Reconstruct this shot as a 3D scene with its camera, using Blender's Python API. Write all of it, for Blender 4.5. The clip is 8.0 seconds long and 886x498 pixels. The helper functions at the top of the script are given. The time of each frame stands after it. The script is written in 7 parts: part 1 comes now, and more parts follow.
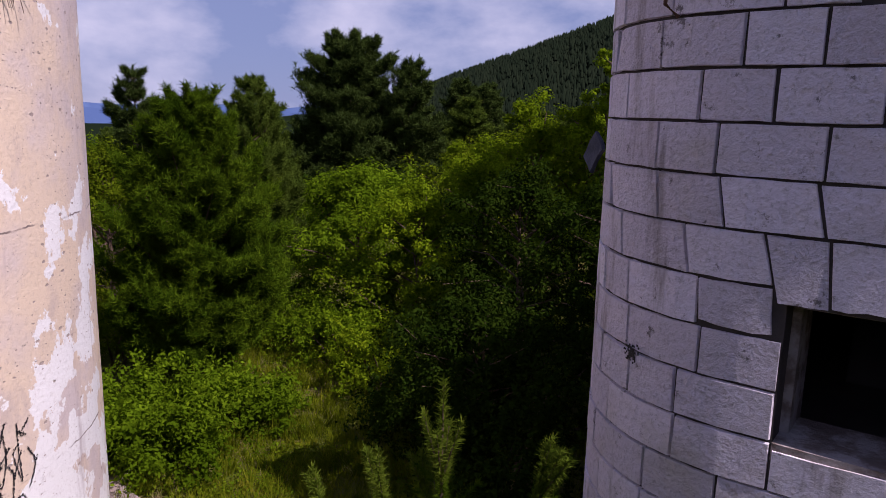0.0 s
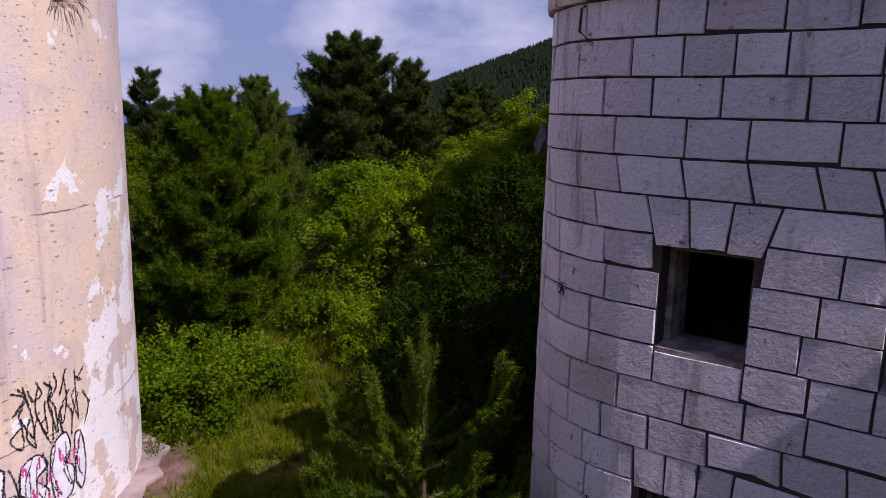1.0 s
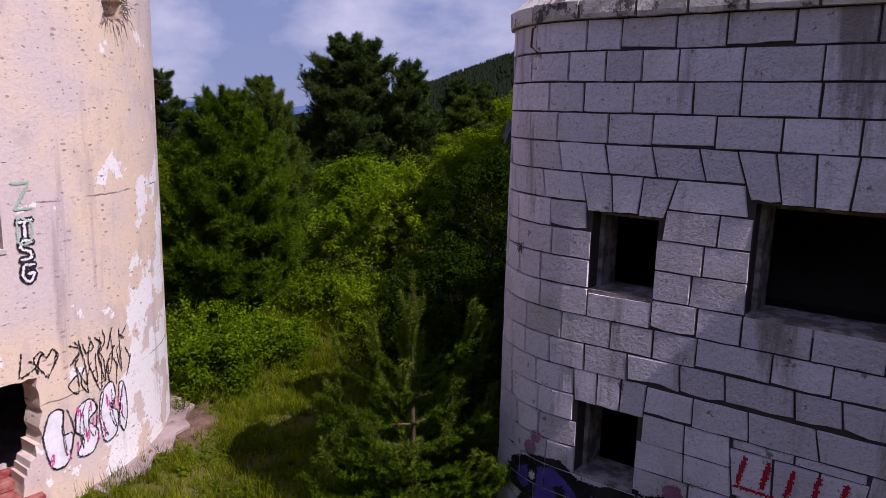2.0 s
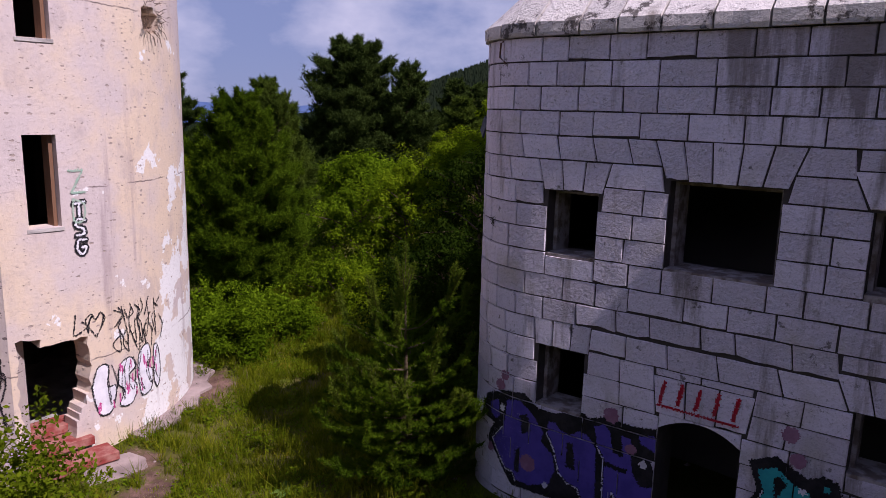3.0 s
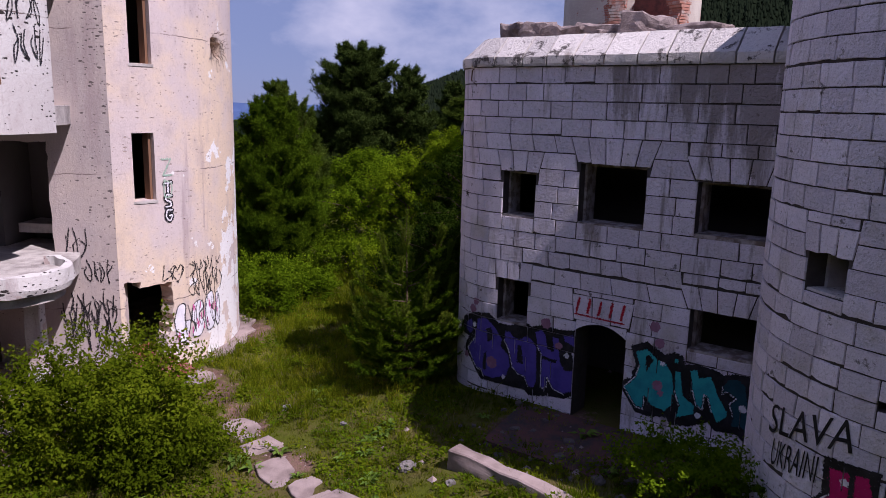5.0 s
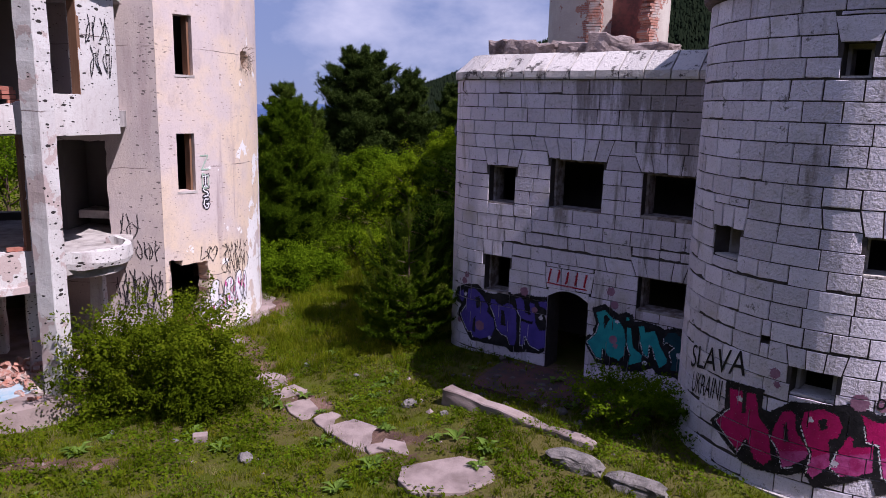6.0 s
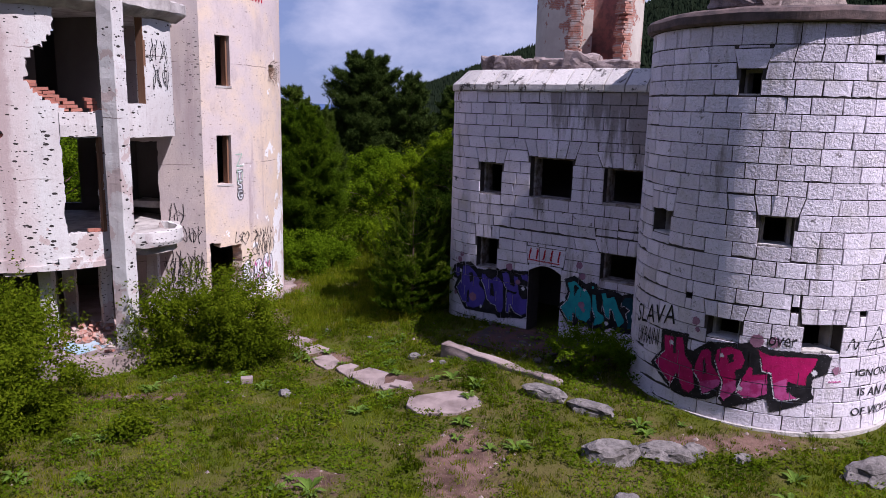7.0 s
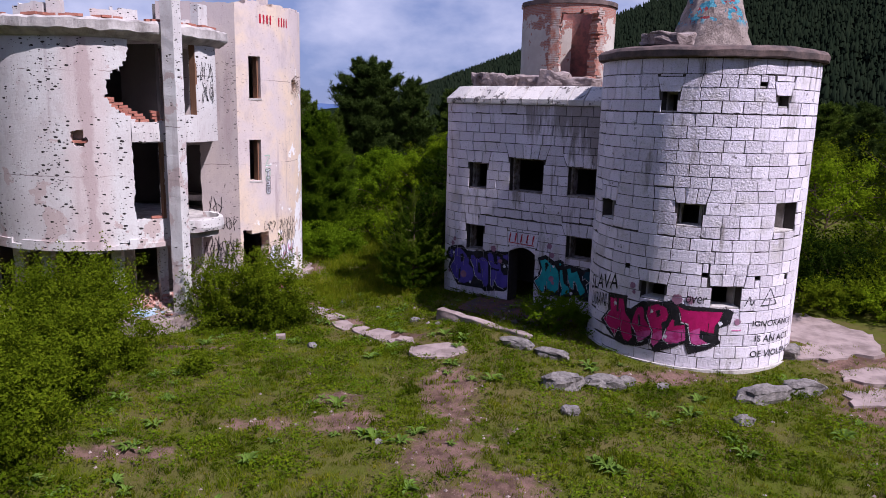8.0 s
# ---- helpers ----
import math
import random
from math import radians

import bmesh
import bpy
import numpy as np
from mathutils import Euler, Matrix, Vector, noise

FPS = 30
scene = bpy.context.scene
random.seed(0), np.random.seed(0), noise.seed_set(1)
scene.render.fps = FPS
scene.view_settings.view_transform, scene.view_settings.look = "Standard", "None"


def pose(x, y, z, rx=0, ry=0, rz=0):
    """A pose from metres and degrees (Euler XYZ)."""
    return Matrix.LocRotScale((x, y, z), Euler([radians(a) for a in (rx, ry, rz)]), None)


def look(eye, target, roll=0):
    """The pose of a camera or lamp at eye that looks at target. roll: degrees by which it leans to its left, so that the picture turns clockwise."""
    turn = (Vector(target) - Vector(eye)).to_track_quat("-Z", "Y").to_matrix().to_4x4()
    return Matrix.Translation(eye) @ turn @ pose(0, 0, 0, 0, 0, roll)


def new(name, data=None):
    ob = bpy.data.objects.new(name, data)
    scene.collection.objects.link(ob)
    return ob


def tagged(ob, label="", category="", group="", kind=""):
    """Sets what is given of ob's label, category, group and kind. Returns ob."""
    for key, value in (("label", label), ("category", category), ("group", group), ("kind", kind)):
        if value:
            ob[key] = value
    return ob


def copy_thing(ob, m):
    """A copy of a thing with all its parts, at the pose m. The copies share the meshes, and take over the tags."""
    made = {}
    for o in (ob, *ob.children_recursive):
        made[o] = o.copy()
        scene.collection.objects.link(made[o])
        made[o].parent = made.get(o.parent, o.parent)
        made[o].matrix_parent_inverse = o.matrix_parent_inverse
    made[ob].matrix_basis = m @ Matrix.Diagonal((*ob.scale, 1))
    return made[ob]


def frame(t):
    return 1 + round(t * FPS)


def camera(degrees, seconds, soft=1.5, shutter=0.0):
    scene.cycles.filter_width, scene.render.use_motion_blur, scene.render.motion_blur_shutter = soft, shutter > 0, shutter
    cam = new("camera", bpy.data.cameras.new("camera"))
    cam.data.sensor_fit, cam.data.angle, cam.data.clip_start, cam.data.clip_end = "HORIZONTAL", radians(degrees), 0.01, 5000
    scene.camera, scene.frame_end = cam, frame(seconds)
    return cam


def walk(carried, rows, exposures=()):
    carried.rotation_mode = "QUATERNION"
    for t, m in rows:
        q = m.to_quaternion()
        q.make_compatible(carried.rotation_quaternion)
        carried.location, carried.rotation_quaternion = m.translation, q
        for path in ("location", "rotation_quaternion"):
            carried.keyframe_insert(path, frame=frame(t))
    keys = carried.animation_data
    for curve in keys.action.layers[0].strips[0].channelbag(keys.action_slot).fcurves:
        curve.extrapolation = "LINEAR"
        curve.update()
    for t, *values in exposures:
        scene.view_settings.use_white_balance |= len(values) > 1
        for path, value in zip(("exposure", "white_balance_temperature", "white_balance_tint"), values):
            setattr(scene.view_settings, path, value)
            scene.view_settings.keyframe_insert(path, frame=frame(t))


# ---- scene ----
cam = camera(62.6, 8.0, soft=0.75)
METRES, EYE, TILT, LEAN, TURN = 20.0, 5.7, 0.0, 0.0, 0.0
ROWS = [
    (0.0, 0.0, 0.0, 0.0, 0.27, -10.91, -1.39),
    (0.5, 0.0046, -0.0401, 0.0002, 0.32, -10.92, -1.39),
    (1.0, 0.0101, -0.0834, -0.0004, 0.34, -10.94, -1.38),
    (1.5, 0.0149, -0.1268, -0.0011, 0.38, -10.96, -1.38),
    (3.0, 0.0301, -0.2648, -0.0011, 0.45, -11.03, -1.34),
    (3.5, 0.0338, -0.3133, 0.0003, 0.48, -11.04, -1.33),
    (4.0, 0.0363, -0.3652, 0.0016, 0.51, -11.06, -1.35),
    (4.5, 0.0391, -0.421, 0.0037, 0.51, -11.07, -1.36),
    (6.0, 0.0481, -0.6234, 0.0131, 0.55, -11.13, -1.43),
    (6.5, 0.05, -0.7033, 0.0176, 0.56, -11.15, -1.43),
    (7.0, 0.0516, -0.7887, 0.0226, 0.59, -11.16, -1.43),
    (7.5, 0.0555, -0.8803, 0.0279, 0.64, -11.18, -1.44),
    (8.0, 0.0619, -0.9962, 0.0398, 0.66, -11.21, -1.42),
]
walk(cam, [(t, pose(0, 0, EYE, TILT, LEAN, TURN) @ pose(METRES * x, METRES * y, METRES * z, 90 + pitch, roll, yaw)) for t, x, y, z, yaw, pitch, roll in ROWS],
     exposures=[(0.0, -0.13, 5900, 34), (3.0, -0.21, 5850, 34), (4.5, -0.22, 5800, 33), (6.0, -0.07, 5700, 31), (8.0, -0.05, 5600, 28)])

# ---- light ----
SUN_AZ = Vector((0.7804, -0.6252))
SUN_EL = radians(51)
world = bpy.data.worlds.new("sky")
scene.world = world
world.use_nodes = True
wn, wl = world.node_tree.nodes, world.node_tree.links
sky = wn.new("ShaderNodeTexSky")
sky.sky_type, sky.sun_disc, sky.sun_elevation = "NISHITA", False, SUN_EL
sky.sun_rotation = math.atan2(SUN_AZ.x, SUN_AZ.y)
sky.altitude, sky.dust_density, sky.ozone_density = 1000, 0.2, 4.0
tc = wn.new("ShaderNodeTexCoord")
mp = wn.new("ShaderNodeMapping")
mp.inputs["Scale"].default_value = (1.0, 1.0, 1.9)
wl.new(tc.outputs["Generated"], mp.inputs["Vector"])
cn = wn.new("ShaderNodeTexNoise")
cn.inputs["Scale"].default_value, cn.inputs["Detail"].default_value, cn.inputs["Roughness"].default_value = 4.4, 10.0, 0.54
wl.new(mp.outputs["Vector"], cn.inputs["Vector"])
cr = wn.new("ShaderNodeValToRGB")
cr.color_ramp.elements[0].color = (0.18, 0.18, 0.18, 1)
cr.color_ramp.elements[0].position, cr.color_ramp.elements[1].position = 0.41, 0.65
wl.new(cn.outputs["Fac"], cr.inputs["Fac"])
cm = wn.new("ShaderNodeMix")
cm.data_type = "RGBA"
cm.inputs["B"].default_value = (17.0, 17.3, 19.0, 1)
# clouds thin out overhead, where the sky is a deeper blue
up = wn.new("ShaderNodeSeparateXYZ")
wl.new(tc.outputs["Generated"], up.inputs[0])
fade = wn.new("ShaderNodeMapRange")
for key, v in (("From Min", 0.30), ("From Max", 0.75), ("To Min", 1.0), ("To Max", 0.35)):
    fade.inputs[key].default_value = v
wl.new(up.outputs["Z"], fade.inputs["Value"])
thin = wn.new("ShaderNodeMath")
thin.operation = "MULTIPLY"
wl.new(cr.outputs["Color"], thin.inputs[0])
wl.new(fade.outputs["Result"], thin.inputs[1])
wl.new(thin.outputs[0], cm.inputs["Factor"])
deep = wn.new("ShaderNodeMix")
deep.data_type = "RGBA"
deep.inputs["Factor"].default_value, deep.inputs["B"].default_value = 0.7, (4.6, 6.9, 12.8, 1)
wl.new(sky.outputs["Color"], deep.inputs["A"])
wl.new(deep.outputs["Result"], cm.inputs["A"])
wl.new(cm.outputs["Result"], wn["Background"].inputs["Color"])
wn["Background"].inputs["Strength"].default_value = 0.041

sun = new("sun", bpy.data.lights.new("sun", "SUN"))
sun.data.energy, sun.data.angle, sun.data.color = 6.9, radians(0.55), (1.0, 0.93, 0.80)
sun.matrix_world = look((SUN_AZ.x * 60, SUN_AZ.y * 60, 60 * math.tan(SUN_EL)), (0, 0, 0))


# ---- materials ----
class Mat:
    """A node material with a principled surface and a few short builders."""

    def __init__(self, name, rough=0.85, metal=0.0):
        self.m = bpy.data.materials.new(name)
        self.m.use_nodes = True
        self.n, self.l = self.m.node_tree.nodes, self.m.node_tree.links
        self.b = self.n["Principled BSDF"]
        self.b.inputs["Roughness"].default_value, self.b.inputs["Metallic"].default_value = rough, metal
        self.b.inputs["Specular IOR Level"].default_value = 0.2
        self.co = self.n.new("ShaderNodeTexCoord").outputs["Object"]

    def noise(self, scale, detail=6.0, rough=0.6, co=None, stretch=None):
        t = self.n.new("ShaderNodeTexNoise")
        t.inputs["Scale"].default_value, t.inputs["Detail"].default_value, t.inputs["Roughness"].default_value = scale, detail, rough
        co = co or self.co
        if stretch:
            g = self.n.new("ShaderNodeMapping")
            g.inputs["Scale"].default_value = stretch
            self.l.new(co, g.inputs["Vector"])
            co = g.outputs["Vector"]
        self.l.new(co, t.inputs["Vector"])
        return t.outputs["Fac"]

    def voronoi(self, scale, feature="F1", co=None, out="Distance", randomness=1.0):
        t = self.n.new("ShaderNodeTexVoronoi")
        t.feature = feature
        t.inputs["Scale"].default_value, t.inputs["Randomness"].default_value = scale, randomness
        self.l.new(co or self.co, t.inputs["Vector"])
        return t.outputs[out]

    def ramp(self, fac, a, b, lo=0.0, hi=1.0):
        t = self.n.new("ShaderNodeMapRange")
        t.interpolation_type = "SMOOTHSTEP"
        for key, v in (("From Min", a), ("From Max", b), ("To Min", lo), ("To Max", hi)):
            t.inputs[key].default_value = v
        self.l.new(fac, t.inputs["Value"])
        return t.outputs["Result"]

    def math(self, op, a, b=0.0):
        t = self.n.new("ShaderNodeMath")
        t.operation = op
        for k, v in ((0, a), (1, b)):
            if isinstance(v, (int, float)):
                t.inputs[k].default_value = v
            else:
                self.l.new(v, t.inputs[k])
        return t.outputs[0]

    def mix(self, fac, a, b):
        t = self.n.new("ShaderNodeMix")
        t.data_type = "RGBA"
        for key, v in (("Factor", fac), ("A", a), ("B", b)):
            if isinstance(v, (int, float)):
                t.inputs[key].default_value = v
            elif isinstance(v, tuple):
                t.inputs[key].default_value = (*v, 1)
            else:
                self.l.new(v, t.inputs[key])
        return t.outputs["Result"]

    def random(self):
        return self.n.new("ShaderNodeObjectInfo").outputs["Random"]

    def island(self):
        return self.n.new("ShaderNodeNewGeometry").outputs["Random Per Island"]

    def height(self):
        t = self.n.new("ShaderNodeSeparateXYZ")
        self.l.new(self.co, t.inputs[0])
        return t.outputs["Z"]

    def attribute(self, name):
        t = self.n.new("ShaderNodeAttribute")
        t.attribute_name = name
        return t.outputs["Fac"]

    def colour(self, c):
        if isinstance(c, tuple):
            self.b.inputs["Base Color"].default_value = (*c, 1)
        else:
            self.l.new(c, self.b.inputs["Base Color"])
        return self

    def bump(self, h, strength=0.5, distance=0.02):
        t = self.n.new("ShaderNodeBump")
        t.inputs["Strength"].default_value, t.inputs["Distance"].default_value = strength, distance
        self.l.new(h, t.inputs["Height"])
        self.l.new(t.outputs["Normal"], self.b.inputs["Normal"])
        return self

    def leafy(self, c, translucent=0.35):
        """Leaf surface: part of the light passes through."""
        t = self.n.new("ShaderNodeBsdfTranslucent")
        s = self.n.new("ShaderNodeMixShader")
        s.inputs[0].default_value = translucent
        self.l.new(c, t.inputs["Color"])
        self.l.new(self.b.outputs[0], s.inputs[1])
        self.l.new(t.outputs[0], s.inputs[2])
        self.l.new(s.outputs[0], self.n["Material Output"].inputs["Surface"])
        self.b.inputs["Specular IOR Level"].default_value = 0.0
        return self.colour(c)


def stone_material(name, light, dark, use_island=False, moss=False, runoff=False):
    k = Mat(name, 0.82)
    r = k.island() if use_island else k.random()
    big = k.noise(1.3, 5)
    c = k.mix(r, light, dark)
    c = k.mix(k.ramp(big, 0.5, 0.78), c, (0.56, 0.51, 0.50))
    c = k.mix(k.ramp(k.noise(9, 8, 0.7), 0.58, 0.75, 0, 0.7), c, (0.24, 0.21, 0.20))
    streak = k.noise(2.4, 6, 0.65, stretch=(1, 1, 0.18))
    c = k.mix(k.ramp(streak, 0.56, 0.72, 0, 0.8), c, (0.19, 0.155, 0.13))
    fine = k.ramp(k.noise(3.5, 9, 0.75), 0.61, 0.66, 0, 0.8)
    c = k.mix(fine, c, (0.10, 0.085, 0.08))
    c = k.mix(k.ramp(k.noise(38, 5, 0.7), 0.50, 0.72, 0, 0.55), c, (0.30, 0.265, 0.27))
    c = k.mix(k.ramp(k.noise(7.5, 9, 0.78), 0.605, 0.66, 0, 0.7), c, (0.12, 0.10, 0.10))
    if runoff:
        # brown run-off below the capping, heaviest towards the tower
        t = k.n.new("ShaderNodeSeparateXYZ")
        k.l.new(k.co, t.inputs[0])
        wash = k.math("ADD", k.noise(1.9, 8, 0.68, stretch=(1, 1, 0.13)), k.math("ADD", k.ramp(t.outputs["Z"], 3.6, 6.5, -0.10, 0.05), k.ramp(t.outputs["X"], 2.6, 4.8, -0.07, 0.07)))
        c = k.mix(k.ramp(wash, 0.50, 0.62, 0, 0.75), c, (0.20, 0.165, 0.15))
    if moss:
        c = k.mix(k.ramp(k.noise(2.6, 9, 0.72), 0.56, 0.62, 0, 0.9), c, (0.045, 0.036, 0.032))
    k.colour(c)
    face = k.math("ADD", k.noise(19, 3, 0.55), k.math("MULTIPLY", k.noise(55, 5, 0.7), 0.45))
    h = k.math("ADD", k.math("MULTIPLY", face, k.ramp(r, 0.0, 0.7, 0.55, 1.1)), k.math("MULTIPLY", k.noise(6, 4, 0.6), 0.4))
    return k.bump(h, 0.8 if runoff else 0.9, 0.036).m


STONE = stone_material("limestone_block", (0.83, 0.765, 0.86), (0.67, 0.61, 0.69))
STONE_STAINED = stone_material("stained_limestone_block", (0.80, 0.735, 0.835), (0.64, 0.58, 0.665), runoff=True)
STONE_JOINED = stone_material("limestone_masonry", (0.80, 0.74, 0.82), (0.68, 0.62, 0.69), True)
CAPSTONE = stone_material("limestone_capping", (0.66, 0.61, 0.58), (0.54, 0.50, 0.48), moss=True)

k = Mat("mortar", 0.95)
k.colour(k.mix(k.noise(7), (0.035, 0.028, 0.026), (0.10, 0.085, 0.08)))
MORTAR = k.bump(k.noise(40), 0.6, 0.01).m

# the rooms' shade is put into this dark wall and floor colour
k = Mat("shade_dark_interior", 0.95)
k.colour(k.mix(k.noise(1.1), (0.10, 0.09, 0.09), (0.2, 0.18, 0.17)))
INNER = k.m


def render_material(name, base_a, base_b, peel, peel_low, pock_scale, pock_limit, core=(0.085, 0.07, 0.068), peel_side=None, stain=None):
    """Bullet-pocked plaster: blotches, peeled patches, pits with dark cores."""
    k = Mat(name, 0.9)
    c = k.mix(k.ramp(k.noise(0.55, 5), 0.38, 0.62), base_a, base_b)
    c = k.mix(k.ramp(k.noise(2.3, 8, 0.65, stretch=(1, 1, 0.5)), 0.5, 0.72, 0, 0.5), c, (0.40, 0.33, 0.33))
    if peel:
        wave = k.noise(1.25, 7, 0.6)
        lift = k.ramp(k.height(), 0.0, 7.0, 0.10, -0.06)
        if peel_side:
            t = k.n.new("ShaderNodeSeparateXYZ")
            k.l.new(k.co, t.inputs[0])
            lift = k.math("ADD", lift, k.ramp(t.outputs["Y"], *peel_side, -0.09, 0.05))
        p = k.ramp(k.math("ADD", wave, lift), peel_low, peel_low + 0.012)
        c = k.mix(p, c, peel)
    c = k.mix(k.ramp(k.noise(14, 8, 0.75), 0.5, 0.75, 0, 0.55), c, (0.34, 0.27, 0.25))
    seam = k.math("ABSOLUTE", k.math("SUBTRACT", k.math("FRACT", k.math("ADD", k.math("MULTIPLY", k.height(), 0.345), k.math("MULTIPLY", k.noise(2.2, 6), 0.05))), 0.5))
    c = k.mix(k.math("MULTIPLY", k.ramp(seam, 0.006, 0.001), k.ramp(k.noise(1.7, 4), 0.42, 0.6)), c, (0.17, 0.13, 0.12))
    streak = k.noise(1.6, 6, 0.7, stretch=(1, 1, 0.1))
    c = k.mix(k.ramp(streak, 0.55, 0.70, 0, 0.6), c, (0.33, 0.255, 0.26))
    gate = k.ramp(k.noise(0.8, 3), 0.36, 0.5, 0.45, 1.0)
    if stain:
        # a rusty run-off band down the wall, at one bearing from the house's middle
        cx, cy, bearing, half = stain
        t = k.n.new("ShaderNodeSeparateXYZ")
        k.l.new(k.co, t.inputs[0])
        a = k.math("ARCTAN2", k.math("SUBTRACT", t.outputs["Y"], cy), k.math("SUBTRACT", t.outputs["X"], cx))
        away = k.math("ABSOLUTE", k.math("SUBTRACT", a, radians(bearing)))
        away = k.math("ADD", away, k.math("MULTIPLY", k.math("SUBTRACT", k.noise(1.6, 7, 0.65), 0.5), 0.16))
        c = k.mix(k.ramp(away, radians(half), radians(half) * 0.5, 0, 0.85), c, (0.30, 0.225, 0.225))
        c = k.mix(k.ramp(away, radians(half) * 3.4, radians(half) * 1.6, 0, 0.5), c, (0.56, 0.44, 0.42))

    flat = k.n.new("ShaderNodeMapping")
    flat.inputs["Scale"].default_value = (1, 1, 2.1)
    k.l.new(k.co, flat.inputs["Vector"])
    wide = flat.outputs["Vector"]

    def pits_at(scale, limit):
        d = k.math("ADD", k.voronoi(scale, co=wide), k.math("MULTIPLY", k.math("SUBTRACT", k.noise(scale * 5, 4, 0.7), 0.5), 0.34))
        reach = k.math("MULTIPLY", k.ramp(k.voronoi(scale, out="Color", co=wide), 0.32, 0.8, 0.0, limit), gate)
        return k.ramp(k.math("SUBTRACT", reach, d), 0.0, 0.035)
    pits = k.math("MAXIMUM", pits_at(pock_scale, pock_limit), pits_at(pock_scale * 2.1, pock_limit * 0.95))
    c = k.mix(pits, c, core)
    k.colour(c)
    h = k.math("SUBTRACT", k.math("MULTIPLY", k.noise(18, 8, 0.7), 0.45), pits)
    return k.bump(h, 0.7, 0.035).m


WHITE_RENDER = render_material("pocked_white_render", (0.60, 0.58, 0.57), (0.54, 0.50, 0.49), (0.47, 0.38, 0.36), 0.62, 4.3, 0.285, (0.040, 0.033, 0.032), stain=(-9.8, 3.8, -74, 3.4))
BEIGE_RENDER = render_material("peeling_beige_render", (0.66, 0.525, 0.40), (0.56, 0.475, 0.465), (0.76, 0.74, 0.74), 0.60, 4.8, 0.21, (0.38, 0.305, 0.275), (6.4, 8.4))
GREY_RENDER = render_material("grey_render", (0.50, 0.42, 0.39), (0.42, 0.36, 0.355), None, 0.6, 4.4, 0.24, (0.16, 0.13, 0.13))

k = Mat("raw_concrete", 0.92)
k.colour(k.mix(k.ramp(k.noise(2.5, 8), 0.35, 0.7), (0.50, 0.46, 0.44), (0.27, 0.24, 0.23)))
CONCRETE = k.bump(k.noise(16, 9, 0.7), 0.7, 0.03).m
k = Mat("roof_rubble", 0.95)
k.colour(k.mix(k.ramp(k.noise(2.8, 9, 0.7), 0.36, 0.66), (0.36, 0.29, 0.275), (0.14, 0.105, 0.10)))
ROOFSTONE = k.bump(k.noise(11, 9, 0.72), 0.9, 0.06).m
k = Mat("weathered_slab", 0.92)
k.colour(k.mix(k.ramp(k.noise(1.7, 8), 0.35, 0.7), (0.34, 0.265, 0.25), (0.18, 0.135, 0.125)))
SLAB = k.bump(k.noise(22, 9, 0.7), 0.6, 0.02).m
k = Mat("dark_capping", 0.9)
k.colour(k.mix(k.ramp(k.noise(3, 8), 0.35, 0.7), (0.165, 0.115, 0.105), (0.07, 0.055, 0.055)))
DARKCAP = k.bump(k.noise(14, 8, 0.7), 0.7, 0.03).m
k = Mat("red_brick", 0.9)
k.colour(k.mix(k.noise(20, 6), k.mix(k.random(), (0.36, 0.09, 0.055), (0.46, 0.17, 0.11)), (0.30, 0.16, 0.13)))
BRICK = k.bump(k.noise(40, 6), 0.5, 0.01).m
k = Mat("brick_masonry", 0.9)
k.colour(k.mix(k.ramp(k.noise(3, 7), 0.4, 0.62), k.mix(k.island(), (0.33, 0.13, 0.09), (0.42, 0.22, 0.17)), (0.42, 0.36, 0.33)))
BRICKWORK = k.bump(k.noise(30, 6), 0.6, 0.02).m
k = Mat("pink_plaster", 0.9)
t = k.n.new("ShaderNodeSeparateXYZ")
k.l.new(k.co, t.inputs[0])
turn = k.math("MULTIPLY", k.math("ARCTAN2", k.math("SUBTRACT", t.outputs["Y"], 13.6), k.math("SUBTRACT", t.outputs["X"], 6.3)), 2.02)
t2 = k.n.new("ShaderNodeCombineXYZ")
k.l.new(turn, t2.inputs["X"])
k.l.new(t.outputs["Z"], t2.inputs["Y"])
bt = k.n.new("ShaderNodeTexBrick")
bt.inputs["Scale"].default_value, bt.inputs["Mortar Size"].default_value = 4.0, 0.03
bt.inputs["Color1"].default_value, bt.inputs["Color2"].default_value, bt.inputs["Mortar"].default_value = (0.30, 0.10, 0.07, 1), (0.40, 0.18, 0.13, 1), (0.30, 0.25, 0.23, 1)
k.l.new(t2.outputs[0], bt.inputs["Vector"])
gap = k.math("MINIMUM", k.math("ABSOLUTE", k.math("ADD", turn, radians(110) * 2.02)), k.math("ABSOLUTE", k.math("ADD", turn, radians(61) * 2.02)))
wear = k.math("ADD", k.ramp(t.outputs["Z"], 9.5, 10.7, -0.07, 0.13), k.ramp(gap, 0.8, 0.15, 0.0, 0.18))
bare = k.ramp(k.math("ADD", k.noise(1.5, 7, 0.65), wear), 0.52, 0.545)
plaster = k.mix(k.ramp(k.noise(0.9, 6), 0.42, 0.6), (0.52, 0.47, 0.42), (0.45, 0.39, 0.35))
k.colour(k.mix(bare, plaster, bt.outputs["Color"]))
PINK = k.bump(k.math("ADD", k.noise(15, 8), k.math("MULTIPLY", bare, -0.8)), 0.6, 0.03).m
k = Mat("boulder", 0.9)
k.colour(k.mix(k.ramp(k.noise(5, 8, 0.7), 0.35, 0.7), (0.25, 0.222, 0.212), (0.09, 0.08, 0.075)))
ROCK = k.bump(k.noise(12, 9, 0.7), 0.9, 0.05).m
k = Mat("rusty_steel", 0.7, 0.3)
k.colour(k.mix(k.noise(12), (0.06, 0.035, 0.025), (0.16, 0.07, 0.035)))
RUST = k.m
k = Mat("timber", 0.8)
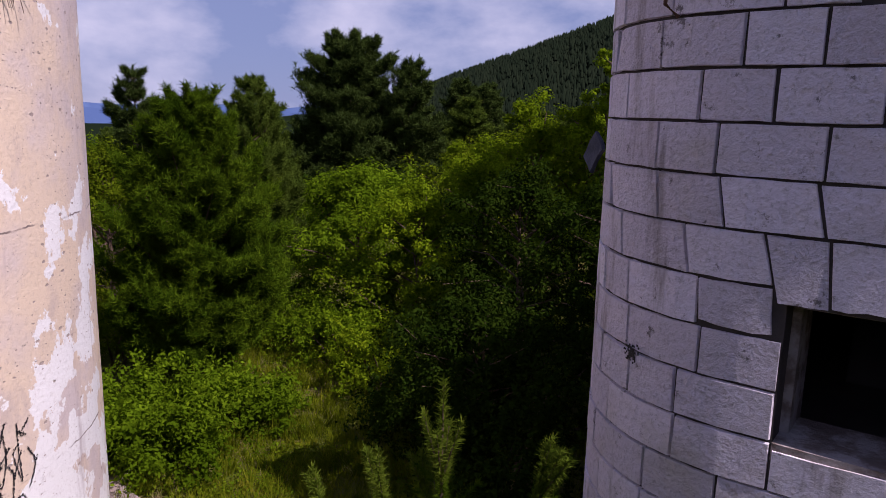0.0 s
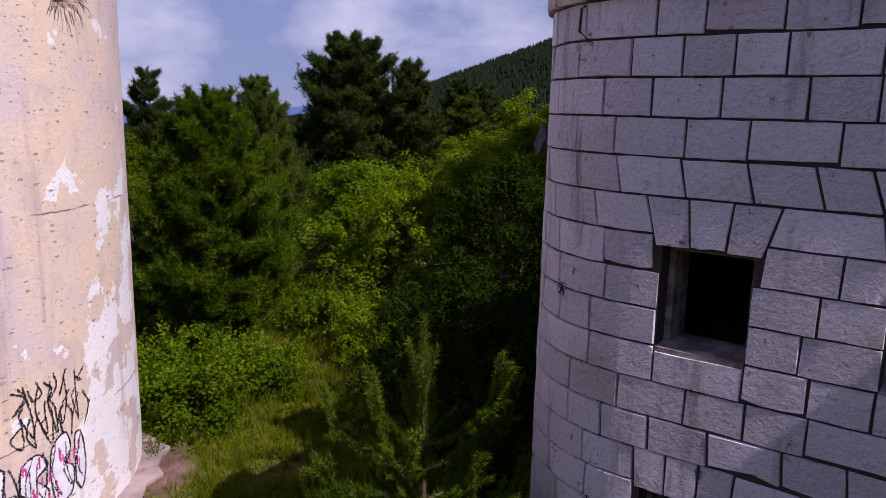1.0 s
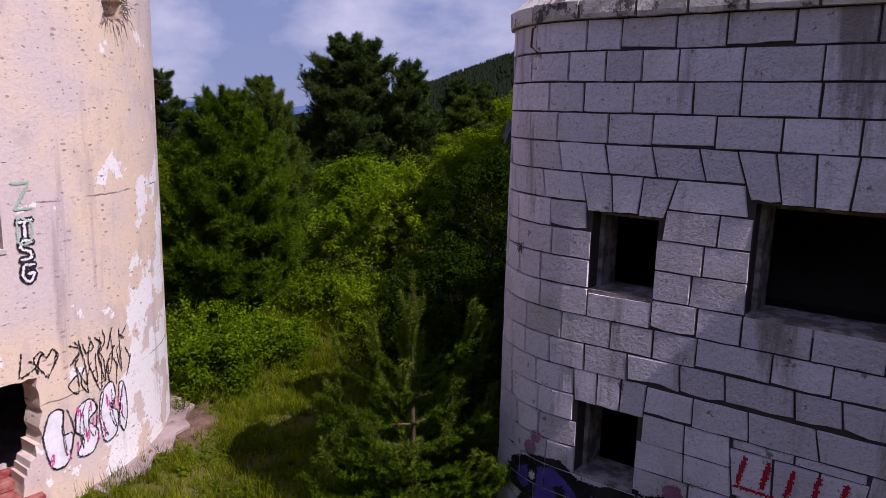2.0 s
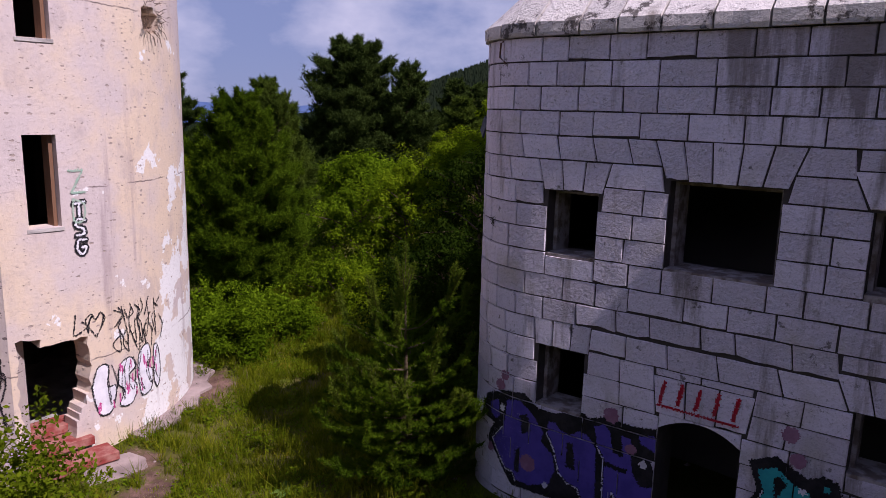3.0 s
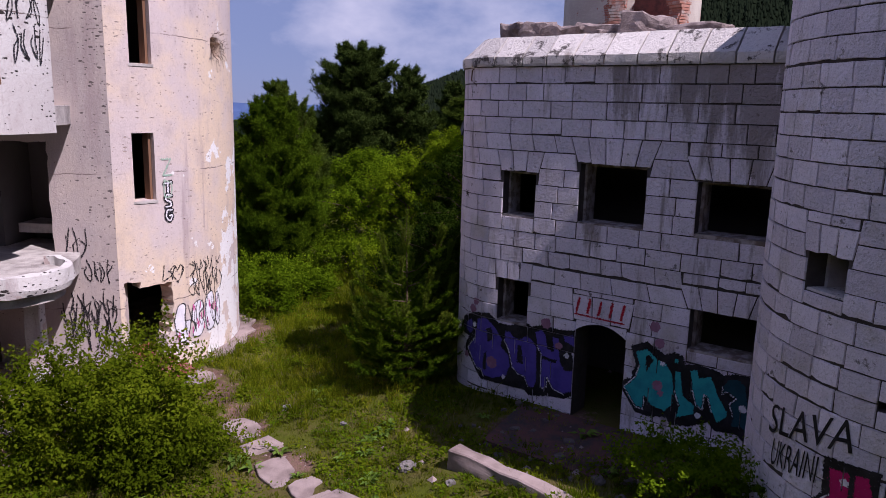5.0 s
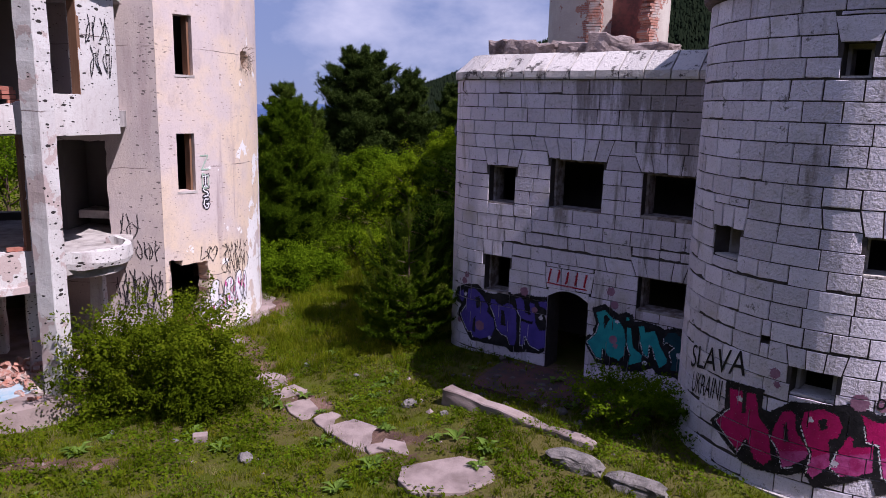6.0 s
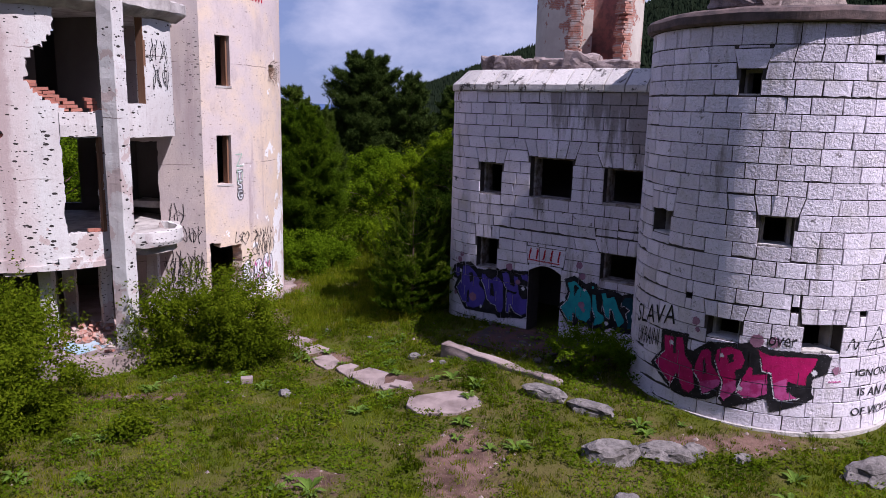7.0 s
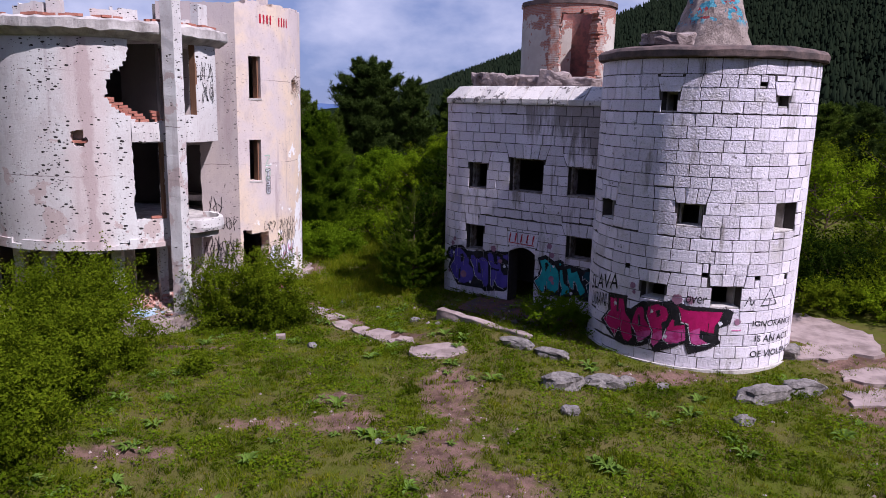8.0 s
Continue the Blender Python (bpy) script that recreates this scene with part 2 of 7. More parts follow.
k.colour(k.mix(k.noise(5, 6, 0.6, stretch=(8, 8, 0.6)), (0.13, 0.06, 0.035), (0.25, 0.14, 0.085)))
TIMBER = k.bump(k.noise(20, 5, stretch=(6, 6, 0.4)), 0.5, 0.01).m
k = Mat("old_frame", 0.9)
k.colour(k.mix(k.ramp(k.noise(6, 7), 0.4, 0.6), (0.17, 0.13, 0.115), (0.36, 0.32, 0.31)))
FRAME = k.bump(k.noise(25, 7), 0.7, 0.02).m
k = Mat("bark", 0.95)
k.colour(k.mix(k.noise(9, 7, 0.65, stretch=(1, 1, 0.35)), (0.06, 0.038, 0.027), (0.15, 0.10, 0.072)))
BARK = k.bump(k.noise(14, 7, 0.7, stretch=(1, 1, 0.3)), 0.9, 0.03).m


def paint(name, a, b, rough=0.6):
    k = Mat(name, rough)
    c = k.mix(k.ramp(k.noise(4, 7, 0.65), 0.4, 0.66), a, b)
    k.colour(c)
    return k.bump(k.noise(30, 5), 0.5, 0.012).m


PAINT = {
    "black": paint("black_spray_paint", (0.012, 0.011, 0.014), (0.03, 0.027, 0.032)),
    "purple": paint("purple_spray_paint", (0.10, 0.07, 0.36), (0.075, 0.052, 0.28)),
    "teal": paint("teal_spray_paint", (0.025, 0.36, 0.37), (0.02, 0.27, 0.30)),
    "teal_dark": paint("dark_teal_spray_paint", (0.012, 0.06, 0.085), (0.01, 0.045, 0.065)),
    "magenta": paint("magenta_spray_paint", (0.46, 0.010, 0.12), (0.34, 0.008, 0.085)),
    "pink": paint("pink_spray_paint", (0.58, 0.10, 0.32), (0.36, 0.02, 0.13)),
    "red": paint("red_spray_paint", (0.42, 0.012, 0.03), (0.36, 0.03, 0.05)),
    "white": paint("white_spray_paint", (0.74, 0.72, 0.78), (0.6, 0.58, 0.64)),
    "mauve": paint("mauve_paint_blot", (0.26, 0.12, 0.19), (0.34, 0.18, 0.26)),
    "green": paint("faded_green_paint", (0.28, 0.42, 0.33), (0.4, 0.45, 0.38)),
    "blue": paint("blue_spray_paint", (0.04, 0.30, 0.42), (0.06, 0.2, 0.34)),
}


def leaf_material(name, a, b, translucent=0.4, rough=0.55, mottle=0.0):
    k = Mat(name, rough)
    c = k.mix(k.island(), a, b)
    c = k.mix(k.ramp(k.noise(0.9, 3), 0.35, 0.7), c, tuple(x * 0.62 for x in a))
    if mottle:
        c = k.mix(k.ramp(k.noise(mottle, 4, 0.6), 0.52, 0.66, 0, 0.65), c, tuple(x * 0.45 for x in a))
        c = k.mix(k.ramp(k.noise(mottle * 0.45, 5, 0.65), 0.54, 0.68, 0, 0.7), c, (b[0] * 1.35, b[1] * 1.08, b[2] * 2))
    return k.leafy(c, translucent).m


LEAF_BRIGHT = leaf_material("bright_leaves", (0.088, 0.160, 0.003), (0.175, 0.262, 0.006), 0.5)
LEAF_YELLOW = leaf_material("yellow_green_leaves", (0.130, 0.212, 0.003), (0.240, 0.318, 0.006), 0.5)
LEAF_MID = leaf_material("mid_green_leaves", (0.082, 0.128, 0.003), (0.170, 0.212, 0.007), 0.45)
# deep shade beside the house is put into this leaf colour
LEAF_SHADED = leaf_material("shade_darkened_leaves", (0.014, 0.031, 0.003), (0.032, 0.053, 0.004), 0.3)
NEEDLE = leaf_material("pine_needles", (0.046, 0.094, 0.004), (0.112, 0.170, 0.006), 0.35)
NEEDLE_DARK = leaf_material("dark_pine_needles", (0.036, 0.060, 0.012), (0.068, 0.098, 0.020), 0.25)
NEEDLE_OLIVE = leaf_material("olive_pine_needles", (0.06, 0.10, 0.012), (0.10, 0.135, 0.016), 0.3)
NEEDLE_PALE = leaf_material("pale_shoots", (0.085, 0.135, 0.010), (0.165, 0.210, 0.018), 0.35)
GRASS = leaf_material("grass_blades", (0.112, 0.152, 0.004), (0.235, 0.258, 0.010), 0.4, mottle=5.5)
STRAW = leaf_material("dry_grass", (0.22, 0.20, 0.07), (0.33, 0.28, 0.12), 0.3)
WEED = leaf_material("weed_leaves", (0.11, 0.19, 0.025), (0.18, 0.27, 0.05), 0.35)


# ---- builders ----
def mesh_of(name, verts, faces, mats, indices=None, smooth=False):
    me = bpy.data.meshes.new(name)
    verts = np.asarray(verts, dtype=np.float32).reshape(-1, 3)
    if isinstance(faces, np.ndarray):
        f = faces.astype(np.int32)
        me.vertices.add(len(verts))
        me.vertices.foreach_set("co", verts.ravel())
        me.loops.add(f.size)
        me.loops.foreach_set("vertex_index", f.ravel())
        me.polygons.add(len(f))
        me.polygons.foreach_set("loop_start", np.arange(len(f), dtype=np.int32) * f.shape[1])
        me.update(calc_edges=True)
    else:
        me.from_pydata(verts.tolist(), [], faces)
        me.update()
    for m in mats if isinstance(mats, (list, tuple)) else [mats]:
        me.materials.append(m)
    if indices is not None:
        me.polygons.foreach_set("material_index", np.asarray(indices, dtype=np.int32))
    if smooth:
        me.polygons.foreach_set("use_smooth", np.ones(len(me.polygons), dtype=bool))
    return me


def piece(name, verts, faces, mats, parent=None, label="", **kw):
    ob = new(name, mesh_of(name, verts, faces, mats, **kw))
    ob.parent = parent
    return tagged(ob, label) if label else ob


def part(name, bm, material, parent, label="", smooth=False):
    me = bpy.data.meshes.new(name)
    bm.to_mesh(me)
    bm.free()
    me.materials.append(material)
    if smooth:
        me.polygons.foreach_set("use_smooth", np.ones(len(me.polygons), dtype=bool))
    ob = new(name, me)
    ob.parent = parent
    return tagged(ob, label) if label else ob


def thing(name, label, category, at=(0, 0, 0), group="", kind=""):
    ob = new(name)
    ob.location = at
    return tagged(ob, label, category, group, kind)


def box_bm(sx, sy, sz, centre=(0, 0, 0), turn=0.0, rough=0.0, cuts=0, bevel=0.01, seed=0):
    """A box with broken edges; rough moves its points about."""
    bm = bmesh.new()
    bmesh.ops.create_cube(bm, size=1)
    bmesh.ops.scale(bm, vec=(sx, sy, sz), verts=bm.verts)
    if bevel:
        bmesh.ops.bevel(bm, geom=bm.edges[:], offset=bevel, segments=1, affect="EDGES")
    if cuts:
        bmesh.ops.subdivide_edges(bm, edges=bm.edges[:], cuts=cuts, use_grid_fill=True)
    if rough:
        for v in bm.verts:
            v.co += noise.noise_vector(v.co * 2.7 + Vector((seed * 7.1, 0, 0))) * rough + noise.noise_vector(v.co * 9 + Vector((0, seed * 3.3, 0))) * rough * 0.35
    bmesh.ops.transform(bm, matrix=pose(*centre, 0, 0, turn), verts=bm.verts)
    return bm


def ring(C, R):
    """A round wall's plan: arc length s and offset to x, y."""
    def plan(s, off=0.0):
        a = s / R
        return C[0] + (R + off) * math.cos(a), C[1] + (R + off) * math.sin(a)
    return plan


def line(A, B):
    d = Vector((B[0] - A[0], B[1] - A[1])).normalized()
    n = Vector((d.y, -d.x))

    def plan(s, off=0.0):
        return A[0] + d.x * s + n.x * off, A[1] + d.y * s + n.y * off
    return plan


def steps(a, b, width, extra=()):
    n = max(1, math.ceil((b - a) / width))
    cuts = sorted({round(a + (b - a) * i / n, 4) for i in range(n + 1)} | {round(e, 4) for e in extra if a < e < b})
    out = [cuts[0]]
    for c in cuts[1:]:
        if c - out[-1] > 0.012 or c in extra:
            out.append(c)
    return out


def wall_mesh(plan, ss, zs, solid, thick, wobble=None):
    """A wall on a plan curve, with real openings where solid(s, z) is false."""
    S, Z = len(ss) - 1, len(zs) - 1
    keep = [[solid((ss[i] + ss[i + 1]) / 2, (zs[j] + zs[j + 1]) / 2) for j in range(Z)] for i in range(S)]
    verts, index, faces = [], {}, []

    def v(i, j, side):
        key = (i, j, side)
        if key not in index:
            s, z, off = ss[i], zs[j], -thick if side else 0.0
            if wobble:
                ds, dz, do = wobble(s, z, keep, i, j)
                s, z, off = s + ds, z + dz, off + (do if not side else 0)
            index[key] = len(verts)
            verts.append((*plan(s, off), z))
        return index[key]

    def has(i, j):
        return 0 <= i < S and 0 <= j < Z and keep[i][j]
    for i in range(S):
        for j in range(Z):
            if not keep[i][j]:
                continue
            faces.append((v(i, j, 0), v(i + 1, j, 0), v(i + 1, j + 1, 0), v(i, j + 1, 0)))
            faces.append((v(i, j, 1), v(i, j + 1, 1), v(i + 1, j + 1, 1), v(i + 1, j, 1)))
            if not has(i - 1, j):
                faces.append((v(i, j, 0), v(i, j + 1, 0), v(i, j + 1, 1), v(i, j, 1)))
            if not has(i + 1, j):
                faces.append((v(i + 1, j, 0), v(i + 1, j, 1), v(i + 1, j + 1, 1), v(i + 1, j + 1, 0)))
            if not has(i, j - 1):
                faces.append((v(i, j, 0), v(i, j, 1), v(i + 1, j, 1), v(i + 1, j, 0)))
            if not has(i, j + 1):
                faces.append((v(i, j + 1, 0), v(i + 1, j + 1, 0), v(i + 1, j + 1, 1), v(i, j + 1, 1)))
    return verts, faces


def broken(amount, fine=5.0, seed=0.0, straight=()):
    """Moves the points along broken edges about; whole faces stay even."""
    def wobble(s, z, keep, i, j):
        near = [keep[a][b] for a in (i - 1, i) for b in (j - 1, j) if 0 <= a < len(keep) and 0 <= b < len(keep[0])]
        flat = noise.noise(Vector((s * 1.3, z * 1.3, seed))) * 0.008
        if all(near):
            return 0, 0, flat
        if any(a - 0.03 < s < b + 0.03 and c - 0.03 < z < d + 0.03 for a, b, c, d in straight):
            return 0, 0, flat
        q = Vector((s * fine, z * fine, seed))
        return noise.noise(q) * amount, noise.noise(q + Vector((9, 3, 1))) * amount, flat
    return wobble


# ---- masonry in courses ----
def block_mesh(plan, a0, a1, b0, b1, z0, z1, rng, curve, proud, worn=0.0):
    """One dressed block: left edge a0 below to a1 above, right edge b0 to b1, arrised and a little uneven."""
    g, e = rng.uniform(0.0042, 0.0078), 0.006
    cols = 4 if curve else 3
    us = [0.0, None, *[i / cols for i in range(1, cols)], None, 1.0]
    n = len(us)
    verts = []
    out = proud + rng.uniform(-0.0035, 0.0035)
    for row, z in enumerate((z0 + g, z0 + g + e, z1 - g - e, z1 - g)):
        f = (z - z0) / (z1 - z0)
        lo, hi = a0 + (a1 - a0) * f + g, b0 + (b1 - b0) * f - g
        for i in range(n):
            s = lo if i == 0 else hi if i == n - 1 else lo + e if i == 1 else hi - e if i == n - 2 else lo + (hi - lo) * us[i]
            flat = 0 < row < 3 and 0 < i < n - 1
            s += rng.uniform(-0.0035, 0.0035)
            chip = rng.random() < 0.06 and (i in (1, n - 2)) and row in (1, 2)
            off = (out + rng.uniform(-0.0018, 0.0018) - (0.02 if chip else 0)) if flat else -0.02
            low = rng.uniform(0.2, 1.0) * worn if row < 2 else 0
            verts.append((*plan(s, off), z + low + rng.uniform(-0.0045, 0.0045)))
    faces = [(r * n + i, r * n + i + 1, (r + 1) * n + i + 1, (r + 1) * n + i) for r in range(3) for i in range(n - 1)]
    return verts, faces


def masonry(name, plan, curved, s_from, s_to, levels, holes, lintels, seed, parent, near, wide=(0.42, 0.78), proud=0.024, worn=None, stone=None):
    """Courses of single blocks round the openings, with fanned lintel stones. Returns the joints for the paint."""
    rng = random.Random(seed)
    joints = []
    far_v, far_f = [], []

    def add(a0, a1, b0, b1, z0, z1):
        if min(b0 - a0, b1 - a1) < -0.001 or max(b0 - a0, b1 - a1) < 0.05 or z1 - z0 < 0.04:
            return
        verts, faces = block_mesh(plan, a0, a1, b0, b1, z0, z1, rng, curved((a0 + b0) / 2), proud, worn((a0 + b0) / 2, z0, rng) if worn else 0.0)
        if near((a0 + b0) / 2):
            piece(name, verts, faces, stone or STONE, parent)
        else:
            k0 = len(far_v)
            far_v.extend(verts)
            far_f.extend([tuple(i + k0 for i in f) for f in faces])
        joints.append((min(a0, a1), max(b0, b1), z0, z1))

    blocked = [(z0, z1, s0, s0, s1, s1) for s0, s1, z0, z1 in holes]
    for s0, s1, z0, z1, spread, count in lintels:
        blocked.append((z0, z1, s0 - 0.05, s0 - 0.05 - spread, s1 + 0.05, s1 + 0.05 + spread))
        for i in range(count):
            f0, f1 = i / count, (i + 1) / count
            w0, w1 = s1 - s0 + 0.1, s1 - s0 + 0.1 + 2 * spread
            add(s0 - 0.05 + w0 * f0, s0 - 0.05 - spread + w1 * f0, s0 - 0.05 + w0 * f1, s0 - 0.05 - spread + w1 * f1, z0, z1)

    def edge(b, z, side):
        f = min(1, max(0, (z - b[0]) / (b[1] - b[0])))
        return b[2] + (b[3] - b[2]) * f if side == 0 else b[4] + (b[5] - b[4]) * f

    def run_of_blocks(l0, l1, r0, r1, z0, z1):
        length = (r0 + r1 - l0 - l1) / 2
        if length < 0.06:
            return
        n = max(1, round(length / rng.uniform(0.455, 0.53)))
        widths = [rng.uniform(*wide) for _ in range(n)]
        run = np.cumsum([0] + widths) / sum(widths)
        for f0, f1 in zip(run, run[1:]):
            add(l0 + (r0 - l0) * f0, l1 + (r1 - l1) * f0, l0 + (r0 - l0) * f1, l1 + (r1 - l1) * f1, z0, z1)

    for z0, z1 in zip(levels, levels[1:]):
        live = [b for b in blocked if min(b[1], z1) - max(b[0], z0) > 0.02]
        marks = sorted([(edge(b, z0, side), edge(b, z1, side)) for b in live for side in (0, 1)] + [(s_from, s_from), (s_to, s_to)], key=sum)
        start = None
        for m0, m1 in zip(marks, marks[1:]):
            s = (sum(m0) + sum(m1)) / 4
            lo, hi = z0, z1
            for b in live:
                zc = (max(b[0], z0) + min(b[1], z1)) / 2
                if edge(b, zc, 0) < s < edge(b, zc, 1):
                    if b[0] <= lo + 0.02:
                        lo = max(lo, b[1])
                    if b[1] >= hi - 0.02:
                        hi = min(hi, b[0])
                    if b[0] > lo and b[1] < hi:
                        hi = b[0]
            if hi - lo > z1 - z0 - 0.02:
                start = start or m0
                end = m1
                continue
            if start:
                run_of_blocks(*start, *end, z0, z1)
                start = None
            if hi - lo > 0.05 and sum(m1) - sum(m0) > 0.1:
                run_of_blocks(m0[0], m0[0], m1[0], m1[0], lo, hi)
        if start:
            run_of_blocks(*start, *marks[-1], z0, z1)
    if far_v:
        tagged(piece("far_masonry", far_v, far_f, STONE_JOINED, parent), kind="stuff")
    return joints


# ---- ground ----
def smooth(a, b, x):
    t = min(1.0, max(0.0, (x - a) / (b - a)))
    return t * t * (3 - 2 * t)


def ground_z(x, y):
    low = -0.30 * smooth(-2.5, 1.5, y)
    high = 0.15 + 0.20 * smooth(-5, -1, y)
    z = low + (high - low) * smooth(-3.2, 3.4, x)
    z -= 1.6 * smooth(14, 30, y)
    r = math.hypot(x, y)
    fall = 0.25 + 0.75 * smooth(25, 80, r)
    z += noise.noise(Vector((x * 0.35, y * 0.35, 0))) * 0.09 * smooth(120, 40, r) + noise.noise(Vector((x * 1.7, y * 1.7, 5))) * 0.035 * smooth(60, 20, r)
    if r > 40:
        bearing = math.degrees(math.atan2(x, y))
        rise = max(0.0, min(0.19, 0.042 + 0.0054 * bearing)) * smooth(-12, -4, bearing) * smooth(150, 100, bearing)
        far = smooth(70, 480, r)
        z += far * rise * 520 * (1 + 0.10 * noise.noise(Vector((x * 0.006, y * 0.006, 2)))) * fall
        z -= 40 * smooth(60, 300, r) * smooth(-6, -20, bearing)
    return z


SOIL = [(1.4, -4.4, 0.75, 1.7), (1.3, -7.3, 1.0, 1.3), (2.2, -9.2, 1.0, 1.4), (-0.7, -6.0, 0.8, 0.6), (-2.4, -6.1, 0.7, 0.4),
        (-4.7, -2.7, 0.5, 0.3), (-2.9, 3.2, 0.3, 0.6), (-3.35, 4.0, 0.32, 0.6), (-3.9, 4.9, 0.34, 0.7), (-4.7, 5.8, 0.7, 0.6), (-1.9, 1.8, 0.5, 0.7), (-0.2, -0.4, 0.6, 0.5), (0.5, -1.1, 0.5, 0.3), (6.3, -3.4, 1.5, 0.35), (-5.6, -1.3, 1.1, 0.35),
        (11.6, -1.2, 1.3, 3.2), (10.6, -4.6, 0.9, 0.9), (3.0, 2.2, 1.3, 0.8), (4.3, 1.0, 0.9, 0.5), (-0.4, 0.1, 0.8, 0.28), (-1.3, -4.9, 0.7, 0.4), (-4.8, -7.5, 0.9, 0.4), (0.2, -0.5, 0.6, 0.4), (-4.2, 9.2, 0.45, 1.2)]


def soil(x, y):
    d = min(((x - cx) / rx) ** 2 + ((y - cy) / ry) ** 2 for cx, cy, rx, ry in SOIL)
    if d > 6.5:
        return 0.0
    return smooth(1.7, 0.3, math.sqrt(d) + 0.8 * noise.noise(Vector((x * 1.4, y * 1.4, 3))))


def axis(lo, hi, fine, reach):
    mid = list(np.arange(lo, hi + 1e-6, fine))
    up, step = [mid[-1]], fine
    while up[-1] < reach:
        step *= 1.22
        up.append(up[-1] + step)
    down, step = [mid[0]], fine
    while down[-1] > -reach:
        step *= 1.22
        down.append(down[-1] - step)
    return down[:0:-1] + mid + up[1:]


gx, gy = axis(-14, 17, 0.22, 2600), axis(-18, 26, 0.22, 2600)
gv = [(x, y, ground_z(x, y)) for y in gy for x in gx]
W = len(gx)
ii, jj = np.meshgrid(np.arange(W - 1), np.arange(len(gy) - 1))
base = (jj * W + ii).ravel()
k = Mat("ground", 0.95)
turf = k.mix(k.ramp(k.noise(0.55, 6), 0.38, 0.62), (0.070, 0.086, 0.010), (0.105, 0.090, 0.03))
turf = k.mix(k.ramp(k.noise(5, 8, 0.7), 0.52, 0.7, 0, 0.8), turf, (0.10, 0.07, 0.035))
dirt = k.mix(k.ramp(k.noise(2.2, 8, 0.65), 0.35, 0.65), (0.20, 0.122, 0.098), (0.085, 0.052, 0.040))
dirt = k.mix(k.ramp(k.voronoi(26), 0.16, 0.08), dirt, (0.34, 0.27, 0.24))
edge_mask = k.ramp(k.math("ADD", k.attribute("soil"), k.math("MULTIPLY", k.math("SUBTRACT", k.noise(4.5, 9, 0.78), 0.5), 2.6)), 0.40, 0.90)
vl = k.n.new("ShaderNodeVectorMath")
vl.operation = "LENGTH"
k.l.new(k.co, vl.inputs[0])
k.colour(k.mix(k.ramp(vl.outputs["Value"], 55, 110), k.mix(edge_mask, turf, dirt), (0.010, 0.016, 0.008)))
k.bump(k.noise(9, 9, 0.7), 0.9, 0.05)
k.b.inputs["Specular IOR Level"].default_value = 0.0
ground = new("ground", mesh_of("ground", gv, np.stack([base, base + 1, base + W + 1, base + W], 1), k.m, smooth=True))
tagged(ground, "grassy clearing with bare reddish soil patches", "ground", kind="structure")
mask = ground.data.attributes.new("soil", "FLOAT", "POINT")
mask.data.foreach_set("value", np.array([soil(x, y) if abs(x) < 18 and abs(y) < 20 else 0.0 for x, y, z in gv], dtype=np.float32))

# ---- the long stone building ----
MC, MR, MTH = (2.506, 5.069), 1.345, radians(-126.36)
MN = Vector((math.cos(MTH), math.sin(MTH)))
MD = Vector((-MN.y, MN.x))
MT = Vector(MC) + MN * MR


def main_plan(s, off=0.0):
    if s >= 0:
        p = MT + MD * s + MN * off
        return p.x, p.y
    a = MTH + s / MR
    return MC[0] + (MR + off) * math.cos(a), MC[1] + (MR + off) * math.sin(a)


S_BACK = -MR * radians(92)
fort = thing("stone_house", "ruined white limestone house with a rounded corner", "building")
DOOR = (1.86, 2.80, 0.20, 2.16)
M_HOLES = [(0.22, 0.90, 3.86, 4.69), (1.76, 2.95, 3.88, 4.92), (3.79, 5.0, 3.92, 4.77), (0.19, 0.85, 1.82, 2.66), (3.85, 4.92, 2.03, 2.72), DOOR]
M_LEVELS = [0.05, 0.35] + [0.35 + (6.55 - 0.35) * i / 21 for i in range(1, 22)]
M_LINTELS = [(0.22, 0.90, 4.69, 5.07, 0.10, 3), (1.76, 2.95, 4.92, 5.37, 0.15, 5), (3.79, 5.0, 4.77, 5.16, 0.17, 5), (0.19, 0.85, 2.66, 3.02, 0.02, 3),
             (3.85, 4.92, 2.72, 3.1, 0.16, 5), (1.86, 2.80, 2.16, 2.62, 0.06, 3)]


def clear_of(holes):
    def solid(s, z):
        return not any(a < s < b and c < z < d for a, b, c, d in holes)
    return solid


def edges_of(holes, lo, hi):
    return [v for h in holes for v in h[lo:hi]]


ss = steps(S_BACK, 6.4, 0.25, edges_of(M_HOLES, 0, 2))
zs = steps(-0.1, 6.55, 1.2, edges_of(M_HOLES, 2, 4))
v, f = wall_mesh(main_plan, ss, zs, clear_of(M_HOLES), 0.55)
piece("wall", v, f, MORTAR, fort, "grey mortared wall core")
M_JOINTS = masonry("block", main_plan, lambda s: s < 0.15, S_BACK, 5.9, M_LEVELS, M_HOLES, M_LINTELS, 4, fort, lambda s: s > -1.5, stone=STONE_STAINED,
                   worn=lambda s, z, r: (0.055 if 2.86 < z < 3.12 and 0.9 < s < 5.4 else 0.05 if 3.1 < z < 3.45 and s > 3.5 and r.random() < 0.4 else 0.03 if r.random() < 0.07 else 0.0))

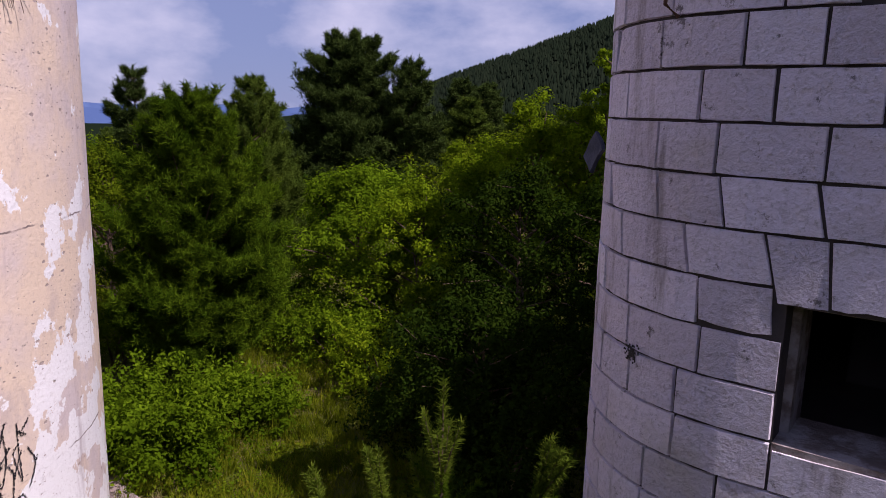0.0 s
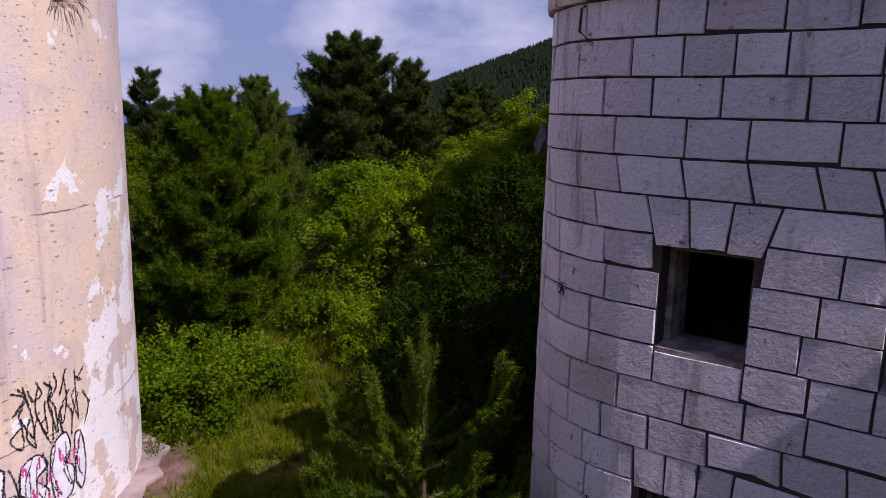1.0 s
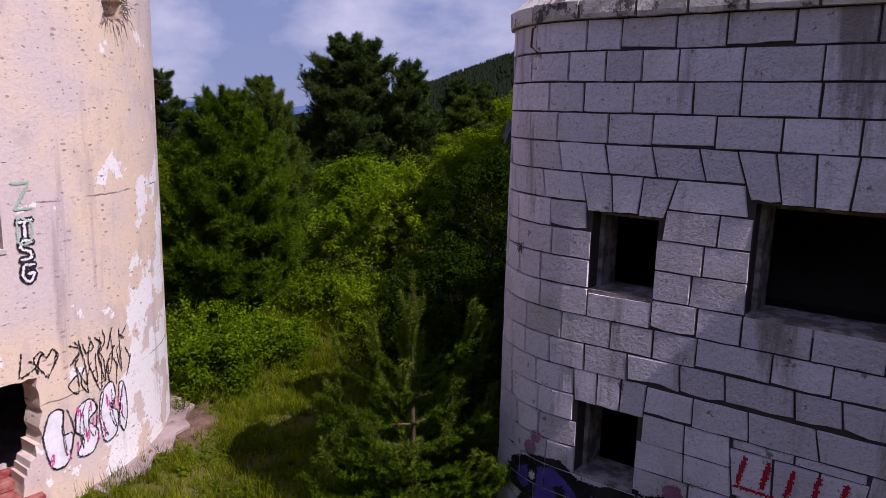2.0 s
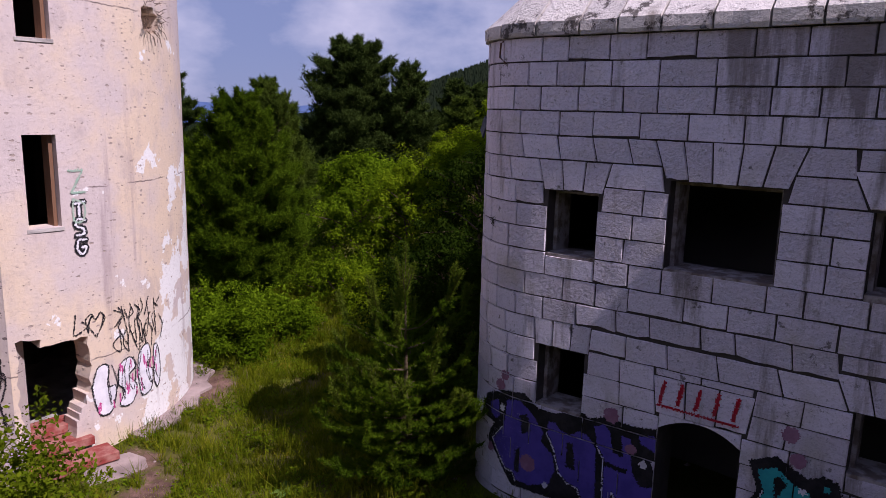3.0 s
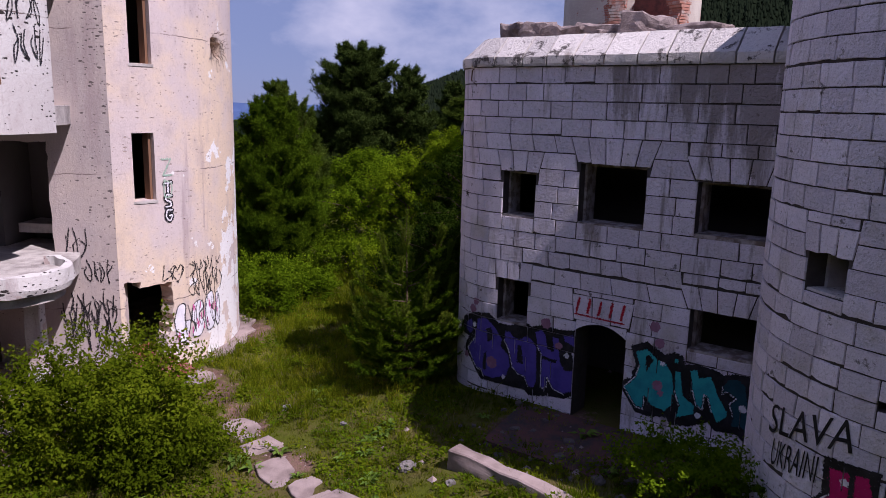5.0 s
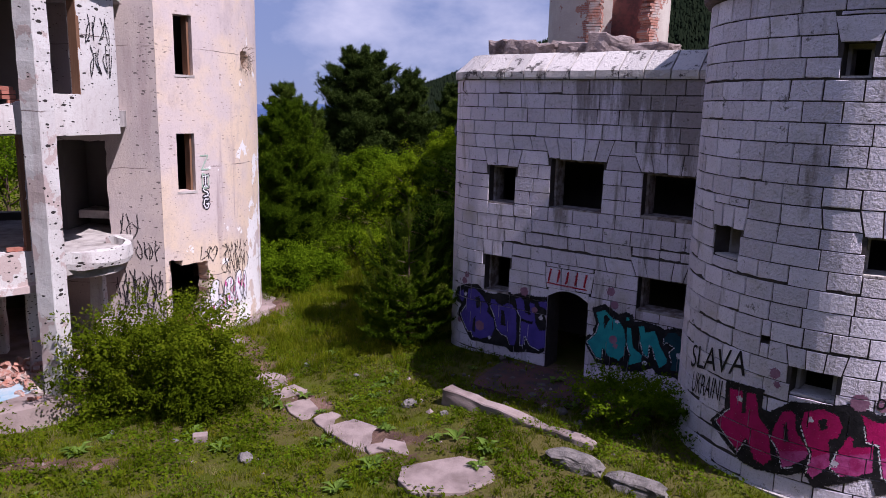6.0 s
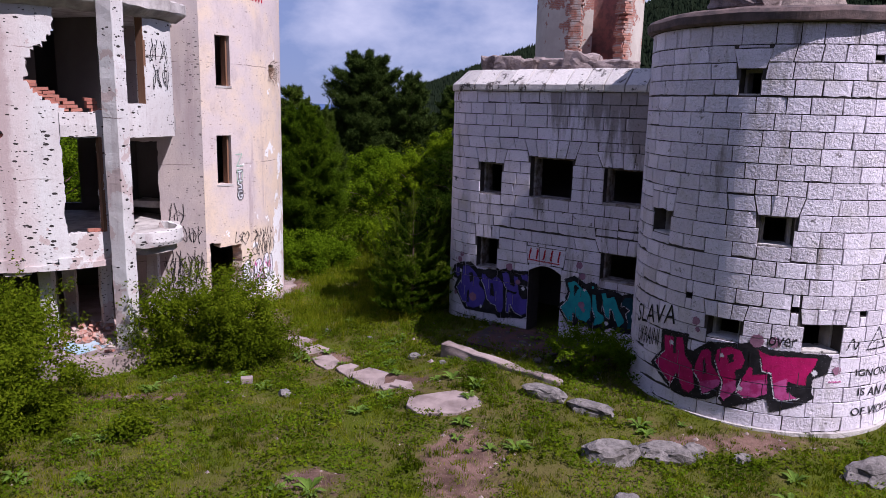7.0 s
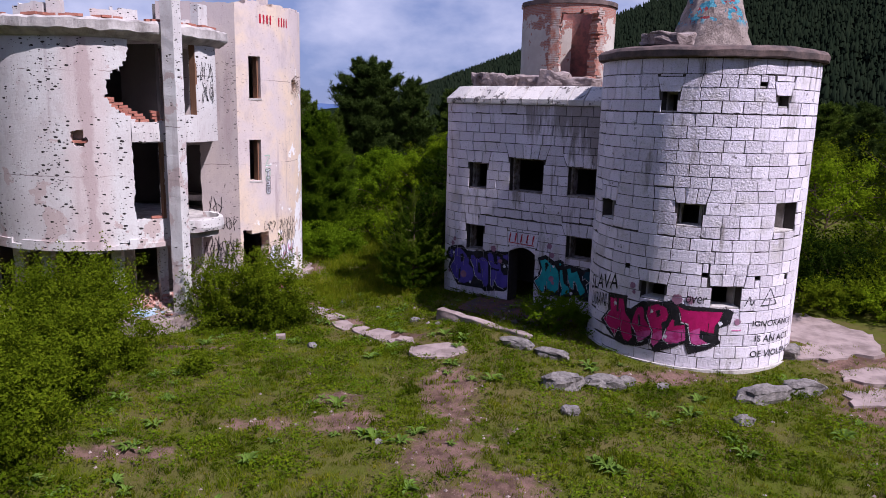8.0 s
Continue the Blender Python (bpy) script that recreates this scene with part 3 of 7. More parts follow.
def door_head(a, b, spring, rise, top):
    """Arched underside of the door lintel, as deep as the wall."""
    bm = bmesh.new()
    n = 14
    rows = []
    for i in range(n + 1):
        f = i / n
        s, z = a + (b - a) * f, spring + rise * (1 - (2 * f - 1) ** 2)
        rows.append([bm.verts.new((*main_plan(s, o), q)) for o, q in ((0.02, z), (0.02, top), (-0.5, top), (-0.5, z))])
    for p, q in zip(rows, rows[1:]):
        for i in range(4):
            bm.faces.new((p[i], q[i], q[(i + 1) % 4], p[(i + 1) % 4]))
    bm.faces.new(rows[0])
    bm.faces.new(rows[-1][::-1])
    bmesh.ops.recalc_face_normals(bm, faces=bm.faces)
    return bm


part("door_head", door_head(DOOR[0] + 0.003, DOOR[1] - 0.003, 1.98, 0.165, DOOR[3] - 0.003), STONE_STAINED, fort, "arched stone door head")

# window linings, reveals and sills of the long building
def reveal(hole, depth=0.34, wide=0.05):
    a, b, c, d = hole
    frame_ = None
    for s0, s1, z0, z1 in ((a + wide, b - wide, d - wide, d), (a, a + wide, c, d), (b - wide, b, c, d)):
        vv, ff = wall_mesh(lambda s, off: main_plan(s, off - 0.19), steps(s0, s1, 0.1), steps(z0, z1, 0.1), lambda s, z: True, depth, broken(0.016, 7, s0))
        ob = piece("jamb" if frame_ else "window_frame", vv, ff, FRAME, frame_ or fort)
        frame_ = frame_ or ob
    vv, ff = wall_mesh(lambda s, off: main_plan(s, off + 0.01), steps(a + 0.003, b - 0.003, 0.12), [c - 0.07, c + 0.012, c + 0.03], lambda s, z: True, 0.5, broken(0.02, 9, a))
    piece("sill", vv, ff, FRAME, frame_)


for h in M_HOLES[:5]:
    reveal(h)

# inner rooms: floor, back walls
INNER_PTS = [main_plan(S_BACK, -0.56), main_plan(-0.8, -0.56), main_plan(0.2, -0.56), main_plan(5.6, -0.56)]
far1 = Vector(INNER_PTS[-1]) - MN * 9
far0 = Vector(INNER_PTS[0]) - MN * 8
plan_pts = [Vector(p) for p in INNER_PTS] + [far1, far0]


def prism(pts, z0, z1):
    bm = bmesh.new()
    lo = [bm.verts.new((p[0], p[1], z0)) for p in pts]
    hi = [bm.verts.new((p[0], p[1], z1)) for p in pts]
    bm.faces.new(hi)
    bm.faces.new(lo[::-1])
    for i in range(len(pts)):
        j = (i + 1) % len(pts)
        bm.faces.new((lo[i], lo[j], hi[j], hi[i]))
    bmesh.ops.recalc_face_normals(bm, faces=bm.faces)
    return bm


part("floor", prism(plan_pts, 0.1, 0.30), CONCRETE, fort)
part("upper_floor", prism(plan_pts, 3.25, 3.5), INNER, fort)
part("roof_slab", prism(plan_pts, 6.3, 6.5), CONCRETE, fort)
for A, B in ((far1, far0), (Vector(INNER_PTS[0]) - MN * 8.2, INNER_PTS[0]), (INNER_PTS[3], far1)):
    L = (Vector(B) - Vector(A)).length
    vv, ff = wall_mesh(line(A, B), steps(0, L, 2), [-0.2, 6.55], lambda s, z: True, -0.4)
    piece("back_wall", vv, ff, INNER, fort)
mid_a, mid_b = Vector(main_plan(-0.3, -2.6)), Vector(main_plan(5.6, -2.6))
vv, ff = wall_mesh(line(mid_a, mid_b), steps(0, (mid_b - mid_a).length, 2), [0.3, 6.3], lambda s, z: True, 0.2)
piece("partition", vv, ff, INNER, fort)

# capping: a band and sloped stones above the wall
def cap_piece(s0, s1, rng):
    prof = [(0.075, 6.555), (0.085, 6.60), (0.08, 6.72), (-0.34, 7.10), (-0.55, 7.12), (-0.55, 6.555)]
    cols = steps(s0 + 0.014, s1 - 0.014, 0.22)
    vv = []
    up = rng.uniform(-0.008, 0.008)
    for s in cols:
        for i, (o, z) in enumerate(prof):
            o += rng.uniform(-0.006, 0.006)
            vv.append((*main_plan(s, o), z + (up if i > 1 else 0) + rng.uniform(-0.005, 0.005)))
    n = len(prof)
    ff = [(c * n + i, c * n + (i + 1) % n, (c + 1) * n + (i + 1) % n, (c + 1) * n + i) for c in range(len(cols) - 1) for i in range(n)]
    ff += [tuple(range(n))[::-1], tuple((len(cols) - 1) * n + i for i in range(n))]
    return vv, ff


rng = random.Random(11)
s = S_BACK
while s < 5.6:
    w = rng.uniform(0.48, 0.62)
    piece("capstone", *cap_piece(s, min(s + w, 5.7), rng), CAPSTONE, fort)
    s += w

# broken parapet blocks on the roof
rng = random.Random(5)
for x, y, sx, sy, sz, turn in ((2.75, 6.7, 0.55, 0.5, 0.42, -30), (3.3, 6.3, 0.6, 0.5, 0.34, -34), (3.95, 5.95, 0.8, 0.55, 0.36, -38), (4.7, 5.3, 0.8, 0.6, 0.46, -28), (5.5, 4.8, 1.0, 0.6, 0.30, -40), (2.5, 7.4, 0.5, 0.8, 0.44, -50)):
    b = part("rubble_block", box_bm(sx, sy, sz, (0, 0, sz / 2), 0, 0.13, 4, 0.03, x), ROOFSTONE, None)
    b.matrix_world = pose(x, y, 7.08, 0, 0, turn) @ Matrix.Diagonal((1.25, 1.25, 1.25, 1))
    tagged(b, "broken grey concrete parapet block on the roof", "rubble", group="roof rubble")
roof_pts = [main_plan(s, -0.5) for s in steps(S_BACK, 0.0, 0.3)] + [main_plan(5.6, -0.5), far1, far0]
part("roof_fill", prism(roof_pts, 6.5, 7.08), CONCRETE, fort)

# round brick turret on the roof
turret = thing("brick_turret", "ruined round brick turret with peeling pink plaster", "turret")
TC, TR = (6.3, 13.6), 2.02
tp = ring(TC, TR)


def turret_solid(s, z):
    a = math.degrees(s / TR)
    if -110 + 3 * noise.noise(Vector((z * 2.3, 1, 0))) < a < -61 + 3 * noise.noise(Vector((z * 2.6, 7, 0))) and 7.74 < z < 10.41 - 0.12 * noise.noise(Vector((a * 0.2, 0, 0))):
        return False
    return z < 10.80 + 0.2 * noise.noise(Vector((a * 0.05, z, 4)))


ts = steps(-math.pi * TR, math.pi * TR, 0.16)
v, f = wall_mesh(tp, ts, steps(7.0, 10.9, 0.13), turret_solid, 0.5, broken(0.09, 7, 2))
piece("wall", v, f, [PINK], turret)
courses_v, courses_f = [], []
rng = random.Random(8)
for zz in np.arange(7.8, 10.6, 0.085):
    for a in (-117, -114, -111, -60, -57, -54):
        if rng.random() < 0.85:
            a += rng.uniform(-1.5, 1.5)
            bmx = [(*tp(radians(a + da) * TR, o), zz + dz) for da in (-2.6, 2.6) for o in (-0.42, 0.045) for dz in (0, 0.07)]
            b0 = len(courses_v)
            courses_v += bmx
            courses_f += [tuple(b0 + i for i in q) for q in ((0, 1, 3, 2), (4, 6, 7, 5), (0, 4, 5, 1), (2, 3, 7, 6), (0, 2, 6, 4), (1, 5, 7, 3))]
tagged(piece("exposed_bricks", courses_v, courses_f, BRICKWORK, turret), kind="stuff")
v, f = wall_mesh(ring(TC, TR + 0.07), ts, [10.75, 10.83, 10.92], lambda s, z: noise.noise(Vector((s, z, 1))) > -0.45, 0.65, broken(0.05, 5, 7))
piece("rim", v, f, DARKCAP, turret)
# red lining whose dark colour carries the shade inside the turret
piece("inner_plaster", *wall_mesh(ring(TC, TR - 0.56), steps(radians(-50) * (TR - 0.56), radians(240) * (TR - 0.56), 0.15), steps(7.0, 10.7, 0.3), lambda s, z: True, 0.03, broken(0.02)), paint("shaded_red_plaster", (0.30, 0.13, 0.11), (0.17, 0.095, 0.085), 0.9), turret, "stained red inner plaster")
piece("inner_pier", *wall_mesh(line((6.0, 14.7), (6.65, 14.7)), [0, 0.65], steps(7, 10.4, 0.5), lambda s, z: True, 0.4, broken(0.05)), PINK, turret)

part("base_drum", prism([(TC[0] + 2.15 * math.cos(i * math.tau / 48), TC[1] + 2.15 * math.sin(i * math.tau / 48)) for i in range(48)], -1.6, 7.06), STONE_JOINED, turret, "round limestone drum that joins the house")

# ---- the round tower ----
WC, WR = (7.877, -0.366), 2.635
tower_plan = ring(WC, WR)


def deg(a):
    return radians(a) * WR


tower = thing("round_tower", "round white limestone tower with small square loopholes", "tower")


def hole(a0, a1, z0, z1):
    return deg(a0), deg(a1), z0, z1


T_HOLES = [hole(-130, -122, 6.46, 6.92), hole(-117.3, -104.8, 3.80, 4.35), hole(-133.3, -120.3, 1.92, 2.34), hole(-96.8, -81.4, 1.87, 2.41), hole(-72.4, -65.5, 6.62, 6.88),
           hole(-65.8, -47.9, 3.70, 4.40), hole(-169, -156, 3.72, 4.22), hole(-83, -79.3, 7.05, 7.17)]
T_PITS = [(s_ - 0.07, s_ + 0.07, z_ - 0.06, z_ + 0.05) for s_, z_ in ((-6.56, 2.65), (-4.64, 2.67), (-3.35, 2.62), (-2.36, 2.57))]
T_LINTELS = [(*T_HOLES[0][:2], 6.92, 7.27, 0.1, 1), (*T_HOLES[1][:2], 4.35, 4.72, 0.09, 3), (*T_HOLES[2][:2], 2.34, 2.64, 0.06, 3), (*T_HOLES[3][:2], 2.41, 2.7, 0.05, 3),
             (*T_HOLES[4][:2], 6.88, 7.2, 0.1, 1), (*T_HOLES[5][:2], 4.40, 4.74, 0.07, 3), (*T_HOLES[6][:2], 4.20, 4.56, 0.06, 3)]
T_LEVELS = [0.33 + (6.44 - 0.33) * i / 21 for i in range(22)] + [6.735, 7.03, 7.33, 7.69]
ss = steps(deg(-270), deg(90), 0.2, edges_of(T_HOLES + T_PITS, 0, 2))
zs = steps(-0.2, 7.69, 1.2, edges_of(T_HOLES + T_PITS, 2, 4))
v, f = wall_mesh(tower_plan, ss, zs, clear_of(T_HOLES + T_PITS), 0.6)
piece("wall", v, f, MORTAR, tower, "grey mortared wall core")
T_JOINTS = masonry("block", tower_plan, lambda s: True, deg(-215), deg(20), T_LEVELS, T_HOLES + T_PITS, T_LINTELS, 9, tower, lambda s: deg(-172) < s < deg(-36), (0.46, 0.74),
                   worn=lambda s, z, r: (0.05 if 3.3 < z < 3.75 and r.random() < 0.6 else 0.03 if 6.3 < z < 6.5 else 0.06 if z < 3.3 and s < deg(-150) and r.random() < 0.3 else 0.03 if r.random() < 0.08 else 0.0))
piece("plinth", *wall_mesh(ring(WC, WR + 0.09), steps(deg(-270), deg(90), 0.16), [-0.2, 0.1, 0.29, 0.335], lambda s, z: True, 0.15, broken(0.015, 6)), CAPSTONE, tower)
for h in T_HOLES:
    a, b, c, d = h
    piece("sill", *wall_mesh(lambda s, off: tower_plan(s, off - 0.02), steps(a + 0.003, b - 0.003, 0.1), [c - 0.03, c + 0.03], lambda s, z: True, 0.5, broken(0.01, 8, a)), CAPSTONE, tower)
    w = 0.06
    for s0, s1, z0, z1 in ((a, a + w, c + 0.03, d), (b - w, b, c + 0.03, d), (a + w, b - w, d - w, d)):
        if b - a > 0.3:
            piece("lining", *wall_mesh(lambda s, off: tower_plan(s, off - 0.26), [s0, s1], [z0, z1], lambda s, z: True, 0.3), CONCRETE, tower)


def disc(C, R, z0, z1, n=72):
    return prism([(C[0] + R * math.cos(i * math.tau / n), C[1] + R * math.sin(i * math.tau / n)) for i in range(n)], z0, z1)


part("roof_slab", disc(WC, WR - 0.3, 7.5, 7.92), CONCRETE, tower)
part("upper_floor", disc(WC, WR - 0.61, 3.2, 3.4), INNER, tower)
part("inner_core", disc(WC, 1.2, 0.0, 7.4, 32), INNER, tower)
prof = [(-0.3, 7.695), (0.10, 7.695), (0.15, 7.73), (0.16, 7.86), (0.10, 7.93), (-0.02, 7.98), (-0.7, 8.0)]
vv, ff = [], []
n, P = 96, len(prof)
for i in range(n):
    for o, z in prof:
        q = Vector((i * 0.3, z * 3, o * 3))
        vv.append((*tower_plan(deg(i * 360 / n), o + noise.noise(q) * 0.035), z + (noise.noise(q + Vector((4, 4, 4))) * 0.035 if z > 7.72 else 0)))
ff = [(i * P + j, ((i + 1) % n) * P + j, ((i + 1) % n) * P + j + 1, i * P + j + 1) for i in range(n) for j in range(P - 1)]
piece("cornice", vv, ff, DARKCAP, tower, "dark weathered concrete cornice")

cone = thing("stone_cone", "tapered rubble stone stump with blue spray paint on the roof", "ruin")
vv = []
for j, z in enumerate(np.linspace(7.9, 10.0, 16)):
    rr = 1.06 - 0.30 * (z - 7.9)
    for i in range(40):
        a = i * math.tau / 40
        q = Vector((math.cos(a) * 3, math.sin(a) * 3, z * 2.6))
        rj = rr + noise.noise(q) * 0.07 + noise.noise(q * 2.7) * 0.035
        vv.append((WC[0] + rj * math.cos(a), WC[1] + rj * math.sin(a), z))
ff = [(j * 40 + i, j * 40 + (i + 1) % 40, (j + 1) * 40 + (i + 1) % 40, (j + 1) * 40 + i) for j in range(15) for i in range(40)] + [tuple(15 * 40 + i for i in range(40))]
kc = Mat("painted_rubble", 0.9)
cc = kc.mix(kc.ramp(kc.noise(2.0, 6), 0.4, 0.65), (0.36, 0.29, 0.26), (0.20, 0.155, 0.14))
cc = kc.mix(kc.ramp(kc.noise(7, 8, 0.7), 0.55, 0.7, 0, 0.7), cc, (0.42, 0.37, 0.34))
tag = kc.math("MULTIPLY", kc.ramp(kc.noise(3.4, 2), 0.52, 0.545), kc.ramp(kc.height(), 8.55, 8.75))
cc = kc.mix(tag, cc, kc.mix(kc.ramp(kc.noise(9, 4), 0.45, 0.55), (0.05, 0.25, 0.36), (0.10, 0.33, 0.42)))
cc = kc.mix(kc.math("MULTIPLY", tag, kc.ramp(kc.noise(5.5, 3), 0.56, 0.60)), cc, (0.33, 0.05, 0.05))
kc.colour(cc)
kc.bump(kc.math("ADD", kc.noise(4.5, 6, 0.65), kc.noise(15, 8, 0.7)), 0.9, 0.09)
piece("stump", vv, ff, kc.m, cone)
b = part("rubble_block", box_bm(1.1, 0.7, 0.3, (0, 0, 0.15), 0, 0.13, 4, 0.03, 3), ROOFSTONE, None)
b.matrix_world = pose(6.35, -1.75, 7.96, 0, 0, -50)
tagged(b, "broken grey concrete lump on the tower roof", "rubble", group="roof rubble")

# ---- the rounded stair house with peeling plaster ----
LC, LR = (-8.756, 8.53), 4.11
left_plan = ring(LC, LR)


def ldeg(a):
    return radians(a) * LR


stair = thing("stair_house", "shell-scarred rounded stair house with peeling beige render", "building")
L_HOLES = [(ldeg(-43.8), ldeg(-37.0), 3.68, 5.12), (ldeg(-43.2), ldeg(-36.4), 6.55, 7.97)]


def stair_solid(s, z):
    a = math.degrees(s / LR)
    if any(p < s < q and c < z < d for p, q, c, d in L_HOLES):
        return False
    n = noise.noise(Vector((s * 2.5, z * 2.5, 7)))
    if -48.4 + n * 0.8 < a < -33.4 + 1.6 * n - 3.8 * smooth(0.95, 0.35, z) and z < 1.90 + 0.16 * n - 0.012 * (a + 47):
        return z < 0.02
    if math.hypot((a + 7.9) * 0.0717, z - 7.08) < 0.25 + 0.05 * n:
        return False
    return z < 9.75 + 0.12 * noise.noise(Vector((s * 1.1, 0, 3)))


ss = steps(ldeg(-49.8), ldeg(75), 0.10, edges_of(L_HOLES, 0, 2))
zs = steps(-0.5, 9.9, 0.11, edges_of(L_HOLES, 2, 4))
v, f = wall_mesh(left_plan, ss, zs, stair_solid, 0.42, broken(0.07, 6, 3, L_HOLES))
piece("wall", v, f, BEIGE_RENDER, stair)
corner = left_plan(ldeg(-49.8))
A = Vector(corner) + Vector((-2.6, -0.1))
gp = line(A, corner)
v, f = wall_mesh(gp, steps(0, (Vector(corner) - A).length - 0.004, 0.1), steps(-0.4, 9.8, 0.15), lambda s, z: z < 9.7 and not (s < 1.25 and z < 4.95 and z > 2.6), 0.42, broken(0.05, 6, 9))
piece("side_wall", v, f, GREY_RENDER, stair, "grey pocked render")
back = [left_plan(ldeg(75)), left_plan(ldeg(75), -3.0), (A.x, A.y + 6), (A.x, A.y + 0.5)]
for P0, P1 in zip(back, back[1:]):
    L = (Vector(P1) - Vector(P0)).length
    piece("back_wall", *wall_mesh(line(P1, P0), steps(0, L, 1), [-0.5, 9.6], lambda s, z: True, 0.3), INNER, stair)
floor_pts = [left_plan(ldeg(a), -0.45) for a in range(-45, 70, 6)] + [(A.x + 0.2, A.y + 5.5), (A.x + 0.2, A.y + 0.7)]
for z0, z1 in ((-0.4, 0.02), (2.9, 3.1), (6.0, 6.2), (9.2, 9.4)):
    part("floor_slab", prism(floor_pts, z0, z1), CONCRETE, stair)
for h in L_HOLES:
    a, b, c, d = h
    piece("window_jamb", *wall_mesh(lambda s, off: left_plan(s, off - 0.12), [b - 0.07, b - 0.012], steps(c, d, 0.3), lambda s, z: True, 0.22, broken(0.006)), TIMBER, stair, "reddish-brown wooden jamb")
    piece("sill", *wall_mesh(lambda s, off: left_plan(s, off + 0.012), steps(a - 0.03, b + 0.03, 0.06), [c - 0.06, c - 0.004], lambda s, z: True, 0.3, broken(0.03, 9, c)), CONCRETE, stair)
piece("post_stub", *wall_mesh(line((-6.0, 7.9), (-5.65, 7.9)), [0, 0.35], [9.2, 9.7, 10.3], lambda s, z: True, 0.3, broken(0.02)), BEIGE_RENDER, stair)
apron_pts = [left_plan(ldeg(a), 0.36 + 0.1 * math.sin(a)) for a in range(-24, 40, 4)] + [left_plan(ldeg(a), 0.01) for a in range(36, -26, -4)]
part("apron", prism(apron_pts, -0.6, -0.20), SLAB, stair, "broken concrete apron")

# red steps inside the blast hole
red_steps = thing("entrance_steps", "red-painted concrete steps in the broken doorway", "steps")
k = Mat("red_floor_paint", 0.75)
k.colour(k.mix(k.ramp(k.noise(4, 7), 0.4, 0.65), (0.22, 0.042, 0.035), (0.33, 0.15, 0.125)))
RED = k.bump(k.noise(25), 0.4, 0.01).m
for i in range(3):
    p = left_plan(ldeg(-42), 0.35 - 0.42 * i)
    part("step", box_bm(1.5 if i == 0 else 0.95, 0.46, 0.15, (p[0] + 0.02, p[1] + (0.12 if i else 0), -0.15 + 0.16 * i), 48, 0.012, 2), RED, red_steps)

# ---- the balconied round house ----
BC, BR = (-9.8, 3.8), 3.6
bal_plan = ring(BC, BR)


def bdeg(a):
    return radians(a) * BR


house = thing("round_house", "war-damaged white round house with open floors", "building")


def house_solid(s, z):
    a = math.degrees(s / BR)
    n = noise.noise(Vector((s * 1.7, z * 1.7, 2))) + 0.5 * noise.noise(Vector((s * 5, z * 5, 6)))
    # lower edge, broken
    if z < 2.22 + 0.06 * n + (0.12 * math.sin(a * 0.19) if a < -58 else 0):
        return False
    if -56 < a < -42.5 and 2.98 < z < 5.22:
        return False
    left = -65 + 9 * smooth(6.9, 7.6, z) + 11 * smooth(6.4, 5.75, z) + 1.8 * n
    if left < a < -41 and 5.80 + 0.03 * n < z < 8.06:
        return False
    if math.hypot((a + 77.5) * 0.063, z - 5.33) < 0.19 + 0.16 * n or math.hypot((a + 86) * 0.063, z - 5.2) < 0.10 + 0.12 * n:
        return False
    return True


ss = steps(bdeg(-150), bdeg(-40.5), 0.085, (bdeg(-56), bdeg(-42.5)))
zs = steps(2.0, 8.06, 0.085, (2.98, 5.22, 5.8))
v, f = wall_mesh(bal_plan, ss, zs, house_solid, 0.26, broken(0.06, 7, 5))
piece("wall", v, f, WHITE_RENDER, house)
lip_v, lip_f = wall_mesh(lambda s, off: bal_plan(s, off + 0.05), steps(bdeg(-150), bdeg(-40.5), 0.1), [2.16, 2.3, 2.44],
                         lambda s, z: z < 2.3 or noise.noise(Vector((s * 0.9, 0, 3))) > -0.05, 0.28, broken(0.05, 4, 8))
piece("broken_lip", lip_v, lip_f, WHITE_RENDER, house)


def panel_solid(s, z):
    a = math.degrees(s / BR)
    if a < -22 and z > 6.0:
        return False
    return z > 5.19


ss = steps(bdeg(-36), bdeg(-4), 0.09, (bdeg(-22),))
piece("panel", *wall_mesh(bal_plan, ss, steps(5.19, 8.06, 0.12, (6.0,)), panel_solid, 0.26, broken(0.03, 7, 1)), WHITE_RENDER, house)
piece("panel_jamb", *wall_mesh(bal_plan, [bdeg(-22.4), bdeg(-21.2)], steps(6.0, 8.06, 0.3), lambda s, z: True, 0.22, broken(0.006)), TIMBER, house, "brown timber jamb")
piece("window_post", *wall_mesh(bal_plan, [bdeg(-43.2), bdeg(-42.0)], steps(2.98, 5.22, 0.3), lambda s, z: True, 0.16, broken(0.006)), TIMBER, house, "brown timber jamb")
# cornice ring and floor slabs
cprof = [(-0.5, 8.06), (0.02, 8.06), (0.26, 8.22), (0.30, 8.26), (0.30, 8.50), (0.22, 8.56), (-0.5, 8.56)]


def swept(prof, plan, ss, rough, seed):
    vv = []
    for s in ss:
        for o, z in prof:
            q = Vector((s * 3, z * 4, o * 4 + seed))
            vv.append((*plan(s, o + noise.noise(q) * rough), z + noise.noise(q + Vector((3, 1, 7))) * rough))
    P = len(prof)
    ff = [(i * P + j, (i + 1) * P + j, (i + 1) * P + (j + 1) % P, i * P + (j + 1) % P) for i in range(len(ss) - 1) for j in range(P)]
    return vv, ff + [tuple(range(P))[::-1], tuple((len(ss) - 1) * P + j for j in range(P))]


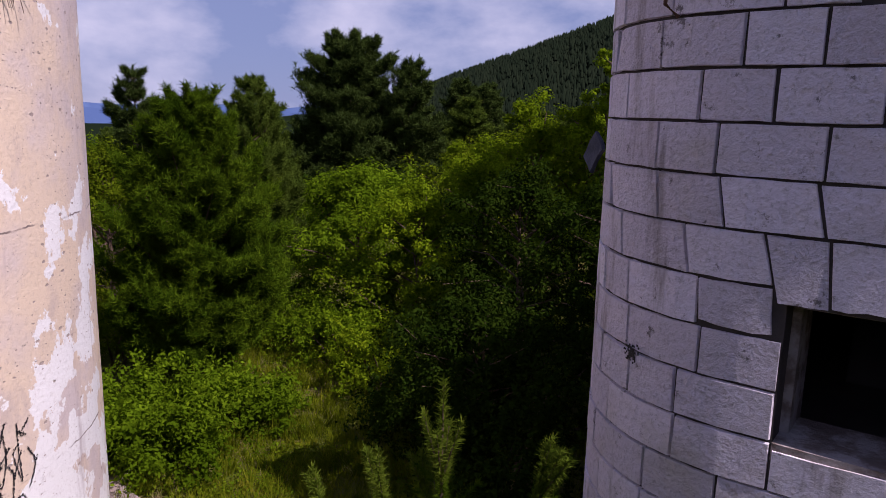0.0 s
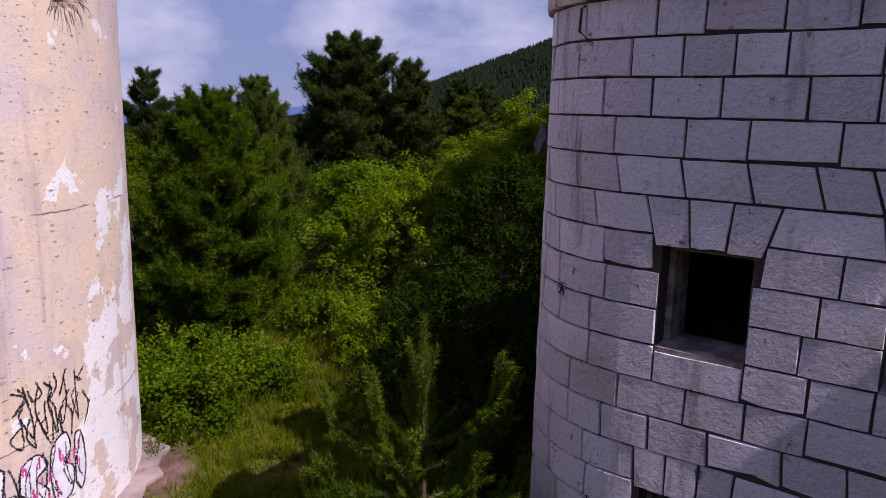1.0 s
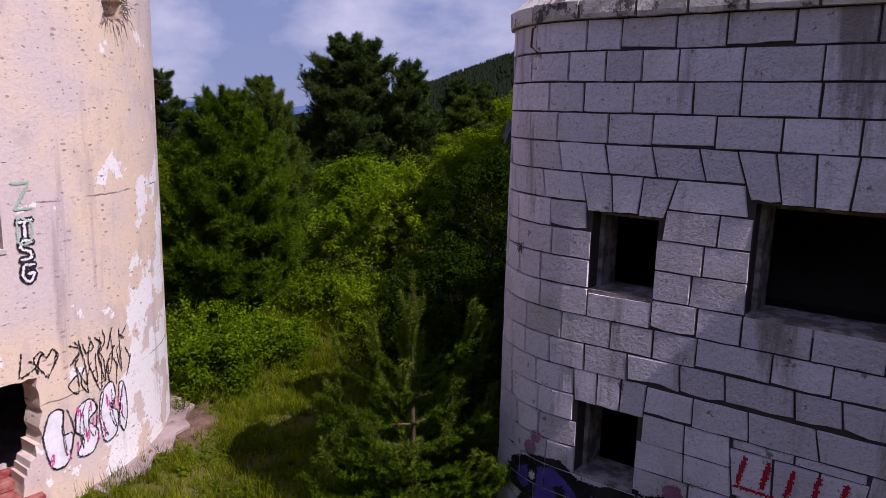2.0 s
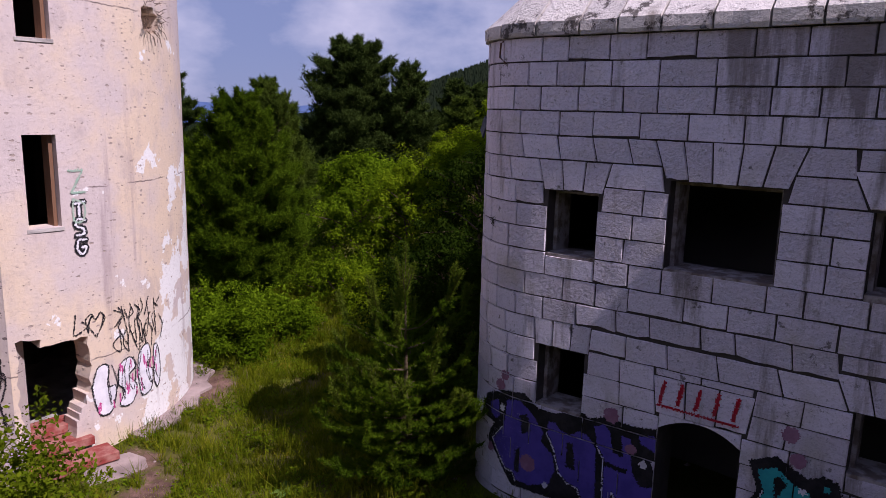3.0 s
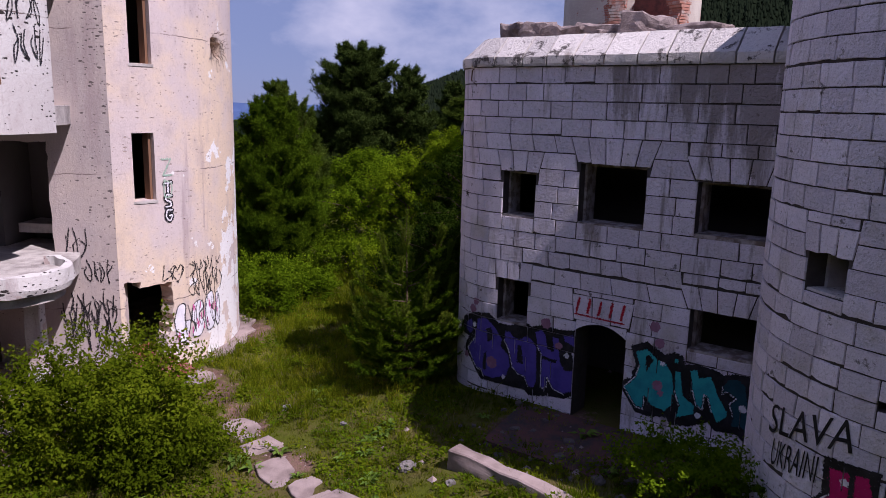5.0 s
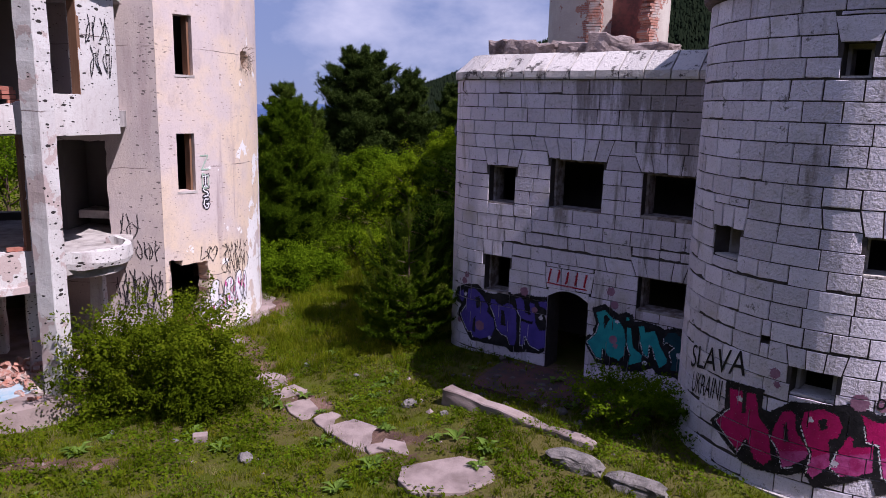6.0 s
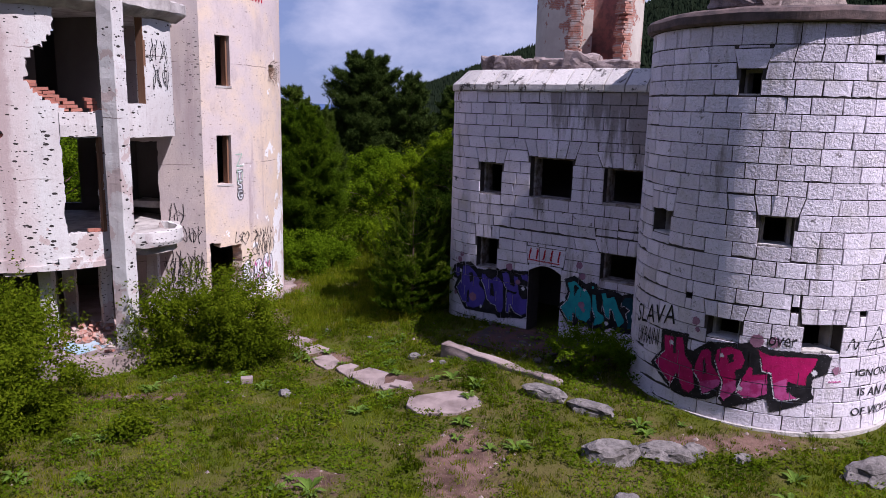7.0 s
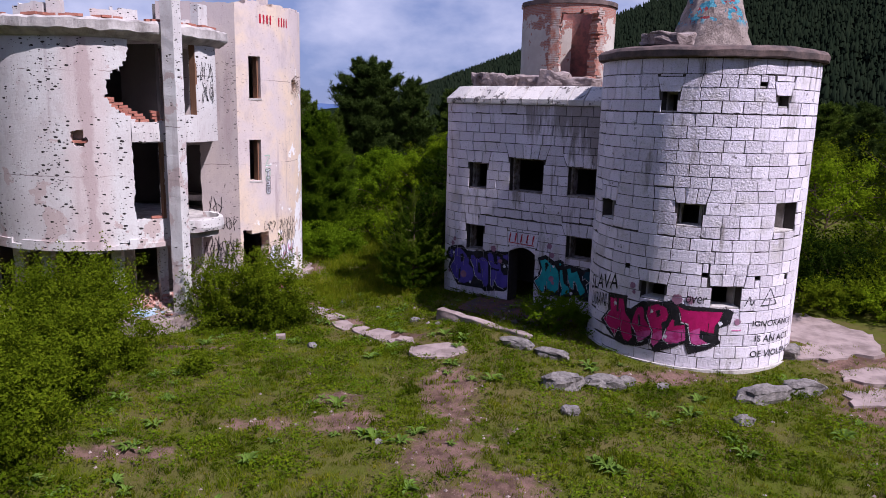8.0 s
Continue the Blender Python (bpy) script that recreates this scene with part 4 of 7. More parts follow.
piece("cornice", *swept(cprof, bal_plan, steps(bdeg(-150), bdeg(2), 0.10), 0.06, 2), CONCRETE, house, "grey broken concrete cornice")
for z0, z1 in ((2.3, 2.62), (5.3, 5.66), (8.1, 8.5)):
    part("floor_slab", disc(BC, BR - 0.28, z0, z1, 64), CONCRETE, house)
piece("slab_edge", *swept([(-0.4, 5.24), (0.035, 5.24), (0.045, 5.5), (0.03, 5.78), (-0.4, 5.78)], bal_plan, steps(bdeg(-56), bdeg(-36), 0.1), 0.02, 5), WHITE_RENDER, house)
# far side of the ring, with its own openings
def far_solid(s, z):
    a = math.degrees(s / BR)
    for a0, a1, z0, z1 in ((60, 70, 6.2, 7.9), (103, 121, 2.9, 4.9), (78, 88, 3.0, 4.8)):
        if a0 < a < a1 and z0 < z < z1:
            return False
    return True


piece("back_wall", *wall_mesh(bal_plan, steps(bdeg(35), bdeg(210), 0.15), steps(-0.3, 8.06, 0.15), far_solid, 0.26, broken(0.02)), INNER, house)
# inner walls added to keep light out of the open floors
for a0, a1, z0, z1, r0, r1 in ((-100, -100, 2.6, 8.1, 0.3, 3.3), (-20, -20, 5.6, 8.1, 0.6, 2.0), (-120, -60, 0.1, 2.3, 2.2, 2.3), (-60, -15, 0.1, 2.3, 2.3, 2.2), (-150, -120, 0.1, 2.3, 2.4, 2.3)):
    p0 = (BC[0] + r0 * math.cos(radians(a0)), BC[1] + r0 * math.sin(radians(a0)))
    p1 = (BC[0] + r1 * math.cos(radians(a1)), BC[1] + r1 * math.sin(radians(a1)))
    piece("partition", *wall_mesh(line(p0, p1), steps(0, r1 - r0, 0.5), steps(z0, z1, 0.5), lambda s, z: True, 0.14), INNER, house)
# debris and stubs of the missing top storey
for a, w, h in ((-126, 0.5, 0.9), (-104, 0.9, 0.45), (-88, 0.4, 0.7), (-70, 0.8, 0.34), (-58, 0.5, 0.42), (-16, 0.55, 0.95), (-29, 0.4, 0.22)):
    piece("wall_stub", *wall_mesh(lambda s, off: bal_plan(s, off - 0.12), steps(bdeg(a), bdeg(a) + w, 0.1), steps(8.55, 8.55 + h, 0.11),
                                  lambda s, z, a=a, h=h: z < 8.55 + h * (0.75 + 0.4 * noise.noise(Vector((s * 3, 0, a)))), 0.26, broken(0.06, 6, a)), WHITE_RENDER, house)
# columns
def column(name, x, y, z0, z1, side, turn, mat, seed):
    bm = bmesh.new()
    bmesh.ops.create_cube(bm, size=1)
    sx, sy = side if isinstance(side, tuple) else (side, side)
    bmesh.ops.scale(bm, vec=(sx, sy, z1 - z0), verts=bm.verts)
    bmesh.ops.bevel(bm, geom=bm.edges[:], offset=0.015, segments=1, affect="EDGES")
    bmesh.ops.subdivide_edges(bm, edges=[e for e in bm.edges if abs(e.verts[0].co.z - e.verts[1].co.z) > 1], cuts=40)
    for vtx in bm.verts:
        q = Vector((vtx.co.x * 4 + seed, vtx.co.y * 4, vtx.co.z * 3.5))
        vtx.co += noise.noise_vector(q) * 0.018
    ob = part(name, bm, mat, house)
    ob.matrix_world = pose(x, y, (z0 + z1) / 2, 0, 0, turn)
    return ob


column("column", -6.68, 1.21, -0.6, 9.2, (0.42, 0.38), -15, WHITE_RENDER, 1)
for x, y, s_, t_ in ((-8.55, 1.15, 0.3, 10), (-7.6, 2.1, 0.26, 40), (-10.4, 0.75, 0.3, 5), (-11.6, 1.4, 0.3, 5), (-9.2, 3.4, 0.32, 20), (-7.1, 3.9, 0.3, 10)):
    column("ground_post", x, y, -0.5, 2.35, s_, t_, WHITE_RENDER, x)
part("ground_floor", disc((-9.4, 3.4), 4.0, -0.3, 0.16, 48), SLAB, house)
piece("tiled_strip", *wall_mesh(line((-7.6, 0.5), (-6.9, 1.6)), [0, 1.25], [0.165, 0.18], lambda s, z: True, 1.0), paint("blue_tarp", (0.28, 0.42, 0.52), (0.42, 0.48, 0.52)), house, "pale blue painted strip")
# half-round balcony
balc = thing("balcony", "half-round broken concrete balcony parapet", "balcony")
bp = ring((-7.15, 3.25), 1.0)
piece("parapet", *swept([(-0.07, 2.42), (0.07, 2.40), (0.10, 2.52), (0.08, 2.76), (-0.06, 2.78)], bp, steps(radians(-115), radians(80), 0.06), 0.045, 4), WHITE_RENDER, balc)
part("deck", disc((-7.15, 3.25), 0.92, 2.2, 2.36, 40), CONCRETE, balc)

# bricks showing in the blast edges
rng = random.Random(21)
brick_me = mesh_of("brick", [(x, y, z) for x in (-0.12, 0.12) for y in (-0.06, 0.06) for z in (-0.034, 0.034)],
                   [(0, 1, 3, 2), (4, 6, 7, 5), (0, 4, 5, 1), (2, 3, 7, 6), (0, 2, 6, 4), (1, 5, 7, 3)], BRICK)
spots = []
for z in np.arange(5.84, 6.5, 0.075):
    a = -65 + 11 * smooth(6.4, 5.75, z)
    spots += [(a + rng.uniform(0, 1.5), z), (a + 3.5 + rng.uniform(0, 2), z)] if z < 6.3 else [(a + 0.6, z)]
spots += [(-44 + rng.uniform(-1, 2), z) for z in (5.84, 5.92, 6.0, 6.08)] + [(-44.5, 3.02), (-46.5, 3.03), (-79, 5.24), (-76, 5.24)]
spots += [(rng.uniform(-140, -8), 8.61) for _ in range(46)]
for a, z in spots:
    ob = new("brick", brick_me)
    ob.parent = house
    x, y = bal_plan(bdeg(a), -0.13 if z < 8.5 else rng.uniform(-0.1, 0.14))
    ob.matrix_world = pose(x, y, z, rng.uniform(-6, 6), rng.uniform(-4, 4), a + 90 + rng.uniform(-10, 10))

rv, rf = [], []
for i in range(260):
    x, y = rng.gauss(-7.75, 0.55), rng.gauss(2.0, 0.5)
    h = max(0.0, 0.35 - 0.35 * math.hypot((x + 7.75) / 1.1, (y - 2.0) / 0.9))
    m = pose(x, y, 0.18 + h * rng.random(), rng.uniform(-50, 50), rng.uniform(-50, 50), rng.uniform(0, 360))
    n0, k_ = len(rv), rng.uniform(0.4, 1.1)
    rv += [tuple(m @ Vector((a * 0.12 * k_, b * 0.06 * k_, c * 0.03))) for a in (-1, 1) for b in (-1, 1) for c in (-1, 1)]
    rf += [tuple(n0 + q for q in face) for face in ((0, 1, 3, 2), (4, 6, 7, 5), (0, 4, 5, 1), (2, 3, 7, 6), (0, 2, 6, 4), (1, 5, 7, 3))]
tagged(piece("brick_rubble", rv, rf, BRICKWORK), "heap of broken red brick on the open ground floor", "rubble", kind="stuff")

# ---- spray paint on the walls ----
def inside(poly, X, Z):
    poly = np.asarray(poly)
    hit = np.zeros(X.shape, bool)
    for (x0, z0), (x1, z1) in zip(poly, np.roll(poly, -1, axis=0)):
        cross = (z0 > Z) != (z1 > Z)
        hit ^= cross & (X < (x1 - x0) * (Z - z0) / (z1 - z0 + 1e-12) + x0)
    return hit


def stroke_dist(line_pts, X, Z):
    best = np.full(X.shape, 9.0)
    for (x0, z0), (x1, z1) in zip(line_pts, line_pts[1:]):
        dx, dz = x1 - x0, z1 - z0
        t = np.clip(((X - x0) * dx + (Z - z0) * dz) / (dx * dx + dz * dz + 1e-9), 0, 1)
        best = np.minimum(best, np.hypot(X - x0 - t * dx, Z - z0 - t * dz))
    return best


def curve_pts(pts, n=6):
    """A smooth line through the points."""
    p = [np.array(q, float) for q in pts]
    if len(p) < 3:
        return [tuple(q) for q in p]
    p = [2 * p[0] - p[1]] + p + [2 * p[-1] - p[-2]]
    out = []
    for a, b, c, d in zip(p, p[1:], p[2:], p[3:]):
        for t in np.arange(n) / n:
            out.append(tuple(0.5 * (2 * b + (c - a) * t + (2 * a - 5 * b + 4 * c - d) * t * t + (3 * b - a - 3 * c + d) * t ** 3)))
    return out + [tuple(p[-2])]


def sprayed(label, plan, shapes, parent_joints=(), off=0.034, cell=0.014, ragged=0.012):
    """Paint as thin runs of film that lie on the block faces and leave the joints free.
    shapes: (colour, 'fill', points) or (colour, 'line', points, width) or (colour, 'dot', centre, radius), painted in order."""
    allp = [q for sh in shapes for q in (sh[2] if sh[1] != "dot" else [(sh[2][0] - sh[3], sh[2][1] - sh[3]), (sh[2][0] + sh[3], sh[2][1] + sh[3])])]
    pad = max([sh[3] for sh in shapes if sh[1] == "line"] + [0.02])
    s0, s1 = min(q[0] for q in allp) - pad, max(q[0] for q in allp) + pad
    z0, z1 = min(q[1] for q in allp) - pad, max(q[1] for q in allp) + pad
    xs, zz = np.arange(s0, s1, cell), np.arange(z0, z1, cell)
    X, Z = np.meshgrid(xs, zz)
    wob = np.random.RandomState(7).uniform(-1, 1, X.shape) * ragged
    names, grid = [], np.zeros(X.shape, int)
    for sh in shapes:
        if sh[0] not in names:
            names.append(sh[0])
        num = names.index(sh[0]) + 1
        if sh[1] == "fill":
            m = inside(sh[2], X + wob, Z + wob)
        elif sh[1] == "line":
            m = stroke_dist(sh[2], X, Z) + wob * 0.7 < sh[3] / 2
        else:
            m = np.hypot(X - sh[2][0], Z - sh[2][1]) + wob < sh[3]
        grid[m] = num
    # every joined patch of one colour is a letter or stroke of its own; specks stay together
    patch, count = np.zeros(X.shape, int), 0
    big = []
    for j0, i0 in zip(*np.nonzero(grid)):
        if patch[j0, i0]:
            continue
        count += 1
        patch[j0, i0], todo, size = count, [(j0, i0)], 0
        while todo:
            j, i = todo.pop()
            size += 1
            for jn, im in ((j + 1, i), (j - 1, i), (j, i + 1), (j, i - 1)):
                if 0 <= jn < grid.shape[0] and 0 <= im < grid.shape[1] and not patch[jn, im] and grid[jn, im] == grid[j0, i0]:
                    patch[jn, im] = count
                    todo.append((jn, im))
        if size > 14:
            big.append((count, grid[j0, i0]))
    for num in range(len(names)):
        patch[(grid == num + 1) & ~np.isin(patch, [q for q, _ in big])] = -1 - num
    if parent_joints:
        on = np.zeros(X.shape, bool)
        for a, b, c, d in parent_joints:
            if b > s0 and a < s1 and d > z0 and c < z1:
                on |= (X > a + 0.004) & (X < b - 0.004) & (Z > c + 0.004) & (Z < d - 0.004)
        grid[~on] = 0
    film = {}
    for j in range(grid.shape[0]):
        row, i = grid[j], 0
        while i < len(row):
            if row[i] == 0:
                i += 1
                continue
            e = i
            while e < len(row) and row[e] == row[i] and patch[j, e] == patch[j, i] and e - i < 12:
                e += 1
            a, b = xs[i] - cell / 2, xs[e - 1] + cell / 2
            zl, zh = zz[j] - cell / 2, zz[j] + cell / 2
            verts, faces = film.setdefault((int(row[i]) - 1, int(patch[j, i])), ([], []))
            n = len(verts)
            verts += [(*plan(a, off), zl), (*plan(b, off), zl), (*plan(b, off), zh), (*plan(a, off), zh)]
            faces.append((n, n + 1, n + 2, n + 3))
            i = e
    ob = thing("graffiti", label, "graffiti")
    for (num, which), (verts, faces) in sorted(film.items()):
        bit = piece(names[num] + ("_paint" if which > 0 else "_specks"), verts, np.array(faces), PAINT[names[num]], ob)
        if which < 0:
            tagged(bit, kind="stuff")
    return ob


# outlines in wall metres: b... black ground, f... letter faces, h... and g... black slits, d... dark faces, p... pale lower parts
PURPLE = {
    "back": [(-0.68, 1.68), (-0.36, 1.84), (0.02, 1.91), (0.24, 1.75), (0.47, 1.75), (0.89, 1.87), (0.99, 1.82), (1.2, 1.91), (1.53, 1.88), (1.71, 1.9), (1.89, 1.94), (1.92, 1.56), (1.78, 1.54), (1.88, 1.26), (1.94, 0.8), (1.7, 0.64), (1.42, 0.62), (0.99, 0.52), (0.88, 0.61), (0.58, 0.59), (0.1, 0.58), (-0.11, 0.57), (-0.38, 0.9), (-0.62, 1.06), (-0.44, 1.36), (-0.68, 1.39)],
    "f1": [(-0.6, 1.63), (-0.39, 1.74), (-0.35, 1.49), (-0.44, 1.39), (-0.57, 1.45)],
    "f2": [(-0.26, 1.78), (-0.03, 1.83), (0.19, 1.67), (0.35, 1.47), (0.33, 1.33), (0.52, 1.19), (0.55, 0.96), (0.47, 0.75), (0.16, 0.62), (-0.06, 0.63), (-0.12, 0.74), (-0.24, 0.75), (-0.51, 1.1), (-0.3, 1.36)],
    "h2": [(-0.03, 1.6), (0.08, 1.65), (0.15, 1.42), (0.02, 1.35)],
    "g2": [(-0.08, 1.08), (-0.0, 1.15), (-0.01, 0.77), (-0.08, 0.77)],
    "f3": [(0.39, 1.66), (0.51, 1.67), (0.6, 1.58), (0.73, 1.56), (0.85, 1.66), (1.0, 1.62), (1.11, 1.47), (1.14, 0.84), (1.08, 0.66), (0.96, 0.65), (0.87, 0.84), (0.72, 0.86), (0.59, 0.97), (0.5, 1.28), (0.38, 1.48)],
    "h3": [(0.69, 1.44), (0.78, 1.43), (0.82, 1.08), (0.69, 1.09)],
    "f4": [(1.04, 1.77), (1.2, 1.85), (1.29, 1.74), (1.34, 1.5), (1.44, 1.48), (1.4, 1.76), (1.56, 1.75), (1.6, 1.32), (1.71, 1.17), (1.87, 1.22), (1.9, 0.8), (1.7, 0.7), (1.48, 0.75), (1.35, 0.94), (1.34, 0.74), (1.22, 0.7), (1.2, 1.36), (1.1, 1.51)],
    "h4": [(1.22, 1.34), (1.52, 1.32), (1.51, 1.26), (1.23, 1.28)],
    "f5": [(1.62, 1.81), (1.82, 1.88), (1.88, 1.83), (1.89, 1.61), (1.77, 1.67), (1.66, 1.69)],
}
TEAL = {
    "back": [(2.94, 1.9), (3.19, 2.01), (3.51, 1.85), (3.65, 1.93), (3.79, 1.9), (3.84, 1.75), (4.05, 1.82), (4.36, 1.78), (4.47, 1.73), (4.65, 1.8), (4.93, 1.8), (5.15, 1.84), (5.19, 1.65), (5.15, 1.32), (5.19, 0.97), (4.9, 0.74), (4.75, 0.86), (4.41, 0.83), (4.29, 0.94), (3.99, 0.78), (3.68, 0.72), (3.63, 0.84), (3.3, 0.76), (3.08, 0.78), (2.78, 1.17), (2.98, 1.41), (3.05, 1.6)],
    "f1": [(2.99, 1.83), (3.2, 1.93), (3.4, 1.78), (3.55, 1.73), (3.66, 1.59), (3.71, 1.35), (3.71, 1.06), (3.58, 0.89), (3.35, 0.93), (3.21, 1.07), (3.2, 0.84), (3.07, 0.85), (2.83, 1.15), (3.03, 1.38), (3.08, 1.59)],
    "h1": [(3.18, 1.77), (3.25, 1.83), (3.32, 1.74), (3.21, 1.51)],
    "f2": [(3.68, 1.66), (3.8, 1.65), (3.87, 1.26), (4.06, 1.15), (4.07, 0.98), (3.75, 0.82), (3.8, 1.07), (3.71, 1.3)],
    "f2b": [(3.65, 1.85), (3.72, 1.88), (3.77, 1.83), (3.73, 1.77), (3.66, 1.77)],
    "f3": [(3.92, 1.73), (4.06, 1.76), (4.1, 1.63), (4.27, 1.71), (4.34, 1.61), (4.43, 1.39), (4.58, 1.18), (4.58, 1.07), (4.42, 0.92), (4.33, 1.1), (4.25, 1.33), (4.19, 1.36), (4.19, 1.1), (4.08, 1.15), (4.0, 1.38)],
    "d4": [(4.55, 1.73), (4.71, 1.75), (4.82, 1.66), (4.87, 1.39), (4.99, 1.23), (5.12, 1.15), (5.16, 0.99), (4.93, 0.81), (4.81, 0.96), (4.63, 0.94), (4.66, 1.12), (4.59, 1.31), (4.69, 1.42), (4.53, 1.5), (4.47, 1.44), (4.47, 1.6)],
    "d5": [(4.94, 1.74), (5.14, 1.76), (5.17, 1.66), (4.98, 1.67)],
}
MAGENTA = {
    "back": [(-7.11, 1.8), (-6.5, 1.86), (-6.5, 1.55), (-6.34, 1.55), (-6.06, 1.81), (-5.4, 1.92), (-5.28, 1.99), (-5.0, 1.86), (-4.12, 1.87), (-3.92, 1.8), (-3.97, 1.5), (-4.23, 1.4), (-4.22, 1.1), (-4.16, 1.03), (-4.35, 0.89), (-4.85, 0.7), (-4.96, 0.97), (-5.2, 0.84), (-5.64, 0.63), (-5.8, 0.82), (-6.05, 0.68), (-6.48, 0.61), (-6.71, 0.63), (-7.36, 1.02), (-7.09, 1.34)],
    "f1": [(-7.07, 1.71), (-6.58, 1.79), (-6.53, 1.59), (-6.49, 1.44), (-6.33, 1.28), (-6.24, 0.83), (-6.35, 0.68), (-6.52, 0.73), (-6.67, 1.0), (-6.79, 0.74), (-7.28, 1.07), (-7.02, 1.37)],
    "h1": [(-6.81, 1.74), (-6.74, 1.76), (-6.73, 1.41), (-6.79, 1.39)],
    "f2": [(-6.27, 1.41), (-6.19, 1.64), (-6.05, 1.71), (-5.98, 1.65), (-5.95, 1.4), (-5.74, 1.15), (-5.79, 1.0), (-5.96, 0.82), (-6.1, 0.75), (-6.18, 1.01), (-6.32, 1.18)],
    "h2": [(-6.15, 1.45), (-6.09, 1.46), (-6.04, 1.22), (-6.1, 1.17)],
    "f3": [(-5.91, 1.72), (-5.66, 1.85), (-5.43, 1.78), (-5.37, 1.6), (-5.42, 1.43), (-5.52, 1.38), (-5.46, 1.01), (-5.67, 0.72), (-5.77, 0.8), (-5.74, 1.1), (-5.85, 1.32), (-5.92, 1.51)],
    "h3": [(-5.7, 1.65), (-5.6, 1.7), (-5.57, 1.55), (-5.66, 1.49)],
    "f4": [(-5.32, 1.51), (-5.23, 1.52), (-5.22, 1.37), (-4.97, 1.42), (-4.93, 1.02), (-5.13, 0.91), (-5.34, 0.86), (-5.48, 0.96), (-5.42, 1.23)],
    "f5": [(-5.21, 1.88), (-4.99, 1.79), (-4.46, 1.8), (-4.13, 1.8), (-4.19, 1.6), (-4.3, 1.42), (-4.3, 1.24), (-4.44, 1.24), (-4.62, 1.29), (-4.62, 1.12), (-4.4, 0.99), (-4.7, 0.91), (-4.83, 0.96), (-4.93, 1.43), (-5.08, 1.45), (-5.13, 1.69)],
    "p2": [(-6.2, 1.0), (-5.74, 1.15), (-5.79, 1.0), (-5.96, 0.82), (-6.1, 0.75)],
    "p3": [(-5.75, 1.04), (-5.48, 1.21), (-5.46, 1.01), (-5.67, 0.72), (-5.76, 0.8)],
    "p4": [(-5.43, 1.17), (-4.96, 1.32), (-4.93, 1.02), (-5.13, 0.91), (-5.34, 0.86), (-5.48, 0.96)],
    "p5": [(-4.89, 1.23), (-4.65, 1.37), (-4.62, 1.12), (-4.4, 0.99), (-4.7, 0.91), (-4.83, 0.96)],
}


def lettering(shape, colour, extra=(), shade=None, pale=None):
    out = [("black", "fill", shape["back"]), ("black", "line", shape["back"] + shape["back"][:1], 0.05)]
    for key, pts in shape.items():
        if key[0] in "fd":
            tone = shade if key[0] == "d" else colour
            out += [(tone, "fill", pts), (tone, "line", pts + pts[:1], 0.02)]
    for key, pts in shape.items():
        if key[0] == "p":
            out.append((pale, "fill", pts))
    out += [("black", "line", pts + pts[:1], 0.034) for key, pts in shape.items() if key[0] in "fd"]
    for key, pts in shape.items():
        if key[0] in "hg":
            out.append(("black", "fill", pts))
        if key[0] in "fd":
            n = len(pts)
            out.append(("white", "line", pts[n // 2 + 2:], 0.013))
    return out + list(extra)


purple_dots = [("mauve", "dot", (-0.30, 2.10), 0.07), ("mauve", "dot", (-0.38, 1.94), 0.085), ("mauve", "dot", (1.27, 1.97), 0.10), ("mauve", "dot", (0.12, 0.95), 0.12), ("mauve", "dot", (-0.55, 0.95), 0.07),
               ("mauve", "dot", (1.55, 1.6), 0.07), ("white", "dot", (-0.32, 1.62), 0.045), ("white", "dot", (1.72, 1.45), 0.05), ("white", "dot", (0.40, 0.72), 0.04)]
sprayed("purple bubble-letter graffiti piece with black outlines", main_plan, lettering(PURPLE, "purple", purple_dots), M_JOINTS)
teal_dots = [("mauve", "dot", (3.42, 1.32), 0.09), ("mauve", "dot", (3.48, 1.2), 0.05), ("mauve", "dot", (3.30, 2.32), 0.09), ("mauve", "dot", (3.40, 2.05), 0.085), ("white", "dot", (2.92, 1.38), 0.05), ("white", "dot", (3.48, 1.72), 0.04), ("white", "dot", (4.12, 0.98), 0.05), ("white", "dot", (4.8, 1.28), 0.06)]
sprayed("teal bubble-letter graffiti piece with black outlines", main_plan, lettering(TEAL, "teal", teal_dots, "teal_dark"), M_JOINTS)
# red letters over the door become bars
bars = [("red", "line", [(1.86 + 0.21 * i, 2.32), (1.90 + 0.21 * i, 2.56)], 0.045) for i in range(5)]
sprayed("red sprayed bars above the doorway", main_plan, bars + [("red", "line", [(1.84, 2.27), (2.75, 2.25)], 0.03)], M_JOINTS)
# magenta piece on the tower
tower_dots = [("mauve", "dot", (deg(-138), 2.18), 0.08), ("mauve", "dot", (deg(-137), 2.02), 0.05), ("mauve", "dot", (deg(-113.5), 2.02), 0.12), ("mauve", "dot", (deg(-107), 2.03), 0.10), ("mauve", "dot", (deg(-82), 1.55), 0.08),
              ("white", "dot", (deg(-149), 1.6), 0.05), ("white", "dot", (deg(-91), 1.5), 0.05), ("white", "dot", (deg(-118), 1.05), 0.05), ("white", "dot", (deg(-126), 1.62), 0.04)]
sprayed("magenta bubble-letter graffiti piece with black outlines", tower_plan, lettering(MAGENTA, "magenta", tower_dots, None, "pink"), T_JOINTS)
# a small ragged black dot on the rounded corner
sprayed("small dark spot on the stone", main_plan, [("black", "dot", (-0.72, 4.18), 0.05)], M_JOINTS, ragged=0.05)


